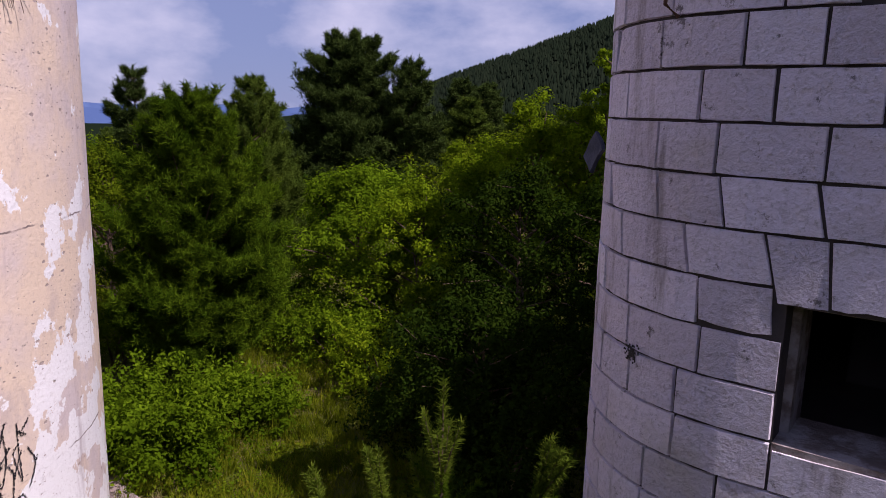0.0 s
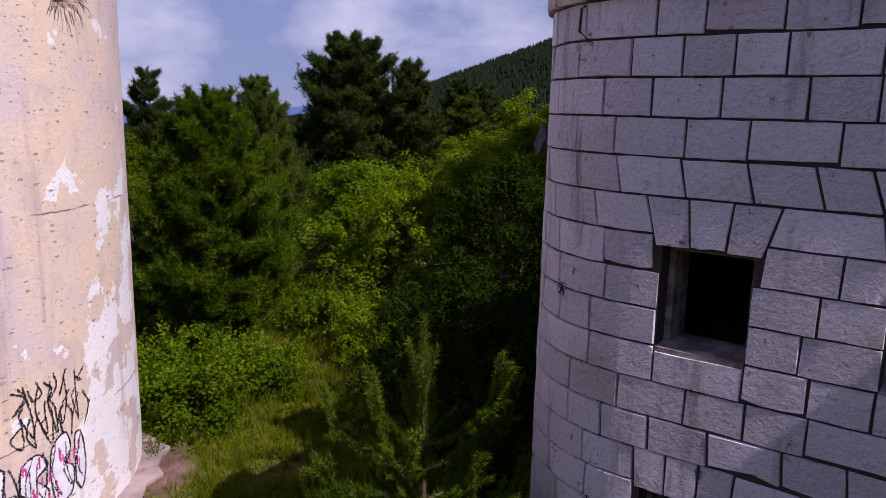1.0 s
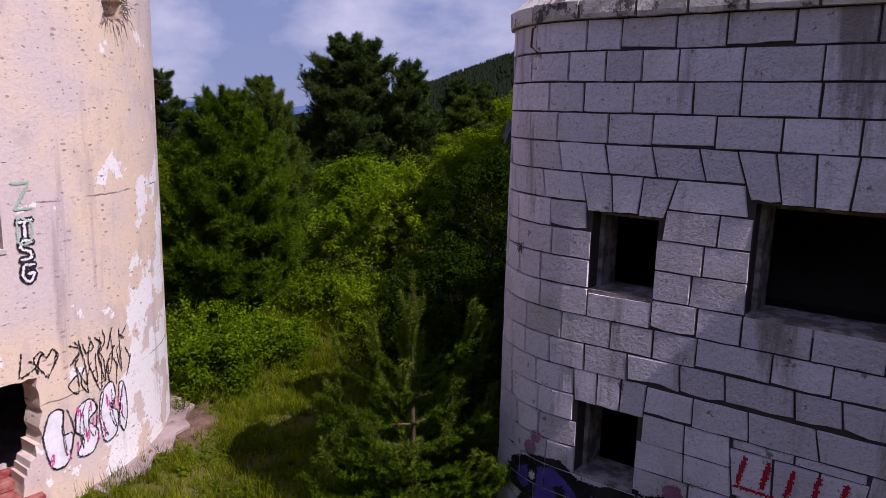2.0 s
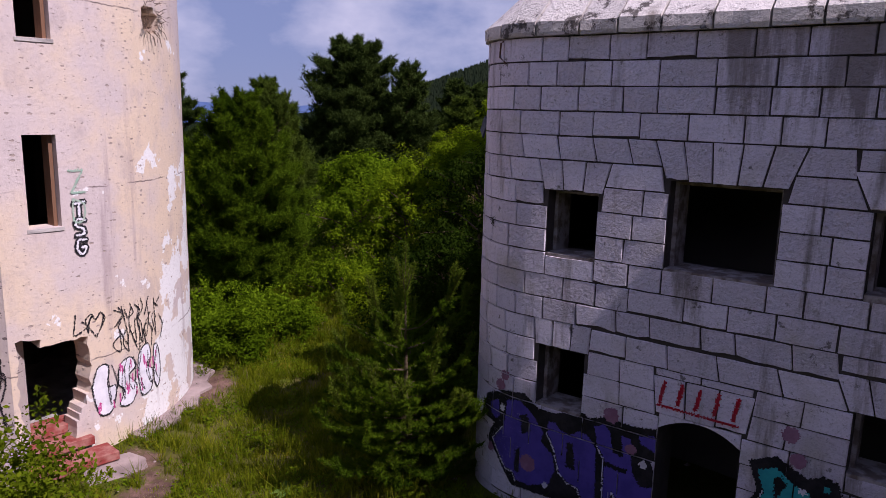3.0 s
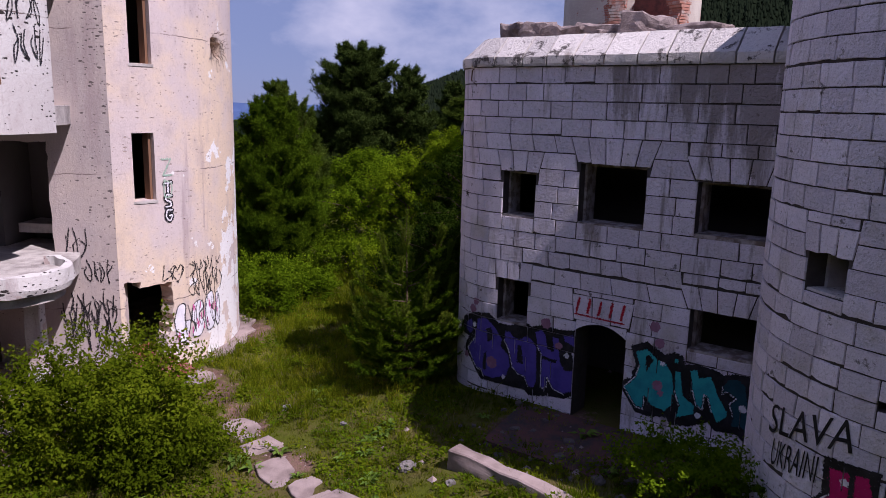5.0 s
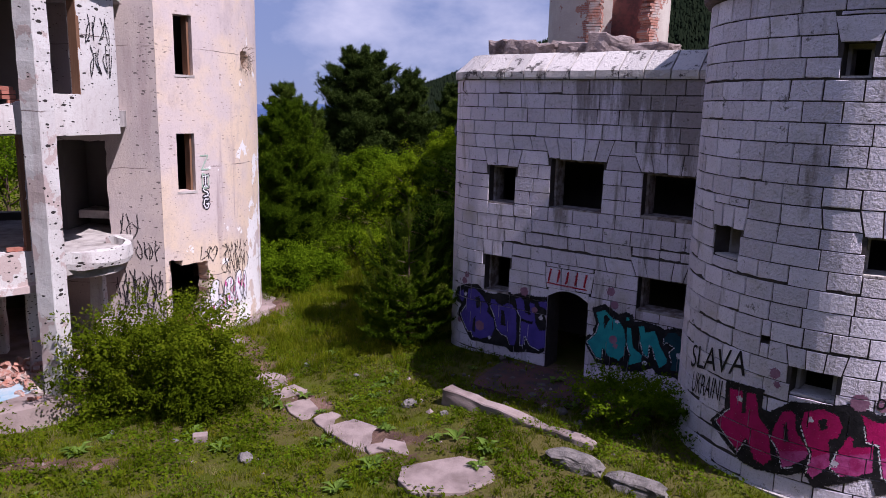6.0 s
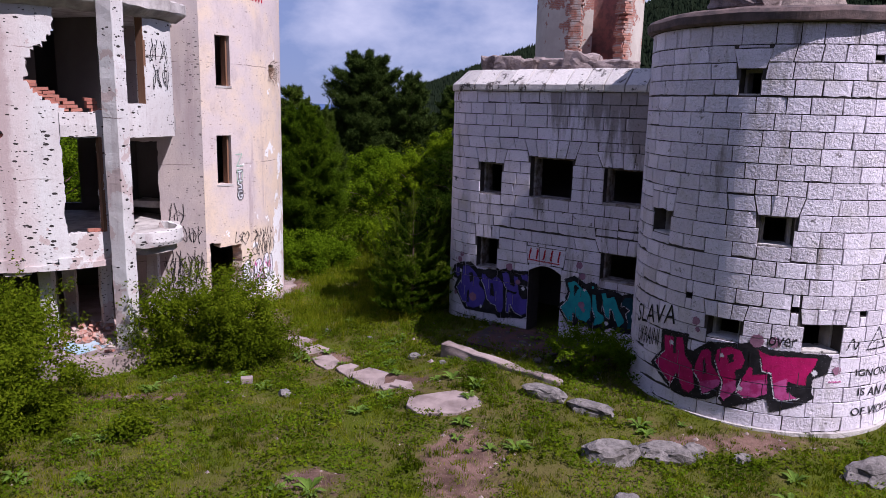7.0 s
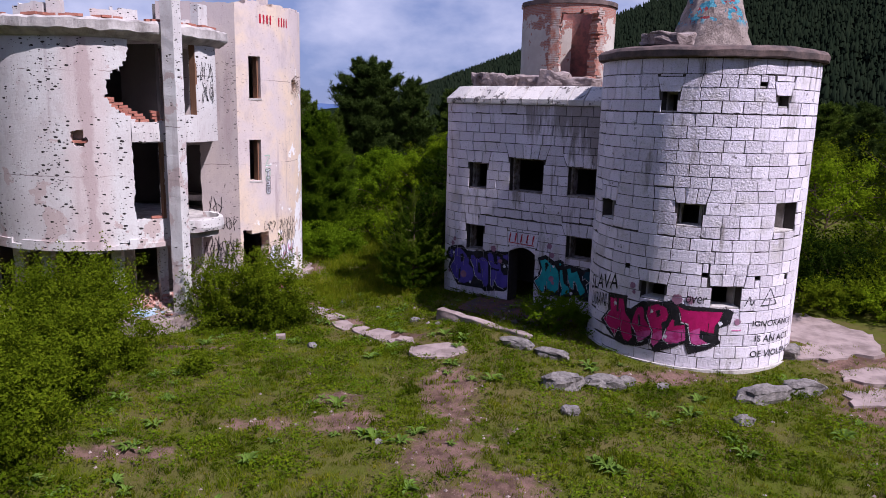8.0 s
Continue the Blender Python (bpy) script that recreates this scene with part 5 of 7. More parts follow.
def lettered(words, label, plan, s, z, width, height, colour, slant=0.0, off=0.036):
    """Sprayed words of a given width and height, bent round the wall."""
    cu = bpy.data.curves.new("words", "FONT")
    cu.body, cu.size, cu.offset, cu.resolution_u = words, 1.0, 0.0, 3
    tmp = new("words", cu)
    bpy.context.view_layer.update()
    src = tmp.evaluated_get(bpy.context.evaluated_depsgraph_get()).to_mesh()
    bm = bmesh.new()
    bm.from_mesh(src)
    bpy.data.objects.remove(tmp)
    bmesh.ops.triangulate(bm, faces=bm.faces)
    x1, y1 = max(v_.co.x for v_ in bm.verts), max(v_.co.y for v_ in bm.verts)
    for vtx in bm.verts:
        x, y = vtx.co.x / x1 * width, vtx.co.y / y1 * height
        w = noise.noise(Vector((x * 5, y * 5, s))) * 0.022
        px, py = plan(s + x + y * 0.08 + w, off)
        vtx.co = (px, py, z + y + slant * x + w)
    return tagged(part("writing", bm, PAINT[colour], None), label, "graffiti")


lettered("SLAVA", "black sprayed capital letters on white stone", tower_plan, -8.14, 1.68, 1.34, 0.40, "black", 0.24)
lettered("UKRAINI", "black sprayed capital letters on white stone", tower_plan, -8.02, 1.28, 0.80, 0.36, "black", 0.17)
lettered("IGNORANCE", "black sprayed capital letters on white stone", tower_plan, -3.39, 1.42, 1.55, 0.15, "black", -0.06)
lettered("IS AN ACT", "black sprayed capital letters on white stone", tower_plan, -3.28, 1.02, 1.35, 0.17, "black", -0.06)
lettered("OF VIOLENCE", "black sprayed capital letters on white stone", tower_plan, -3.37, 0.63, 1.75, 0.17, "black", -0.04)
lettered("over", "small black sprayed lower-case word", tower_plan, -5.05, 1.96, 0.50, 0.17, "black", 0.02)
tri = [(deg(-69), 1.92), (deg(-63.5), 2.34), (deg(-58), 1.93), (deg(-69), 1.92)]
sprayed("black sprayed triangle sign", tower_plan, [("black", "line", tri, 0.022), ("black", "line", [(deg(-66), 2.05), (deg(-64), 2.1), (deg(-62), 2.02)], 0.02),
        ("black", "line", curve_pts([(deg(-79), 1.93), (deg(-76.5), 2.15), (deg(-75), 1.95), (deg(-73.5), 2.08)]), 0.022), ("pink", "line", [(deg(-84.5), 1.33), (deg(-80), 1.33)], 0.025)], T_JOINTS)

# tags on the stair house
def tag_letters(s, z, w, h, seed, n):
    r = random.Random(seed)
    out = []
    for i in range(n):
        x = s + w * (i + 0.5) / n
        pts = [(x + r.uniform(-0.5, 0.5) * w / n, z + h * q + r.uniform(-0.06, 0.06)) for q in (1.0, 0.55, 0.1, 0.5, 0.75)]
        out.append(curve_pts(pts))
    return out


bub = [[(0.02, 0.62), (0.10, 0.95), (0.22, 0.92), (0.20, 0.55), (0.30, 0.5), (0.24, 0.08), (0.10, 0.05), (0.04, 0.35), (0.02, 0.62)],
       [(0.33, 0.5), (0.36, 0.85), (0.50, 0.95), (0.58, 0.75), (0.48, 0.6), (0.58, 0.35), (0.5, 0.05), (0.34, 0.1), (0.40, 0.35), (0.33, 0.5)],
       [(0.60, 0.6), (0.64, 0.95), (0.78, 1.08), (0.82, 0.8), (0.74, 0.68), (0.84, 0.5), (0.80, 0.15), (0.66, 0.1), (0.62, 0.3), (0.60, 0.6)], [(0.86, 0.25), (0.88, 0.95), (0.96, 0.9), (0.98, 0.4), (0.92, 0.12), (0.86, 0.25)]]
q0, qw = ldeg(-33.5), ldeg(-11) - ldeg(-33.5)
shapes = [("white", "fill", [(q0 + a * qw, 0.30 + b * 0.95) for a, b in curve_pts(st)]) for st in bub]
shapes += [("black", "line", [(q0 + a * qw, 0.30 + b * 0.95) for a, b in curve_pts(st)], 0.026) for st in bub]
rr = random.Random(2)
shapes += [("pink", "line", [(q0 + qw * x, 0.35 + 0.8 * y), (q0 + qw * x, 0.22 + 0.8 * y)], 0.03) for x, y in [(rr.uniform(0.05, 0.95), rr.uniform(0.2, 1.0)) for _ in range(22)]]
shapes += [("black", "line", p, 0.018) for p in tag_letters(ldeg(-27), 1.25, 1.3, 0.55, 5, 6) + tag_letters(ldeg(-31), 0.45, 1.35, 0.75, 15, 7) + tag_letters(ldeg(-25), 1.35, 1.0, 0.75, 25, 5)]
sprayed("silver bubble-letter graffiti with black outlines and pink drips", left_plan, shapes, off=0.012, cell=0.012)
sprayed("thin black scrawled tags and a heart", left_plan, [("black", "line", p, 0.02) for p in tag_letters(ldeg(-36.5), 1.86, 1.9, 0.28, 8, 8)]
        + [("black", "line", curve_pts([(ldeg(-31), 1.75), (ldeg(-33.5), 2.05), (ldeg(-32), 2.15), (ldeg(-31), 2.05), (ldeg(-29.7), 2.15), (ldeg(-28.8), 2.02), (ldeg(-31), 1.75)]), 0.02)], off=0.012, cell=0.012)
st3 = [[(0.1, 0.98), (0.9, 1.0)], [(0.5, 0.98), (0.5, 0.74)], [(0.85, 0.66), (0.3, 0.68), (0.2, 0.56), (0.7, 0.5), (0.75, 0.40), (0.2, 0.38)], [(0.85, 0.28), (0.3, 0.28), (0.2, 0.1), (0.6, 0.02), (0.85, 0.14), (0.55, 0.15)]]
sg = [[(ldeg(-34.6) + a * 0.22, 3.18 + b * 0.86) for a, b in curve_pts(st)] for st in st3]
sprayed("small black and white graffiti tag with faded green letters", left_plan, [("black", "line", p, 0.10) for p in sg] + [("white", "line", p, 0.035) for p in sg]
        + [("green", "line", [(ldeg(-34.8), 4.55), (ldeg(-31.8), 4.55), (ldeg(-34.5), 4.2), (ldeg(-31.6), 4.2)], 0.035), ("green", "line", curve_pts([(ldeg(-34.3), 4.1), (ldeg(-31.8), 4.0), (ldeg(-32.2), 3.75), (ldeg(-34.3), 3.75), (ldeg(-34.3), 4.1)]), 0.03)], off=0.012, cell=0.012)
sprayed("red sprayed bars under the roof line", left_plan, [("red", "line", [(ldeg(-36) + 0.16 * i, 9.12), (ldeg(-36) + 0.16 * i, 9.36)], 0.07) for i in range(4)]
        + [("red", "line", [(ldeg(-23) + 0.16 * i, 9.1), (ldeg(-23) + 0.16 * i, 9.34)], 0.07) for i in range(4)], off=0.012)
sprayed("dense black scrawls on grey render", gp, [("black", "line", p, 0.022) for p in tag_letters(1.35, 1.0, 1.2, 0.5, 3, 7) + tag_letters(1.35, 0.45, 1.2, 0.5, 4, 6) + tag_letters(1.45, 0.7, 1.0, 0.6, 34, 8) + tag_letters(1.5, 1.2, 1.0, 0.5, 35, 6) + tag_letters(1.9, 1.9, 0.6, 0.5, 36, 4) + tag_letters(1.5, 2.4, 0.5, 0.7, 6, 3)], off=0.012, cell=0.012)
sprayed("black outlined letters on white render", bal_plan, [("black", "line", p, 0.024) for p in tag_letters(bdeg(-19), 7.0, 0.75, 0.55, 12, 4) + tag_letters(bdeg(-18), 6.35, 0.7, 0.6, 13, 4)], off=0.012, cell=0.012)

# ---- plants ----
def rand_dirs(r, n):
    d = r.normal(size=(n, 3))
    return d / np.linalg.norm(d, axis=1, keepdims=True)


def leaf_quads(centres, normals, r, size, ratio=0.55):
    """Pointed leaves, folded a little, one per centre."""
    n = len(centres)
    t = np.cross(normals, rand_dirs(r, n))
    t /= np.linalg.norm(t, axis=1, keepdims=True) + 1e-9
    b = np.cross(normals, t)
    s = (size * r.uniform(0.6, 1.35, n))[:, None]
    v = np.stack([centres - t * s * 0.5, centres + b * s * ratio * 0.5 + normals * s * 0.08, centres + t * s * 0.55, centres - b * s * ratio * 0.5 + normals * s * 0.08], 1).reshape(-1, 3)
    return v, np.arange(n * 4).reshape(-1, 4)


def tube(points, radii, sides=7):
    vv, ff = [], []
    pts = [Vector(p) for p in points]
    for i, p in enumerate(pts):
        d = (pts[min(i + 1, len(pts) - 1)] - pts[max(i - 1, 0)]).normalized()
        u = d.orthogonal().normalized()
        w = d.cross(u)
        for j in range(sides):
            a = j * math.tau / sides
            vv.append(p + (u * math.cos(a) + w * math.sin(a)) * radii[i])
    for i in range(len(pts) - 1):
        for j in range(sides):
            ff.append((i * sides + j, i * sides + (j + 1) % sides, (i + 1) * sides + (j + 1) % sides, (i + 1) * sides + j))
    return [tuple(v_) for v_ in vv], ff


def join(bits):
    vv, ff = [], []
    for v_, f_ in bits:
        n = len(vv)
        vv += v_
        ff += [tuple(i + n for i in q) for q in f_]
    return vv, ff


def bush(label, at, size, leaves, leaf, mat, seed, name="bush", lumps=14, stems=6, group="", dense=0.55, clump=(0.13, 0.36)):
    """A shrub: a few stems and a crown of small leaves in uneven lumps."""
    r = np.random.RandomState(seed)
    ob = thing(name, label, "bush" if name == "bush" else "tree", at, group)
    sx, sy, sz = size
    lumps = int(lumps * 3.0)
    c = r.uniform(-1, 1, (lumps, 3))
    c[:, 2] = r.uniform(0.15, 0.85, lumps)
    shrink = np.sqrt(np.clip(1.0 - (np.clip(c[:, 2] - 0.35, 0, 1) / 0.8) ** 2, 0.05, 1))
    c[:, :2] *= shrink[:, None] * 0.75
    rad = r.uniform(clump[0] * 0.72, clump[1] * 0.72, lumps)
    pick = r.randint(0, lumps, leaves)
    d = rand_dirs(r, leaves)
    dist = rad[pick] * (r.uniform(0.12, 1, leaves) ** dense) * r.uniform(0.8, 1.2, leaves)
    p = c[pick] + d * dist[:, None] * np.array([1, 1, 0.75])
    p[:, 2] = np.abs(p[:, 2])
    # loose sprays that stand out of the lumps
    sprays = lumps * 3
    root = c[r.randint(0, lumps, sprays)]
    aim = rand_dirs(r, sprays) * 0.75 + root * np.array([0.7, 0.7, 0.3]) + np.array([0, 0, 0.45])
    aim /= np.linalg.norm(aim, axis=1, keepdims=True)
    some = np.arange(leaves) % 8 < 3
    which = r.randint(0, sprays, leaves)
    along = (r.uniform(0.15, 0.72, leaves) * (0.6 + 0.4 * (which % 7) / 6))[:, None]
    p = np.where(some[:, None], root[which] + aim[which] * along + r.normal(size=(leaves, 3)) * 0.03 - np.array([0, 0, 0.35]) * along ** 2, p)
    p[:, 2] = np.abs(p[:, 2])
    p *= np.array([sx, sy, sz])
    nrm = d * 0.9 + np.array([0, 0, 0.5]) + r.normal(size=(leaves, 3)) * 0.35
    nrm /= np.linalg.norm(nrm, axis=1, keepdims=True)
    v_, f_ = leaf_quads(p, nrm, r, leaf * 1.15)
    piece("foliage", v_, f_, mat, ob)
    bits = []
    for i in range(stems):
        q = c[i % lumps] * np.array([sx, sy, sz])
        mid = (q[0] * 0.4 + r.uniform(-.1, .1), q[1] * 0.4 + r.uniform(-.1, .1), q[2] * 0.5)
        bits.append(tube([(q[0] * 0.1, q[1] * 0.1, -0.15), mid, tuple(q)], [0.022 * sz + 0.008, 0.014 * sz + 0.006, 0.005], 5))
    piece("woody_base", *join(bits), BARK, ob)
    return ob


def broadleaf(label, at, height, spread, leaves, leaf, mat, seed, bare=0.18, group=""):
    """A young broadleaved tree: trunk, forking limbs, leaves in clumps along the limbs' ends, with gaps."""
    r = np.random.RandomState(seed)
    rg = random.Random(seed)
    ob = thing("broadleaf_tree", label, "tree", at, group)
    bits = [tube([(0, 0, -0.4), (rg.uniform(-.1, .1), rg.uniform(-.1, .1), height * 0.45), (rg.uniform(-.3, .3), rg.uniform(-.3, .3), height * 0.93)], [0.02 * height, 0.012 * height, 0.01], 8)]
    clumps = []
    for i in range(26):
        z = height * (bare + (0.9 - bare) * (i + rg.random()) / 26)
        f = (z / height - bare) / (1 - bare)
        reach = spread * (0.35 + 0.95 * math.sin(min(1, f * 1.1 + 0.12) * math.pi) ** 0.7) * rg.uniform(0.6, 1.1)
        a = i * 2.4 + rg.uniform(-.5, .5)
        tip = (reach * math.cos(a), reach * math.sin(a), z + reach * rg.uniform(0.1, 0.55))
        mid = (tip[0] * 0.45, tip[1] * 0.45, z + reach * 0.12)
        bits.append(tube([(0, 0, z * 0.9), mid, tip], [0.007 * height, 0.004 * height, 0.006], 5))
        for q in (0.35, 0.5, 0.65, 0.8, 0.95, 1.08):
            clumps.append([tip[0] * q + rg.uniform(-.25, .25), tip[1] * q + rg.uniform(-.25, .25), z + (tip[2] - z) * q + rg.uniform(-.25, .35), spread * rg.uniform(0.09, 0.22)])
    for q in (0.86, 0.95, 1.0):
        clumps.append([rg.uniform(-.2, .2), rg.uniform(-.2, .2), height * q, spread * 0.16])
    c = np.array(clumps)
    pick = r.randint(0, len(c), leaves)
    d = rand_dirs(r, leaves)
    leaves = int(leaves)
    p = c[pick, :3] + d * (c[pick, 3] * 1.15 * r.uniform(0.1, 1, leaves) ** 0.5)[:, None] * np.array([1, 1, 0.8])
    nrm = d * 0.85 + np.array([0, 0, 0.55]) + r.normal(size=(leaves, 3)) * 0.35
    nrm /= np.linalg.norm(nrm, axis=1, keepdims=True)
    piece("crown", *leaf_quads(p, nrm, r, leaf), mat, ob)
    piece("trunk", *join(bits), BARK, ob)
    return ob


def needles(points, ways, r, per, length, width):
    """Tufts of needles: thin triangles that fan out round each shoot."""
    n = len(points)
    base = np.repeat(points, per, axis=0)
    way = np.repeat(ways, per, axis=0) * 0.75 + rand_dirs(r, n * per) * 0.8
    way /= np.linalg.norm(way, axis=1, keepdims=True)
    base = base + np.repeat(ways, per, axis=0) * (r.uniform(-0.5, 0.5, n * per) * length)[:, None]
    side = np.cross(way, rand_dirs(r, n * per))
    side /= np.linalg.norm(side, axis=1, keepdims=True) + 1e-9
    L = (length * r.uniform(0.7, 1.2, n * per))[:, None]
    v_ = np.stack([base - side * width / 2, base + side * width / 2, base + way * L], 1).reshape(-1, 3)
    return v_, np.arange(n * per * 3).reshape(-1, 3)


def conifer(label, at, height, spread, mat, seed, tufts=2600, per=12, length=0.16, width=0.012, first=0.12, shape=0.85, lift=0.35, inner=0.28, name="pine_tree", whorls=None, gap=0.25, bushy=0.55, group=""):
    """A pine: straight tapered trunk, whorls of rising branches, needle tufts along their outer parts."""
    r = np.random.RandomState(seed)
    rg = random.Random(seed)
    ob = thing(name, label, "tree", at, group)
    lean = (rg.uniform(-0.02, 0.02) * height, rg.uniform(-0.02, 0.02) * height)
    bits = [tube([(0, 0, -0.4), (lean[0] * 0.5, lean[1] * 0.5, height * 0.5), (lean[0], lean[1], height * 0.98)], [0.017 * height + 0.02, 0.011 * height + 0.01, 0.008], 8)]
    limbs = []
    n = whorls or max(8, int(height / 0.36))
    for i in range(n):
        f = (i + rg.uniform(0.2, 0.8)) / n
        z = height * (first + (0.97 - first) * f)
        reach0 = spread * max(0.05, 1 - f) ** shape * (0.55 + 0.45 * min(1, f / 0.18))
        m = rg.choice((4, 5, 5, 6))
        for j in range(m):
            if rg.random() < gap * 0.6:
                continue
            a = j * math.tau / m + i * 1.3 + rg.uniform(-.4, .4)
            reach = reach0 * rg.uniform(0.62, 1.15) + 0.05
            up = lift * (0.4 + 0.9 * f) * rg.uniform(0.7, 1.3)
            p0 = np.array([lean[0] * z / height, lean[1] * z / height, z])
            p1 = p0 + np.array([math.cos(a) * reach * 0.5, math.sin(a) * reach * 0.5, reach * up * 0.3])
            p2 = p0 + np.array([math.cos(a) * reach, math.sin(a) * reach, reach * up])
            bits.append(tube([tuple(p0), tuple(p1), tuple(p2)], [0.004 * height + 0.006, 0.003 * height + 0.003, 0.004], 4))
            limbs.append((p0, p1, p2, reach))
    w = np.array([l[3] for l in limbs])
    pick = r.choice(len(limbs), tufts, p=w / w.sum())
    t = inner + (1 - inner) * r.uniform(0, 1, tufts) ** 0.7
    P0, P1, P2 = (np.array([l[k_] for l in limbs])[pick] for k_ in range(3))
    tt = t[:, None]
    p = P0 * (1 - tt) ** 2 + 2 * P1 * tt * (1 - tt) + P2 * tt ** 2
    way = P2 - P0
    way /= np.linalg.norm(way, axis=1, keepdims=True)
    twig = np.cross(way, np.array([0, 0, 1.0]))
    s = r.uniform(-1, 1, tufts)[:, None]
    p = p + twig * s * (w[pick] * bushy * (1.15 - t))[:, None] + way * np.abs(s) * 0.06 + r.normal(size=(tufts, 3)) * (0.055 * w[pick])[:, None] + np.array([0, 0, 1]) * (r.uniform(-0.03, 0.10, tufts) * height * 0.12)[:, None] * 0.5
    way = way + twig * s * 0.7 + np.array([0, 0, 0.95])
    way /= np.linalg.norm(way, axis=1, keepdims=True)
    top = np.stack([np.full(24, lean[0]) + r.normal(size=24) * 0.02, np.full(24, lean[1]) + r.normal(size=24) * 0.02, height * (0.88 + 0.13 * r.uniform(0, 1, 24))], 1)
    p, way = np.concatenate([p, top]), np.concatenate([way, np.tile([0, 0, 1.0], (24, 1))])
    piece("crown", *needles(p, way, r, per, length, width), mat, ob)
    piece("trunk", *join(bits), BARK, ob)
    return ob


def gz(x, y):
    return (x, y, ground_z(x, y))


# near trees and shrubs of the clearing
conifer("large full green pine beside the clearing", gz(-5.0, 14.5), 6.05, 2.2, NEEDLE, 3, 28000, 12, 0.15, 0.018, 0.10, 0.66, 0.95, inner=0.12, gap=0.0, whorls=30)


def young_pine(label, at, height, spread, seed):
    """An open young pine: curved boughs that end in upright candle shoots, thick with needles below, sparse above."""
    rg, r = random.Random(seed), np.random.RandomState(seed)
    ob = thing("pine_tree", label, "tree", at)
    stem = height * 0.80
    bits = [tube([(0, 0, -0.3), (0.03, 0, stem * 0.5), (0, 0, stem)], [0.055, 0.035, 0.014], 8)]
    low, high = ([], []), ([], [])

    def brush(a, b, top):
        n = max(3, int((b - a).length / 0.028))
        d = (b - a).normalized()
        for i in range(n):
            (high if top else low)[0].append(tuple(a.lerp(b, i / (n - 1))))
            (high if top else low)[1].append(tuple(d))

    z, i = 0.10, 0
    while z < stem * 0.96:
        f = z / stem
        for j in range(7 if f < 0.5 else 4 if f < 0.7 else 3):
            a = j * math.tau / (7 if f < 0.5 else 4 if f < 0.7 else 3) + i * 1.1 + rg.uniform(-.35, .35)
            reach = spread * (max(0.5, (1 - f) ** 0.5) if f < 0.9 else 0.3) * rg.uniform(0.6, 1.15) * min(1, 0.75 + f)
            out = Vector((math.cos(a), math.sin(a), 0))
            side = Vector((-out.y, out.x, 0))
            p0 = Vector((0.02, 0, z))
            rise = (0.15 + 0.75 * f) * rg.uniform(0.7, 1.3)
            way = [p0 + out * reach * q + Vector((0, 0, reach * rise * q ** 1.7)) for q in (0, 0.35, 0.7, 1.0)]
            bits.append(tube([tuple(q) for q in way], [0.016, 0.012, 0.009, 0.005], 5))
            brush(way[0].lerp(way[1], 0.3), way[1], False)
            brush(way[1], way[2], False)
            brush(way[2], way[3], f > 0.5)
            for q, c0 in ((0.3, way[1]), (0.5, way[1].lerp(way[2], 0.5)), (0.7, way[2]), (0.85, way[2].lerp(way[3], 0.5))):
                for s in (-1, 1):
                    if f > 0.6 and rg.random() < 0.5:
                        continue
                    L = reach * rg.uniform(0.18, 0.34) + 0.04
                    e = c0 + (out * 0.7 + side * s * rg.uniform(0.5, 1.0) + Vector((0, 0, 0.5))).normalized() * L
                    bits.append(tube([tuple(c0), tuple(e)], [0.006, 0.003], 4))
                    brush(c0, e, False)
            # candles at the bough's end
            for s in range(rg.choice((2, 3, 4))):
                L = rg.uniform(0.12, 0.2) + 0.34 * f
                e = way[3] + (Vector((rg.uniform(-.3, .3), rg.uniform(-.3, .3), 1)) + out * 0.3).normalized() * L
                bits.append(tube([tuple(way[3]), tuple(e)], [0.006, 0.004], 4))
                brush(way[3], e, f > 0.3)
        z += (0.17 if f < 0.45 else 0.34 if f < 0.7 else 0.48) * rg.uniform(0.8, 1.2)
        i += 1
    for dx, dy, L in ((0, 0, 0.20), (-0.14, 0.03, 0.13), (0.13, -0.04, 0.12), (0.05, 0.12, 0.1), (-0.04, -0.12, 0.11)):
        a = Vector((0, 0, stem * 0.97))
        b = a + Vector((dx, dy, L * height))
        bits.append(tube([tuple(a), tuple(b)], [0.012, 0.005], 5))
        brush(a, b, True)
    for _ in range(3):
        brush(Vector((0.02, 0, stem * 0.1)), Vector((0, 0, stem)), False)
    piece("crown", *needles(np.array(low[0]), np.array(low[1]), r, 20, 0.075, 0.011), NEEDLE, ob)
    piece("new_growth", *needles(np.array(high[0]), np.array(high[1]), r, 24, 0.075, 0.009), NEEDLE_PALE, ob, "paler upright young shoots")
    piece("trunk", *join(bits), BARK, ob)
    return ob


young_pine("young open pine with long upright leader shoots", gz(0.03, 5.05), 3.75, 1.4, 14)
conifer("slender olive pine behind the full pine", gz(-5.6, 21.0), 6.6, 1.8, NEEDLE_OLIVE, 6, 14000, 12, 0.16, 0.018, 0.08, 0.5, 1.0, gap=0.05, whorls=26)
conifer("dark pine behind the clearing", gz(-10.9, 26.0), 8.4, 2.0, NEEDLE_DARK, 9, 9000, 12, 0.2, 0.022, 0.1, 0.6, 0.5)
bush("dense bright green shrub by the stair house", gz(-5.0, 11.6), (1.75, 1.5, 1.35), 26000, 0.07, LEAF_BRIGHT, 4, lumps=28, clump=(0.15, 0.4))
bush("bright green shrub below the pine", gz(-3.9, 13.0), (1.3, 1.0, 0.9), 9000, 0.07, LEAF_BRIGHT, 5, lumps=20)
bush("wide shrub in front of the round house", gz(-4.7, 1.7), (1.95, 1.4, 1.95), 52000, 0.06, LEAF_MID, 16, lumps=30, clump=(0.18, 0.42))
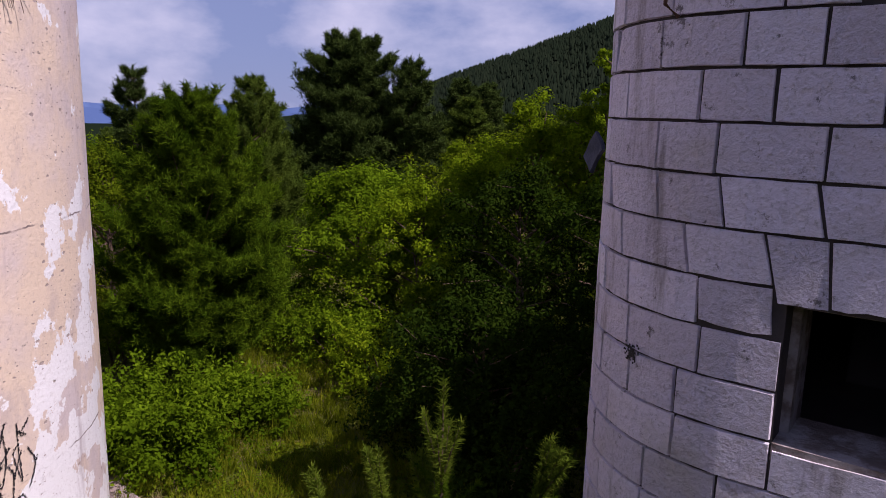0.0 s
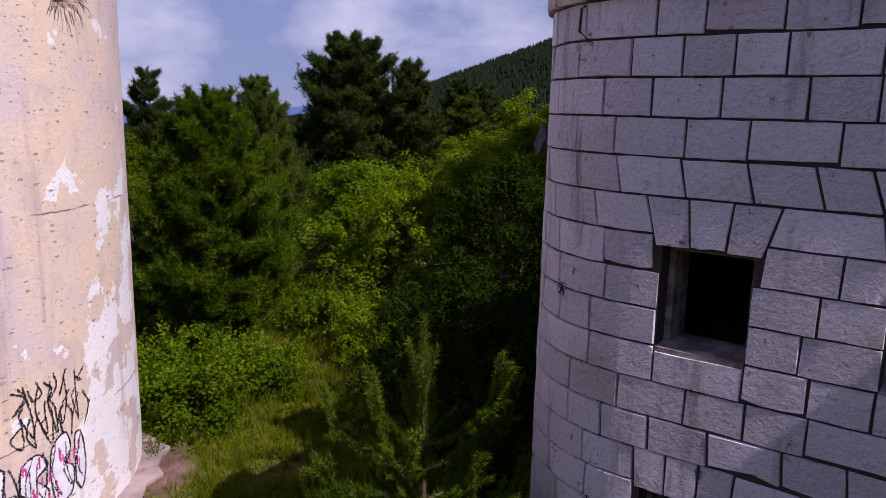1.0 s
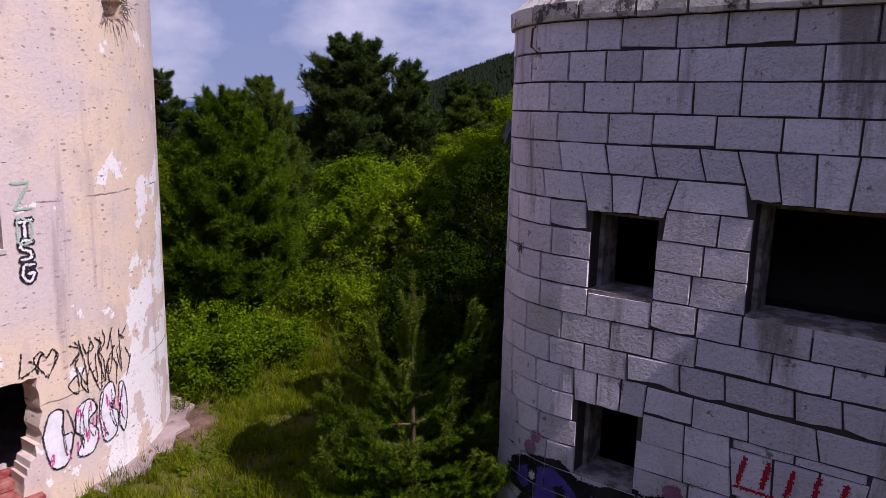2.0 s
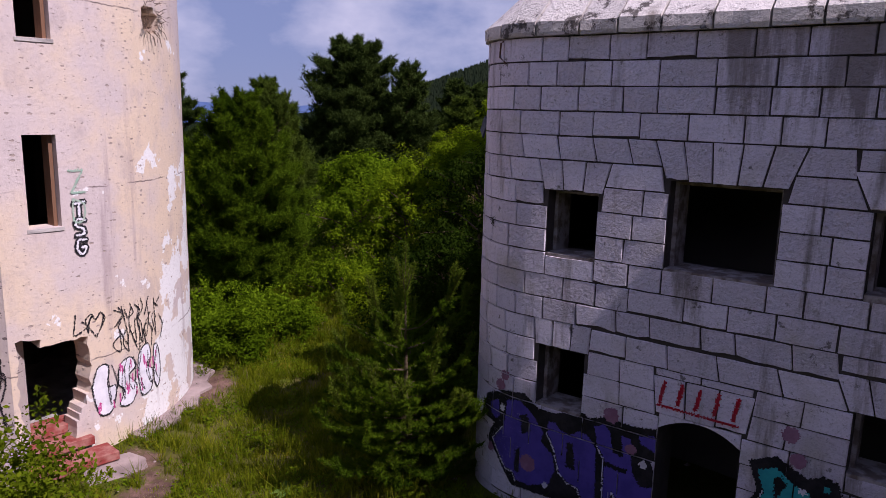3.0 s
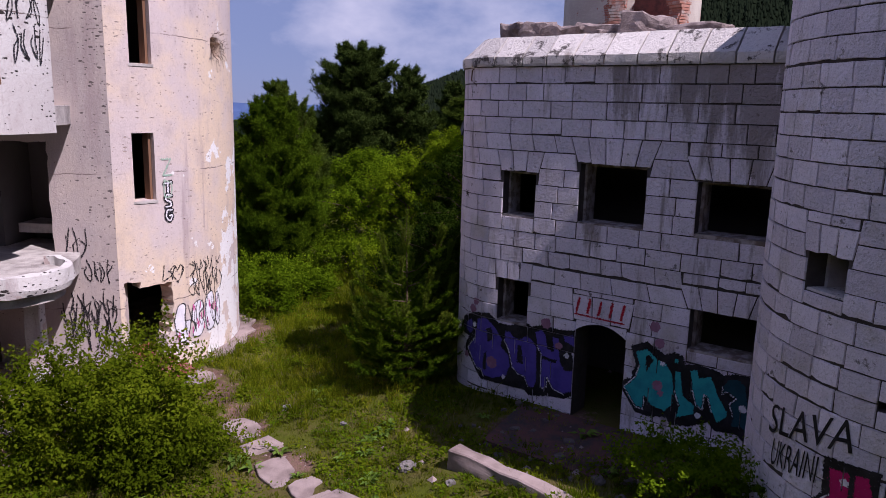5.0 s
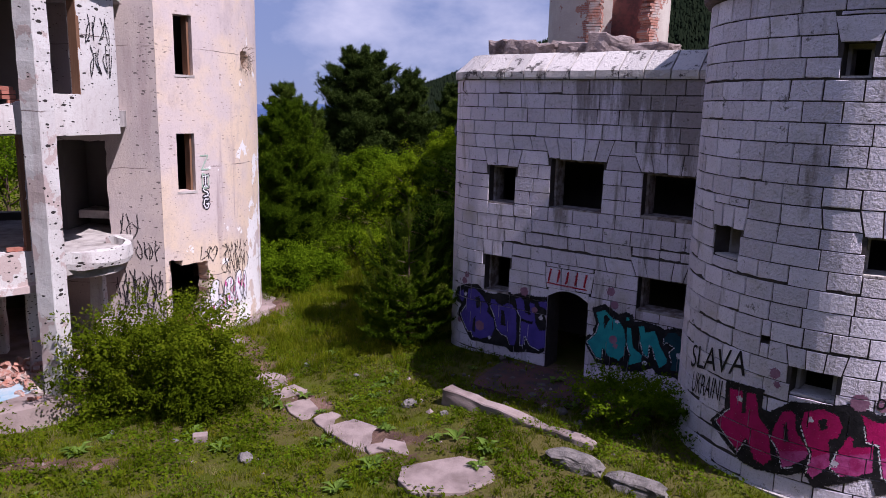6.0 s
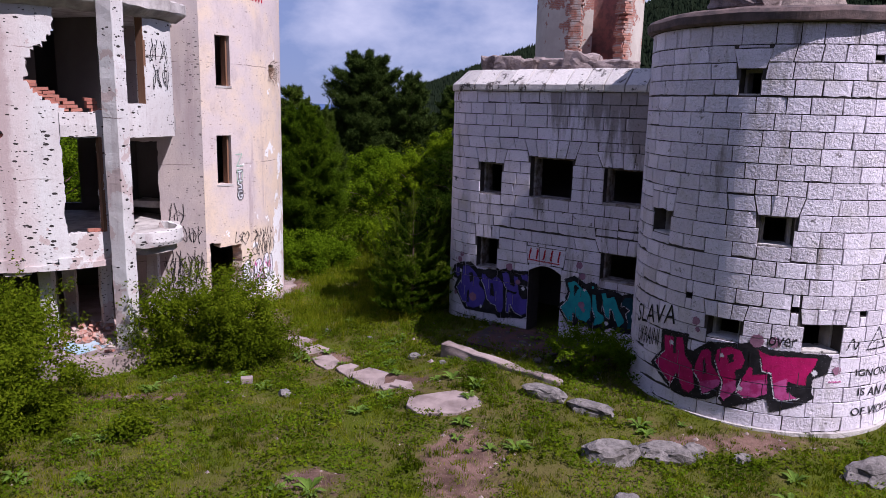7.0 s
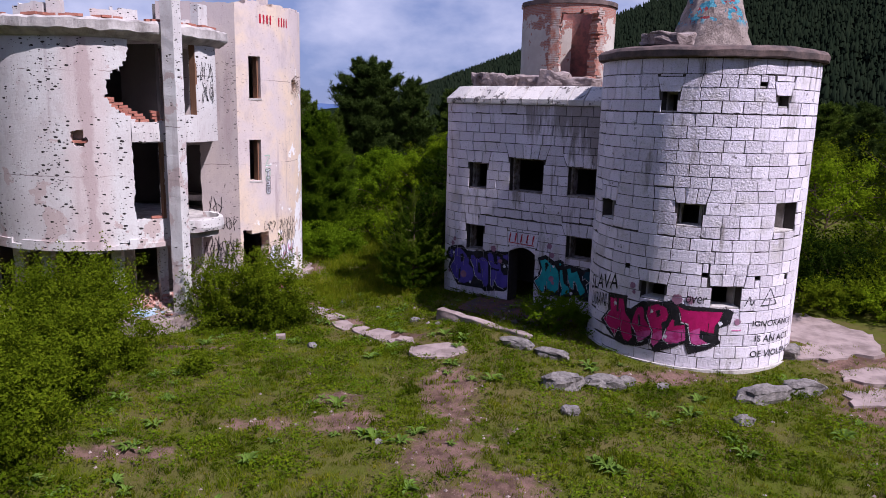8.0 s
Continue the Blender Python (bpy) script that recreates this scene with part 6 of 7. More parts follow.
bush("low shrub beside the column", gz(-6.3, 1.3), (0.7, 0.6, 0.6), 3500, 0.05, LEAF_BRIGHT, 17, lumps=14)
bush("bright green shrub by the doorway kerb", gz(4.35, -0.05), (1.15, 0.8, 0.9), 10000, 0.05, LEAF_BRIGHT, 18, lumps=18)
for i, (x, y, sx, sz, n, m) in enumerate(((-7.9, -2.3, 1.7, 2.4, 30000, LEAF_MID), (-7.4, -4.4, 1.6, 1.85, 28000, LEAF_MID), (-7.7, -6.6, 1.7, 1.6, 26000, LEAF_MID), (-7.0, -8.4, 1.5, 1.15, 20000, LEAF_MID), (-7.2, -10.4, 1.3, 0.8, 10000, LEAF_BRIGHT), (-9.2, -5.0, 1.9, 2.2, 24000, LEAF_MID), (-9.6, -0.6, 1.5, 1.9, 15000, LEAF_MID), (-4.7, -3.3, 0.45, 0.4, 1500, LEAF_MID), (-6.5, -3.0, 0.6, 0.6, 4000, LEAF_MID))):
    bush("large leafy shrub in the clearing", gz(x, y), (sx, sx * 0.9, sz), int(n * 1.3), 0.06, m, 30 + i, lumps=28, group="clearing shrubs", clump=(0.15, 0.40))

# broadleaved trees behind the clearing
for i, (x, y, h, sp, n, m, leaf) in enumerate((
        (-2.2, 19.0, 4.6, 1.7, 13000, LEAF_BRIGHT, 0.10), (-0.6, 17.2, 4.2, 1.6, 12000, LEAF_YELLOW, 0.085), (0.9, 19.0, 5.2, 1.6, 14000, LEAF_YELLOW, 0.085), (2.3, 18.9, 6.2, 1.6, 16000, LEAF_YELLOW, 0.085), (3.4, 18.4, 6.1, 1.2, 12000, LEAF_YELLOW, 0.085), (4.1, 18.2, 7.6, 0.9, 9000, LEAF_YELLOW, 0.085),
        (1.6, 14.0, 4.4, 1.8, 13000, LEAF_SHADED, 0.075), (3.2, 12.6, 4.6, 1.5, 11000, LEAF_SHADED, 0.075), (0.6, 11.0, 2.6, 1.3, 9000, LEAF_SHADED, 0.07), (-8.6, 18.5, 5.2, 1.8, 11000, LEAF_MID, 0.085), (-10.5, 21.5, 5.6, 2.2, 11000, LEAF_BRIGHT, 0.09),
        (-3.6, 22.5, 4.6, 1.9, 9000, LEAF_BRIGHT, 0.10), (0.8, 22.5, 5.4, 2.0, 9000, LEAF_MID, 0.10))):
    broadleaf("leafy young tree at the clearing's edge", gz(x, y), h, sp, int(n * 2.0), leaf * 0.95, m, 60 + i, 0.06, group="clearing trees")
for i, (x, y, sx, sz, m) in enumerate(((-1.2, 14.6, 1.3, 1.4, LEAF_YELLOW), (-2.4, 16.4, 1.2, 1.5, LEAF_BRIGHT), (0.55, 7.6, 0.8, 1.7, LEAF_SHADED), (0.9, 9.4, 1.1, 2.2, LEAF_SHADED), (-0.2, 11.4, 1.2, 1.5, LEAF_SHADED), (1.6, 11.5, 1.4, 2.4, LEAF_SHADED), (0.3, 13.0, 1.5, 1.8, LEAF_SHADED), (-3.2, 18.0, 1.6, 1.5, LEAF_BRIGHT), (1.4, 16.6, 1.7, 1.6, LEAF_MID), (-0.6, 20.0, 1.8, 1.7, LEAF_MID), (-7.5, 16.0, 1.8, 1.8, LEAF_MID), (-9.5, 19.0, 1.8, 2.0, LEAF_MID), (-5.4, 18.2, 1.8, 1.5, LEAF_MID))):
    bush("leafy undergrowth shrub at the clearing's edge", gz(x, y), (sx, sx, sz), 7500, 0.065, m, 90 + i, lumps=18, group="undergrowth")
for i, (x, y, h, sp) in enumerate(((-14.4, 12.6, 5.2, 2.2), (-16.6, 14.5, 5.6, 2.4), (-12.6, 15.5, 5.0, 2.0), (-18.0, 10.5, 5.0, 2.4))):
    broadleaf("bright leafy tree behind the round house", gz(x, y), h, sp, 12000, 0.11, (LEAF_BRIGHT, LEAF_YELLOW)[i % 2], 110 + i, 0.05, group="trees behind the round house")
# right of the tower
for i, (x, y, h, sp, m) in enumerate(((15.5, 7.5, 4.4, 2.6, LEAF_YELLOW), (18.5, 5.0, 4.0, 2.6, LEAF_YELLOW), (13.5, 9.5, 4.2, 2.0, LEAF_BRIGHT), (20.5, 9.5, 5.5, 2.8, LEAF_MID), (17.0, 11.5, 5.0, 2.6, LEAF_MID))):
    broadleaf("leafy tree beyond the tower", gz(x, y), h, sp, 11000, 0.10, m, 120 + i, 0.04, group="tower side trees")
for i, (x, y, sx, sz) in enumerate(((13.8, 5.2, 1.5, 1.3), (15.8, 3.6, 1.6, 1.2), (17.8, 2.6, 1.5, 1.2), (16.5, 1.2, 1.6, 1.0), (14.6, 6.8, 1.8, 1.8), (19.5, 1.0, 1.8, 1.5), (12.6, 7.6, 1.4, 1.6), (13.4, 2.6, 1.2, 1.0), (15.0, 1.6, 1.3, 1.0), (14.6, 4.6, 1.7, 2.2), (16.8, 4.4, 1.9, 2.4), (18.8, 4.8, 2.0, 2.4))):
    bush("low shrub beyond the tower", gz(x, y), (sx, sx, sz), 8000, 0.08, (LEAF_SHADED, LEAF_MID, LEAF_YELLOW)[i % 3], 140 + i, lumps=18, group="tower side shrubs")

# tall pines at the wood's edge
conifer("tall broad dark pine at the wood's edge", gz(-6.4, 50.0), 11.9, 4.3, NEEDLE_DARK, 41, 26000, 10, 0.34, 0.05, 0.06, 0.36, 0.45, gap=0.1)
tall = conifer("dark pine at the wood's edge", gz(-2.4, 48.0), 10.5, 2.9, NEEDLE_DARK, 42, 7500, 8, 0.34, 0.06, 0.04, 0.5, 0.5, gap=0.1, group="wood edge pines")
olive = conifer("olive pine at the wood's edge", gz(-12.2, 47.5), 9.2, 3.0, NEEDLE_OLIVE, 43, 7500, 8, 0.34, 0.06, 0.04, 0.5, 0.5, gap=0.1, group="wood edge pines")
rg = random.Random(77)
for i in range(54):
    x = rg.uniform(-34, 44)
    y = rg.uniform(42, 74) - max(0, x - 14) * 0.55 - max(0, -x - 12) * 0.5
    if abs(x + 6.4) < 4 and y < 54:
        continue
    z = ground_z(x, y)
    sc = rg.uniform(0.62, 0.95) * (1.0 if x > -5 else 0.62)
    ob = copy_thing(tall if rg.random() < 0.7 else olive, pose(x, y, z, 0, 0, rg.uniform(0, 360)))
    ob.scale = (sc * 1.1, sc * 1.1, sc)
# unseen pines added behind and beside, closing the clearing off from low sky light
for i in range(60):
    a = radians(150 + 240 * (i + rg.random()) / 60)
    d_ = rg.uniform(25, 34)
    x, y = d_ * math.cos(a) + 1.0, d_ * math.sin(a) - 6
    if y > 12:
        continue
    ob = copy_thing(tall if rg.random() < 0.7 else olive, pose(x, y, ground_z(x, y), 0, 0, rg.uniform(0, 360)))
    sc = rg.uniform(1.2, 1.7)
    ob.scale = (sc * 1.1, sc * 1.1, sc)
for i, (x, y, h, sp) in enumerate(((3.5, 34, 6.0, 3.0), (8, 36, 7.0, 3.2), (-3.5, 33, 5.0, 2.8), (-13, 34, 5.2, 3.0), (13, 33, 7.5, 3.2), (-17, 30, 5.0, 3.0), (19, 30, 7.5, 3.4), (-7.8, 33, 4.6, 2.6))):
    broadleaf("leafy tree before the pine wood", gz(x, y), h, sp, 9000, 0.17, (LEAF_MID, LEAF_SHADED, LEAF_BRIGHT)[i % 3], 160 + i, 0.05, group="wood edge trees")

# forest on the hill: many small conifers
r = np.random.RandomState(5)
N = 38000
dist = 120 + 520 * r.uniform(0, 1, N) ** 0.8
bear = np.radians(r.uniform(-7, 48, N))
hv, hf = [], []
for d_, b_ in zip(dist, bear):
    x, y = d_ * math.sin(b_), d_ * math.cos(b_)
    z = ground_z(x, y) - 0.5
    h = r.uniform(3.2, 6.8)
    w = h * r.uniform(0.15, 0.25)
    for tier in range(3):
        zt, zb = z + h * (0.46 + 0.27 * tier), z + h * (0.10 + 0.27 * tier)
        wt = w * (1 - 0.28 * tier)
        n0 = len(hv)
        hv.append((x, y, zt))
        a0 = r.uniform(0, 6.3)
        for q in range(5):
            a = a0 + q * math.tau / 5
            rr_ = wt * r.uniform(0.65, 1.2)
            hv.append((x + rr_ * math.cos(a), y + rr_ * math.sin(a), zb + r.uniform(-0.05, 0.06) * h))
        hf += [(n0, n0 + 1 + q, n0 + 1 + (q + 1) % 5) for q in range(5)]
# cloud shade over the hill is put into this very dark colour
hill_leaf = Mat("cloud_shaded_conifers", 1.0)
hill_leaf.b.inputs["Specular IOR Level"].default_value = 0.0
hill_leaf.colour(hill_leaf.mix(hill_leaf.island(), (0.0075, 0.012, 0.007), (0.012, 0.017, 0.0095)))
tagged(piece("hill_forest", hv, np.array(hf), hill_leaf.m), "conifer forest covering the hillside, cloud shade in its dark colour", "forest", kind="stuff")

# distant ridges; haze is put in as a blue colour and glow
dv, df = [], []
for row, (dist_, top, seed) in enumerate(((2300, 0.0, 1), (1700, -14.0, 5))):
    n0 = len(dv)
    for i in range(121):
        b_ = radians(-60 + i)
        h = top + 26 * noise.noise(Vector((i * 0.09, seed, 0))) + 9 * noise.noise(Vector((i * 0.31, seed, 2)))
        dv += [(dist_ * math.sin(b_), dist_ * math.cos(b_), -160), (dist_ * math.sin(b_), dist_ * math.cos(b_), h)]
    df += [(n0 + 2 * i, n0 + 2 * i + 2, n0 + 2 * i + 3, n0 + 2 * i + 1) for i in range(120)]
k = Mat("haze_blue_hills", 1.0)
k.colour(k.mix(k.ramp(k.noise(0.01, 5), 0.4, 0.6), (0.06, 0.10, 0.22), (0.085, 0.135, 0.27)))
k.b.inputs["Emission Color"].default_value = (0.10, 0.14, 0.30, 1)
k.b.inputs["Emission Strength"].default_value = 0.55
tagged(piece("backdrop", dv, df, k.m), "distant ridges on the horizon, haze put in as blue glow", "hills", kind="structure")

# ---- loose stones, slabs, kerb ----
def rock(label, x, y, sx, sy, sz, turn, seed, mat=None, name="boulder", group="boulders"):
    bm = bmesh.new()
    bmesh.ops.create_icosphere(bm, subdivisions=3, radius=1)
    for vtx in bm.verts:
        q = vtx.co.normalized()
        vtx.co = Vector((math.copysign(abs(q.x) ** 0.7, q.x), math.copysign(abs(q.y) ** 0.7, q.y), math.copysign(abs(q.z) ** 0.75, q.z)))
        vtx.co += noise.noise_vector(vtx.co * 1.4 + Vector((seed * 5.0, 0, 0))) * 0.34 + noise.noise_vector(vtx.co * 4 + Vector((0, seed, 0))) * 0.16
        vtx.co = Vector((vtx.co.x * sx / 2, vtx.co.y * sy / 2, vtx.co.z * sz / 2))
    ob = part(name, bm, mat or ROCK, None)
    ob.matrix_world = pose(x, y, ground_z(x, y) + sz * 0.2, 0, 0, turn)
    return tagged(ob, label, "stone" if name != "boulder" else "boulder", group)


for i, (x, y, sx, sy, sz, t) in enumerate(((3.15, -1.6, 0.95, 0.42, 0.30, -38), (3.95, -2.22, 1.0, 0.38, 0.28, -35), (3.95, -4.0, 0.95, 0.6, 0.42, 12), (4.95, -3.85, 0.95, 0.5, 0.36, -8), (5.5, -3.75, 0.4, 0.35, 0.28, 20),
                                           (8.5, -4.35, 1.3, 0.6, 0.45, 18), (9.6, -3.9, 0.9, 0.5, 0.4, 5), (10.3, 0.2, 0.7, 0.6, 0.5, 30), (10.1, -1.9, 0.7, 0.5, 0.4, 60))):
    rock("rough pale grey limestone boulder in the grass", x, y, sx, sy, sz, t, i + 1)
rg = random.Random(31)
for i, (x, y, s_) in enumerate(((3.9, -5.5, 0.38), (7.5, -5.7, 0.4), (0.0, -6.9, 0.17), (-2.4, -0.9, 0.3), (6.3, -3.9, 0.3), (-2.3, 4.2, 0.2), (0.3, 1.2, 0.28), (-1.0, 3.2, 0.14), (1.0, 0.5, 0.16), (-3.9, -0.1, 0.12), (-5.2, 0.2, 0.14), (2.0, 4.6, 0.3), (-0.6, 8.2, 0.35))):
    rock("small pale stone lying in the grass", x, y, s_, s_ * 0.8, s_ * 0.6, rg.uniform(0, 180), i + 40, None, "stone", "small stones")
rubble_mat = Mat("dark_rubble", 0.95)
rubble_mat.colour(rubble_mat.mix(rubble_mat.noise(6, 7), (0.06, 0.05, 0.047), (0.17, 0.145, 0.135)))
for i in range(46):
    q = main_plan(rg.uniform(0.2, 5.0), rg.uniform(0.15, 2.3))
    s_ = rg.uniform(0.07, 0.2)
    rock("broken stone fragment before the stone wall", q[0], q[1], s_, s_ * rg.uniform(0.6, 1), s_ * 0.6, rg.uniform(0, 180), i + 80, rubble_mat.m, "stone", "wall foot rubble")
cv, cf = [], []
for i in range(1900):
    x, y = rg.uniform(-7, 12), rg.uniform(-12, 6)
    if soil(x, y) < 0.25 and rg.random() < 0.78:
        continue
    s_ = rg.choice((0.015, 0.02, 0.03, 0.045)) * (1.9 if y > 0.6 and x > 0 or math.hypot(x - WC[0], y - WC[1]) < 4.2 and rg.random() < 0.5 else 1)
    z = ground_z(x, y)
    n0 = len(cv)
    cv += [(x + s_ * rg.uniform(0.7, 1.2) * a, y + s_ * rg.uniform(0.7, 1.2) * b, z + s_ * c * rg.uniform(0.5, 1)) for a, b, c in ((1, 0, 0), (0, 1, 0), (-1, 0, 0), (0, -1, 0), (0, 0, 1))]
    cf += [(n0, n0 + 1, n0 + 4), (n0 + 1, n0 + 2, n0 + 4), (n0 + 2, n0 + 3, n0 + 4), (n0 + 3, n0, n0 + 4)]
tagged(piece("pebbles", cv, cf, SLAB), "scattered pebbles and grit on bare soil", "pebbles", kind="stuff")

pale = part("paving_block", box_bm(0.26, 0.18, 0.14, (0, 0, 0.07), 0, 0.012, 1, 0.01, 2), SLAB, None)
pale.matrix_world = pose(*gz(-3.45, -0.1), 0, 0, 15)
tagged(pale, "pale concrete paving block lying in grass", "block")


def flagstone(x, y, w, l, turn, seed):
    r_ = random.Random(seed)
    w, l = w * 0.58, l * 0.58
    ring = [(-w, -l), (w * 0.1, -l * 1.1), (w, -l * 0.8), (w * 1.05, l * 0.2), (w * 0.8, l), (-w * 0.2, l * 0.95), (-w * 0.95, l * 0.7), (-w * 1.1, -l * 0.1)]
    pts = [(x_ * r_.uniform(0.78, 1.12), y_ * r_.uniform(0.78, 1.12)) for x_, y_ in ring]
    bm = prism(pts, -0.1, 0.022)
    bmesh.ops.bevel(bm, geom=bm.edges[:], offset=0.012, segments=1, affect="EDGES")
    ob = part("path_slab", bm, SLAB, None)
    ob.matrix_world = pose(*gz(x, y), r_.uniform(-2, 2), r_.uniform(-2, 2), turn)
    tagged(ob, "broken pinkish concrete path slab sunk in grass", "slab", "path slabs")


SLABS = ((-4.75, 5.75, 0.8, 0.7, 40), (-2.95, 3.3, 0.55, 0.95, 38), (-2.35, 2.4, 0.62, 0.75, 34), (-1.76, 1.62, 0.72, 0.9, 30), (-1.27, 0.92, 0.5, 0.62, 36), (-0.98, 0.5, 0.5, 0.42, 30),
                                     (-0.45, -0.05, 0.72, 1.2, 44), (0.22, -0.72, 0.4, 0.7, 62), (-0.05, -0.62, 0.6, 0.3, 20), (1.12, -1.8, 1.3, 0.95, 12))
for i, (x, y, w, l, t) in enumerate(SLABS):
    flagstone(x, y, w, l, t, i)


def broken_paving(corners, seed):
    """A worn concrete sheet with a ragged, crumbling rim, level with the ground."""
    r_ = random.Random(seed)
    pts = []
    for (xa, ya), (xb, yb) in zip(corners, corners[1:] + corners[:1]):
        n = max(2, int(math.hypot(xb - xa, yb - ya) / 0.22))
        pts += [(xa + (xb - xa) * i / n + r_.uniform(-.09, .09), ya + (yb - ya) * i / n + r_.uniform(-.09, .09)) for i in range(n)]
    cx, cy = sum(q[0] for q in pts) / len(pts), sum(q[1] for q in pts) / len(pts)
    ob = part("paving_slab", prism([(x - cx, y - cy) for x, y in pts], -0.15, 0.03 + 0.01 * (seed % 3)), SLAB, None)
    ob.matrix_world = pose(*gz(cx, cy))
    tagged(ob, "cracked pale concrete paving beside the tower", "paving", "broken paving")


for i, corners in enumerate(([(10.75, 0.15), (12.0, 0.25), (13.35, 0.1), (13.5, 1.7), (12.5, 2.3), (11.2, 1.9)], [(9.95, -2.2), (11.0, -2.2), (11.95, -1.8), (12.5, -1.85), (12.95, -1.2), (13.3, 0.02), (12.0, 0.17), (10.8, 0.05)],
                             [(11.1, -2.32), (12.35, -2.45), (12.7, -3.2), (11.9, -3.6), (10.75, -3.3)], [(10.7, -3.4), (11.85, -3.72), (12.2, -4.4), (11.1, -4.7), (10.3, -4.8), (10.45, -4.0)])):
    broken_paving(corners, i)
kerb = part("kerb", box_bm(3.3, 0.26, 0.34, (0, 0, 0), 0, 0.055, 9, 0.02, 4), SLAB, None)
kerb.matrix_world = pose(2.3, 0.08, 0.30, 0, 2.2, -39.5)
tagged(kerb, "long low broken concrete kerb before the doorway", "kerb")
# red screed painted darker to deepen the shade before the door
patio = part("patio", prism([tuple(main_plan(s_, 0.05)) for s_ in (0.9, 2.2, 3.6)] + [tuple(main_plan(s_, 1.9)) for s_ in (3.3, 2.2, 1.2)], 0.05, 0.36), paint("worn_shaded_red_screed", (0.11, 0.052, 0.046), (0.055, 0.045, 0.044), 0.9), None)
tagged(patio, "cracked concrete doorstep apron", "paving", kind="structure")

# hook and loose sheet at the rounded corner
lamp = thing("wall_bracket", "rusty bent steel bracket under the capping", "bracket")
p = Vector((*main_plan(-0.62, 0.03), 6.52))
piece("rod", *tube([tuple(p), tuple(p + Vector((-0.03, -0.04, -0.02))), tuple(p + Vector((-0.04, -0.05, -0.20))), tuple(p + Vector((0.04, -0.06, -0.27)))], [0.012] * 4, 6), RUST, lamp)
sheet = part("metal_sheet", box_bm(0.03, 0.22, 0.24, (0, 0, 0), 0, 0.03, 3, 0.004, 3), paint("grey_sheet_metal", (0.03, 0.033, 0.05), (0.05, 0.053, 0.075)), None)
sheet.matrix_world = pose(*main_plan(-1.75, 0.12), 5.4, 35, 12, 10)
tagged(sheet, "bent dark grey metal sheet hanging from the wall", "sheet")
nest = thing("dry_twigs", "tangle of dry twigs in the wall hole", "twigs")
bits = []
rg = random.Random(3)
x0, y0 = left_plan(ldeg(-7.6), 0.02)
for i in range(44):
    a = rg.uniform(0, math.tau)
    p0 = Vector((x0 + rg.uniform(-.06, .06), y0 + 0.25 * math.cos(a), 7.1 + 0.26 * math.sin(a)))
    p1 = p0 + Vector((rg.uniform(0, .14), 0.14 * math.cos(a) + rg.uniform(-.1, .1), 0.1 * math.sin(a) + rg.uniform(-.22, .1)))
    bits.append(tube([tuple(p0), tuple((p0 + p1) / 2 + Vector((0.03, 0, 0.03))), tuple(p1)], [0.006, 0.005, 0.003], 4))
piece("twigs", *join(bits), BARK, nest)

# ---- grass and weeds ----
def on_slab(x, y):
    for cx, cy, w, l, t in SLABS:
        dx, dy, c, q = x - cx, y - cy, math.cos(radians(t)), math.sin(radians(t))
        if ((dx * c + dy * q) / (w * 0.56)) ** 2 + ((dy * c - dx * q) / (l * 0.56)) ** 2 < 1:
            return True
    return False


def grass(name, label, n, x0, x1, y0, y1, height, mat, seed, limit=0.45, width=0.012, patchy=0.0):
    r = np.random.RandomState(seed)
    P = []
    blades = 13
    while len(P) < n // blades:
        x, y = r.uniform(x0, x1), r.uniform(y0, y1)
        if soil(x, y) * limit > r.uniform(0.0, 1.0) or on_slab(x, y):
            continue
        if math.hypot(x - WC[0], y - WC[1]) < WR + 0.12 or math.hypot(x - LC[0], y - LC[1]) < LR + 0.05 or math.hypot(x - BC[0], y - BC[1]) < BR + 0.3:
            continue
        if (Vector((x, y)) - MT).dot(MN) < 0.05 and (Vector((x, y)) - MT).dot(MD) > -1.5 and y > -1:
            continue
        rim = min(x - x0, x1 - x, y - y0, y1 - y)
        if rim < 2.5 * r.uniform(0, 1):
            continue
        if noise.noise(Vector((x * 0.8, y * 0.8, seed))) < patchy - 0.25:
            continue
        P.append((x, y, ground_z(x, y) - 0.01))
    P = np.repeat(np.array(P), blades, axis=0)
    n = len(P)
    P[:, :2] += r.normal(size=(n, 2)) * 0.042
    tall_ = np.repeat(r.uniform(0.45, 1.55, n // blades), blades) * height * r.uniform(0.5, 1.4, n) * np.clip(1 + np.array([0.5 * noise.noise(Vector((a * 0.6, b * 0.6, 9))) + noise.noise(Vector((a * 2.3, b * 2.3, 4))) * 0.8 for a, b, c in P]), 0.25, 3)
    a = r.uniform(0, math.tau, n)
    side = np.stack([np.cos(a), np.sin(a), np.zeros(n)], 1) * (width / 2)
    bend = np.stack([r.normal(size=n) * 0.35, r.normal(size=n) * 0.35, np.ones(n)], 1) * tall_[:, None]
    v_ = np.stack([P - side, P + side, P + bend], 1).reshape(-1, 3)
    return tagged(piece(name, v_, np.arange(n * 3).reshape(-1, 3), mat), label, "grass", kind="stuff")


grass("grass", "short green grass over the clearing", 300000, -9.5, 14, -15, 6, 0.055, GRASS, 1, width=0.018, limit=0.68, patchy=-1.0)
grass("grass", "dark green grass tufts in the clearing", 32000, -9.5, 14, -15, 6, 0.12, LEAF_MID, 12, width=0.02, limit=0.8, patchy=0.3)
grass("grass", "taller meadow grass behind the buildings", 90000, -7.0, 3.5, 3, 21, 0.22, GRASS, 2, width=0.016, patchy=-1.0, limit=1.3)
grass("dry_grass", "dry straw-coloured grass tufts", 24000, -8.5, 12, -14, 18, 0.13, STRAW, 3, width=0.010, patchy=0.15, limit=0.6)


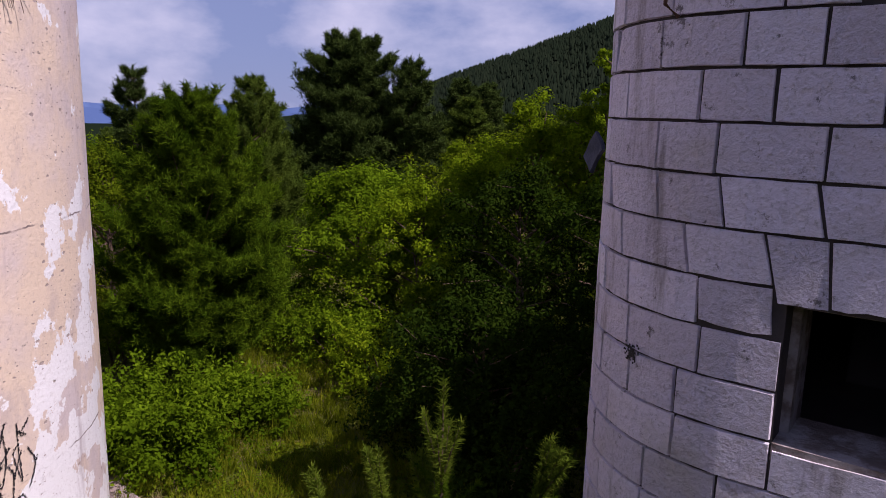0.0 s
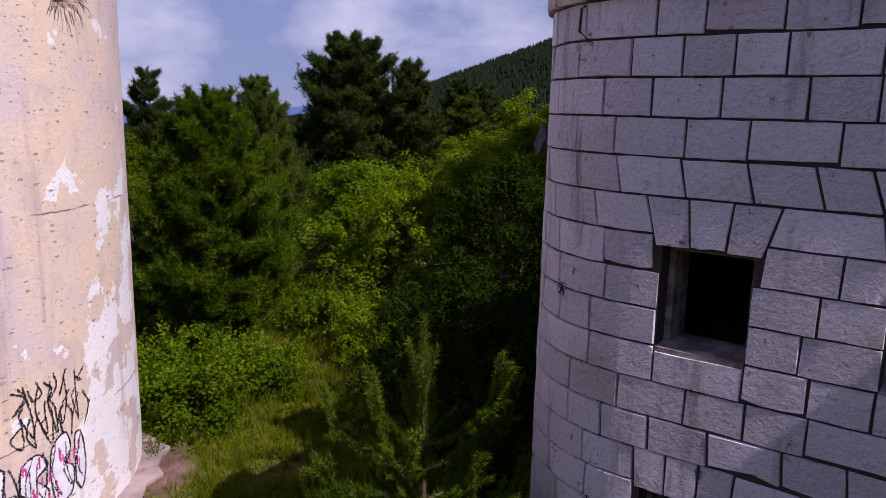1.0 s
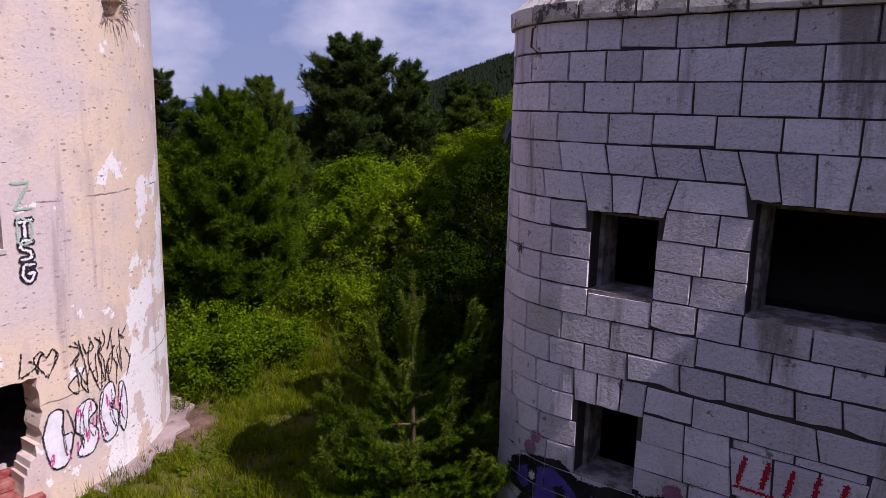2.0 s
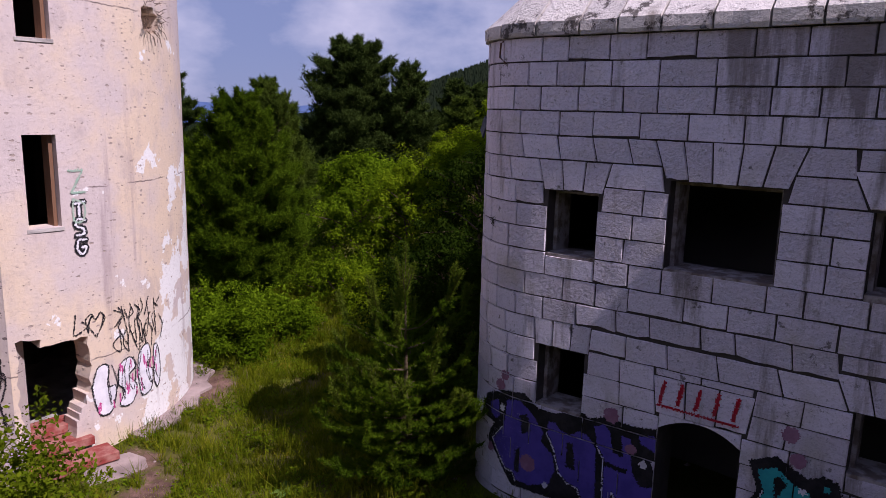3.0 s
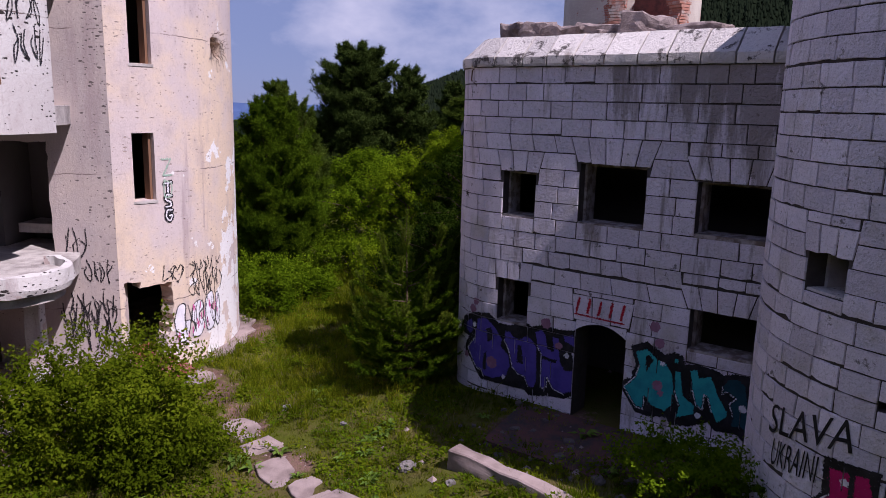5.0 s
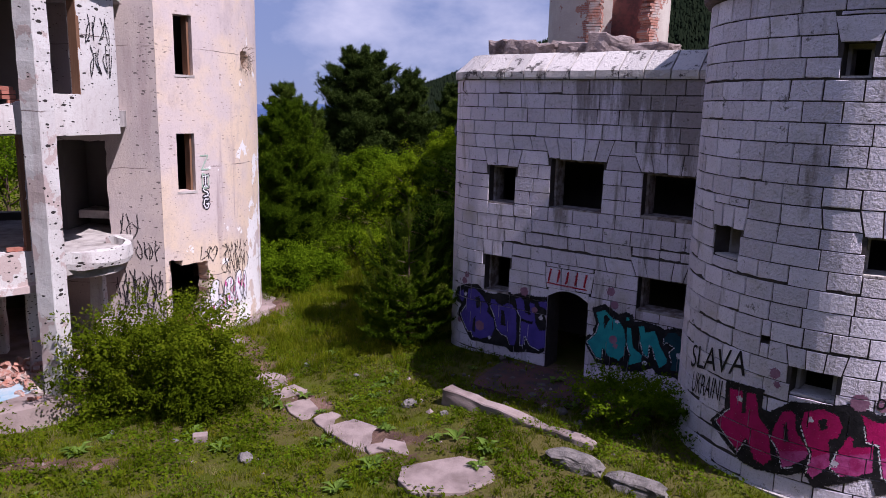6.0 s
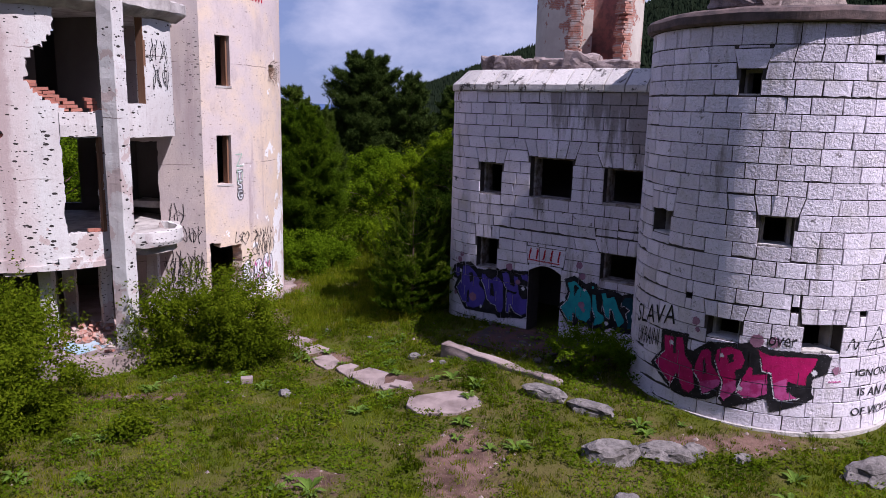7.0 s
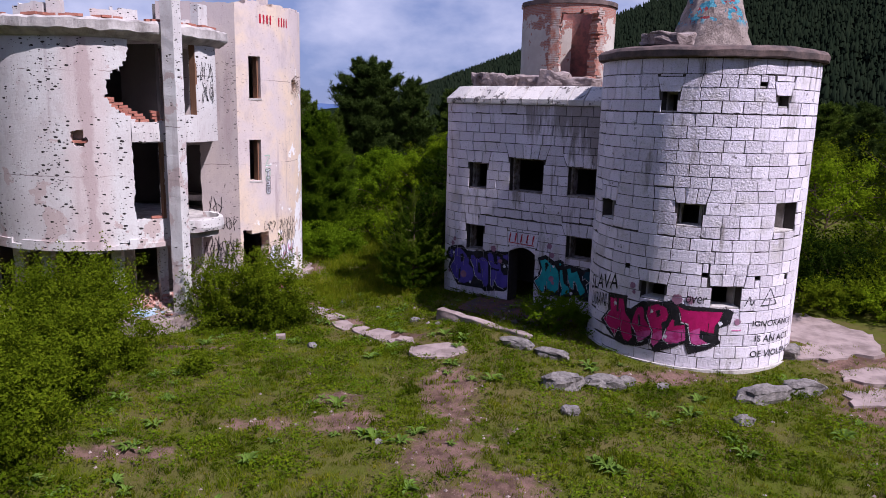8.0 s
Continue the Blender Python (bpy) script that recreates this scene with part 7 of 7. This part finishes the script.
def herbs(name, label, n, mat, seed, size, gate):
    """Low broad-leaved growth between the grass, in patches."""
    r = np.random.RandomState(seed)
    P = []
    while len(P) < n:
        x, y = r.uniform(-8.5, 12), r.uniform(-14, 12)
        if noise.noise(Vector((x * 0.9, y * 0.9, seed))) + 0.5 * noise.noise(Vector((x * 3.1, y * 3.1, seed))) < gate or soil(x, y) > r.uniform(0.1, 0.8) or on_slab(x, y):
            continue
        if math.hypot(x - WC[0], y - WC[1]) < WR + 0.15 or math.hypot(x - LC[0], y - LC[1]) < LR + 0.1 or math.hypot(x - BC[0], y - BC[1]) < BR + 0.4 or (Vector((x, y)) - MT).dot(MN) < 0.1 and y > -1 and x > 1:
            continue
        P.append((x, y, ground_z(x, y) + r.uniform(0.01, 0.13)))
    nrm = np.array([0, 0, 0.9]) + r.normal(size=(n, 3)) * 0.45
    nrm /= np.linalg.norm(nrm, axis=1, keepdims=True)
    return tagged(piece(name, *leaf_quads(np.array(P), nrm, r, size), mat), label, "herbs", kind="stuff")


herbs("clover", "low green broad-leaved herbs in the grass", 52000, LEAF_BRIGHT, 21, 0.06, 0.0)
herbs("nettles", "darker herb patches in the grass", 36000, LEAF_MID, 22, 0.075, 0.12)


def weed(x, y, size, seed, mat=WEED):
    r_ = random.Random(seed)
    vv, ff = [], []
    vv.append((0.0, 0.0, 0.0))
    for i in range(r_.randint(9, 15)):
        a = r_.uniform(0, math.tau)
        L, w = size * r_.uniform(0.6, 1.1), size * 0.16
        d, p = Vector((math.cos(a), math.sin(a), 0)), Vector((-math.sin(a), math.cos(a), 0))
        up = r_.uniform(0.3, 0.9)
        q = [Vector((0, 0, 0)), d * L * 0.5 + Vector((0, 0, L * up * 0.6)), d * L + Vector((0, 0, L * up * 0.5))]
        n0 = len(vv)
        vv += [tuple(q[1] + p * w), tuple(q[2]), tuple(q[1] - p * w), tuple(q[1] - Vector((0, 0, w * 0.4)))]
        ff += [(0, n0, n0 + 3), (n0, n0 + 1, n0 + 3), (n0 + 1, n0 + 2, n0 + 3), (n0 + 2, 0, n0 + 3)]
    return vv, ff


rosettes = [mesh_of("leaves", *weed(0, 0, 1.0, i), WEED) for i in range(4)]
rg = random.Random(9)
for i in range(270):
    x, y = rg.uniform(-6, 10), rg.uniform(-14, 5)
    if noise.noise(Vector((x * 0.7, y * 0.7, 8))) < -0.1:
        continue
    if math.hypot(x - WC[0], y - WC[1]) < WR + 0.25 or math.hypot(x - BC[0], y - BC[1]) < BR + 0.4 or (Vector((x, y)) - MT).dot(MN) < 0.2 and y > -1:
        continue
    ob = new("weed", rosettes[i % 4])
    s_ = rg.uniform(0.11, 0.34)
    ob.matrix_world = pose(x, y, ground_z(x, y), 0, 0, rg.uniform(0, 360)) @ Matrix.Diagonal((s_, s_, s_, 1))
    tagged(ob, "pale green broad-leaved weed rosette", "weed", "weeds")
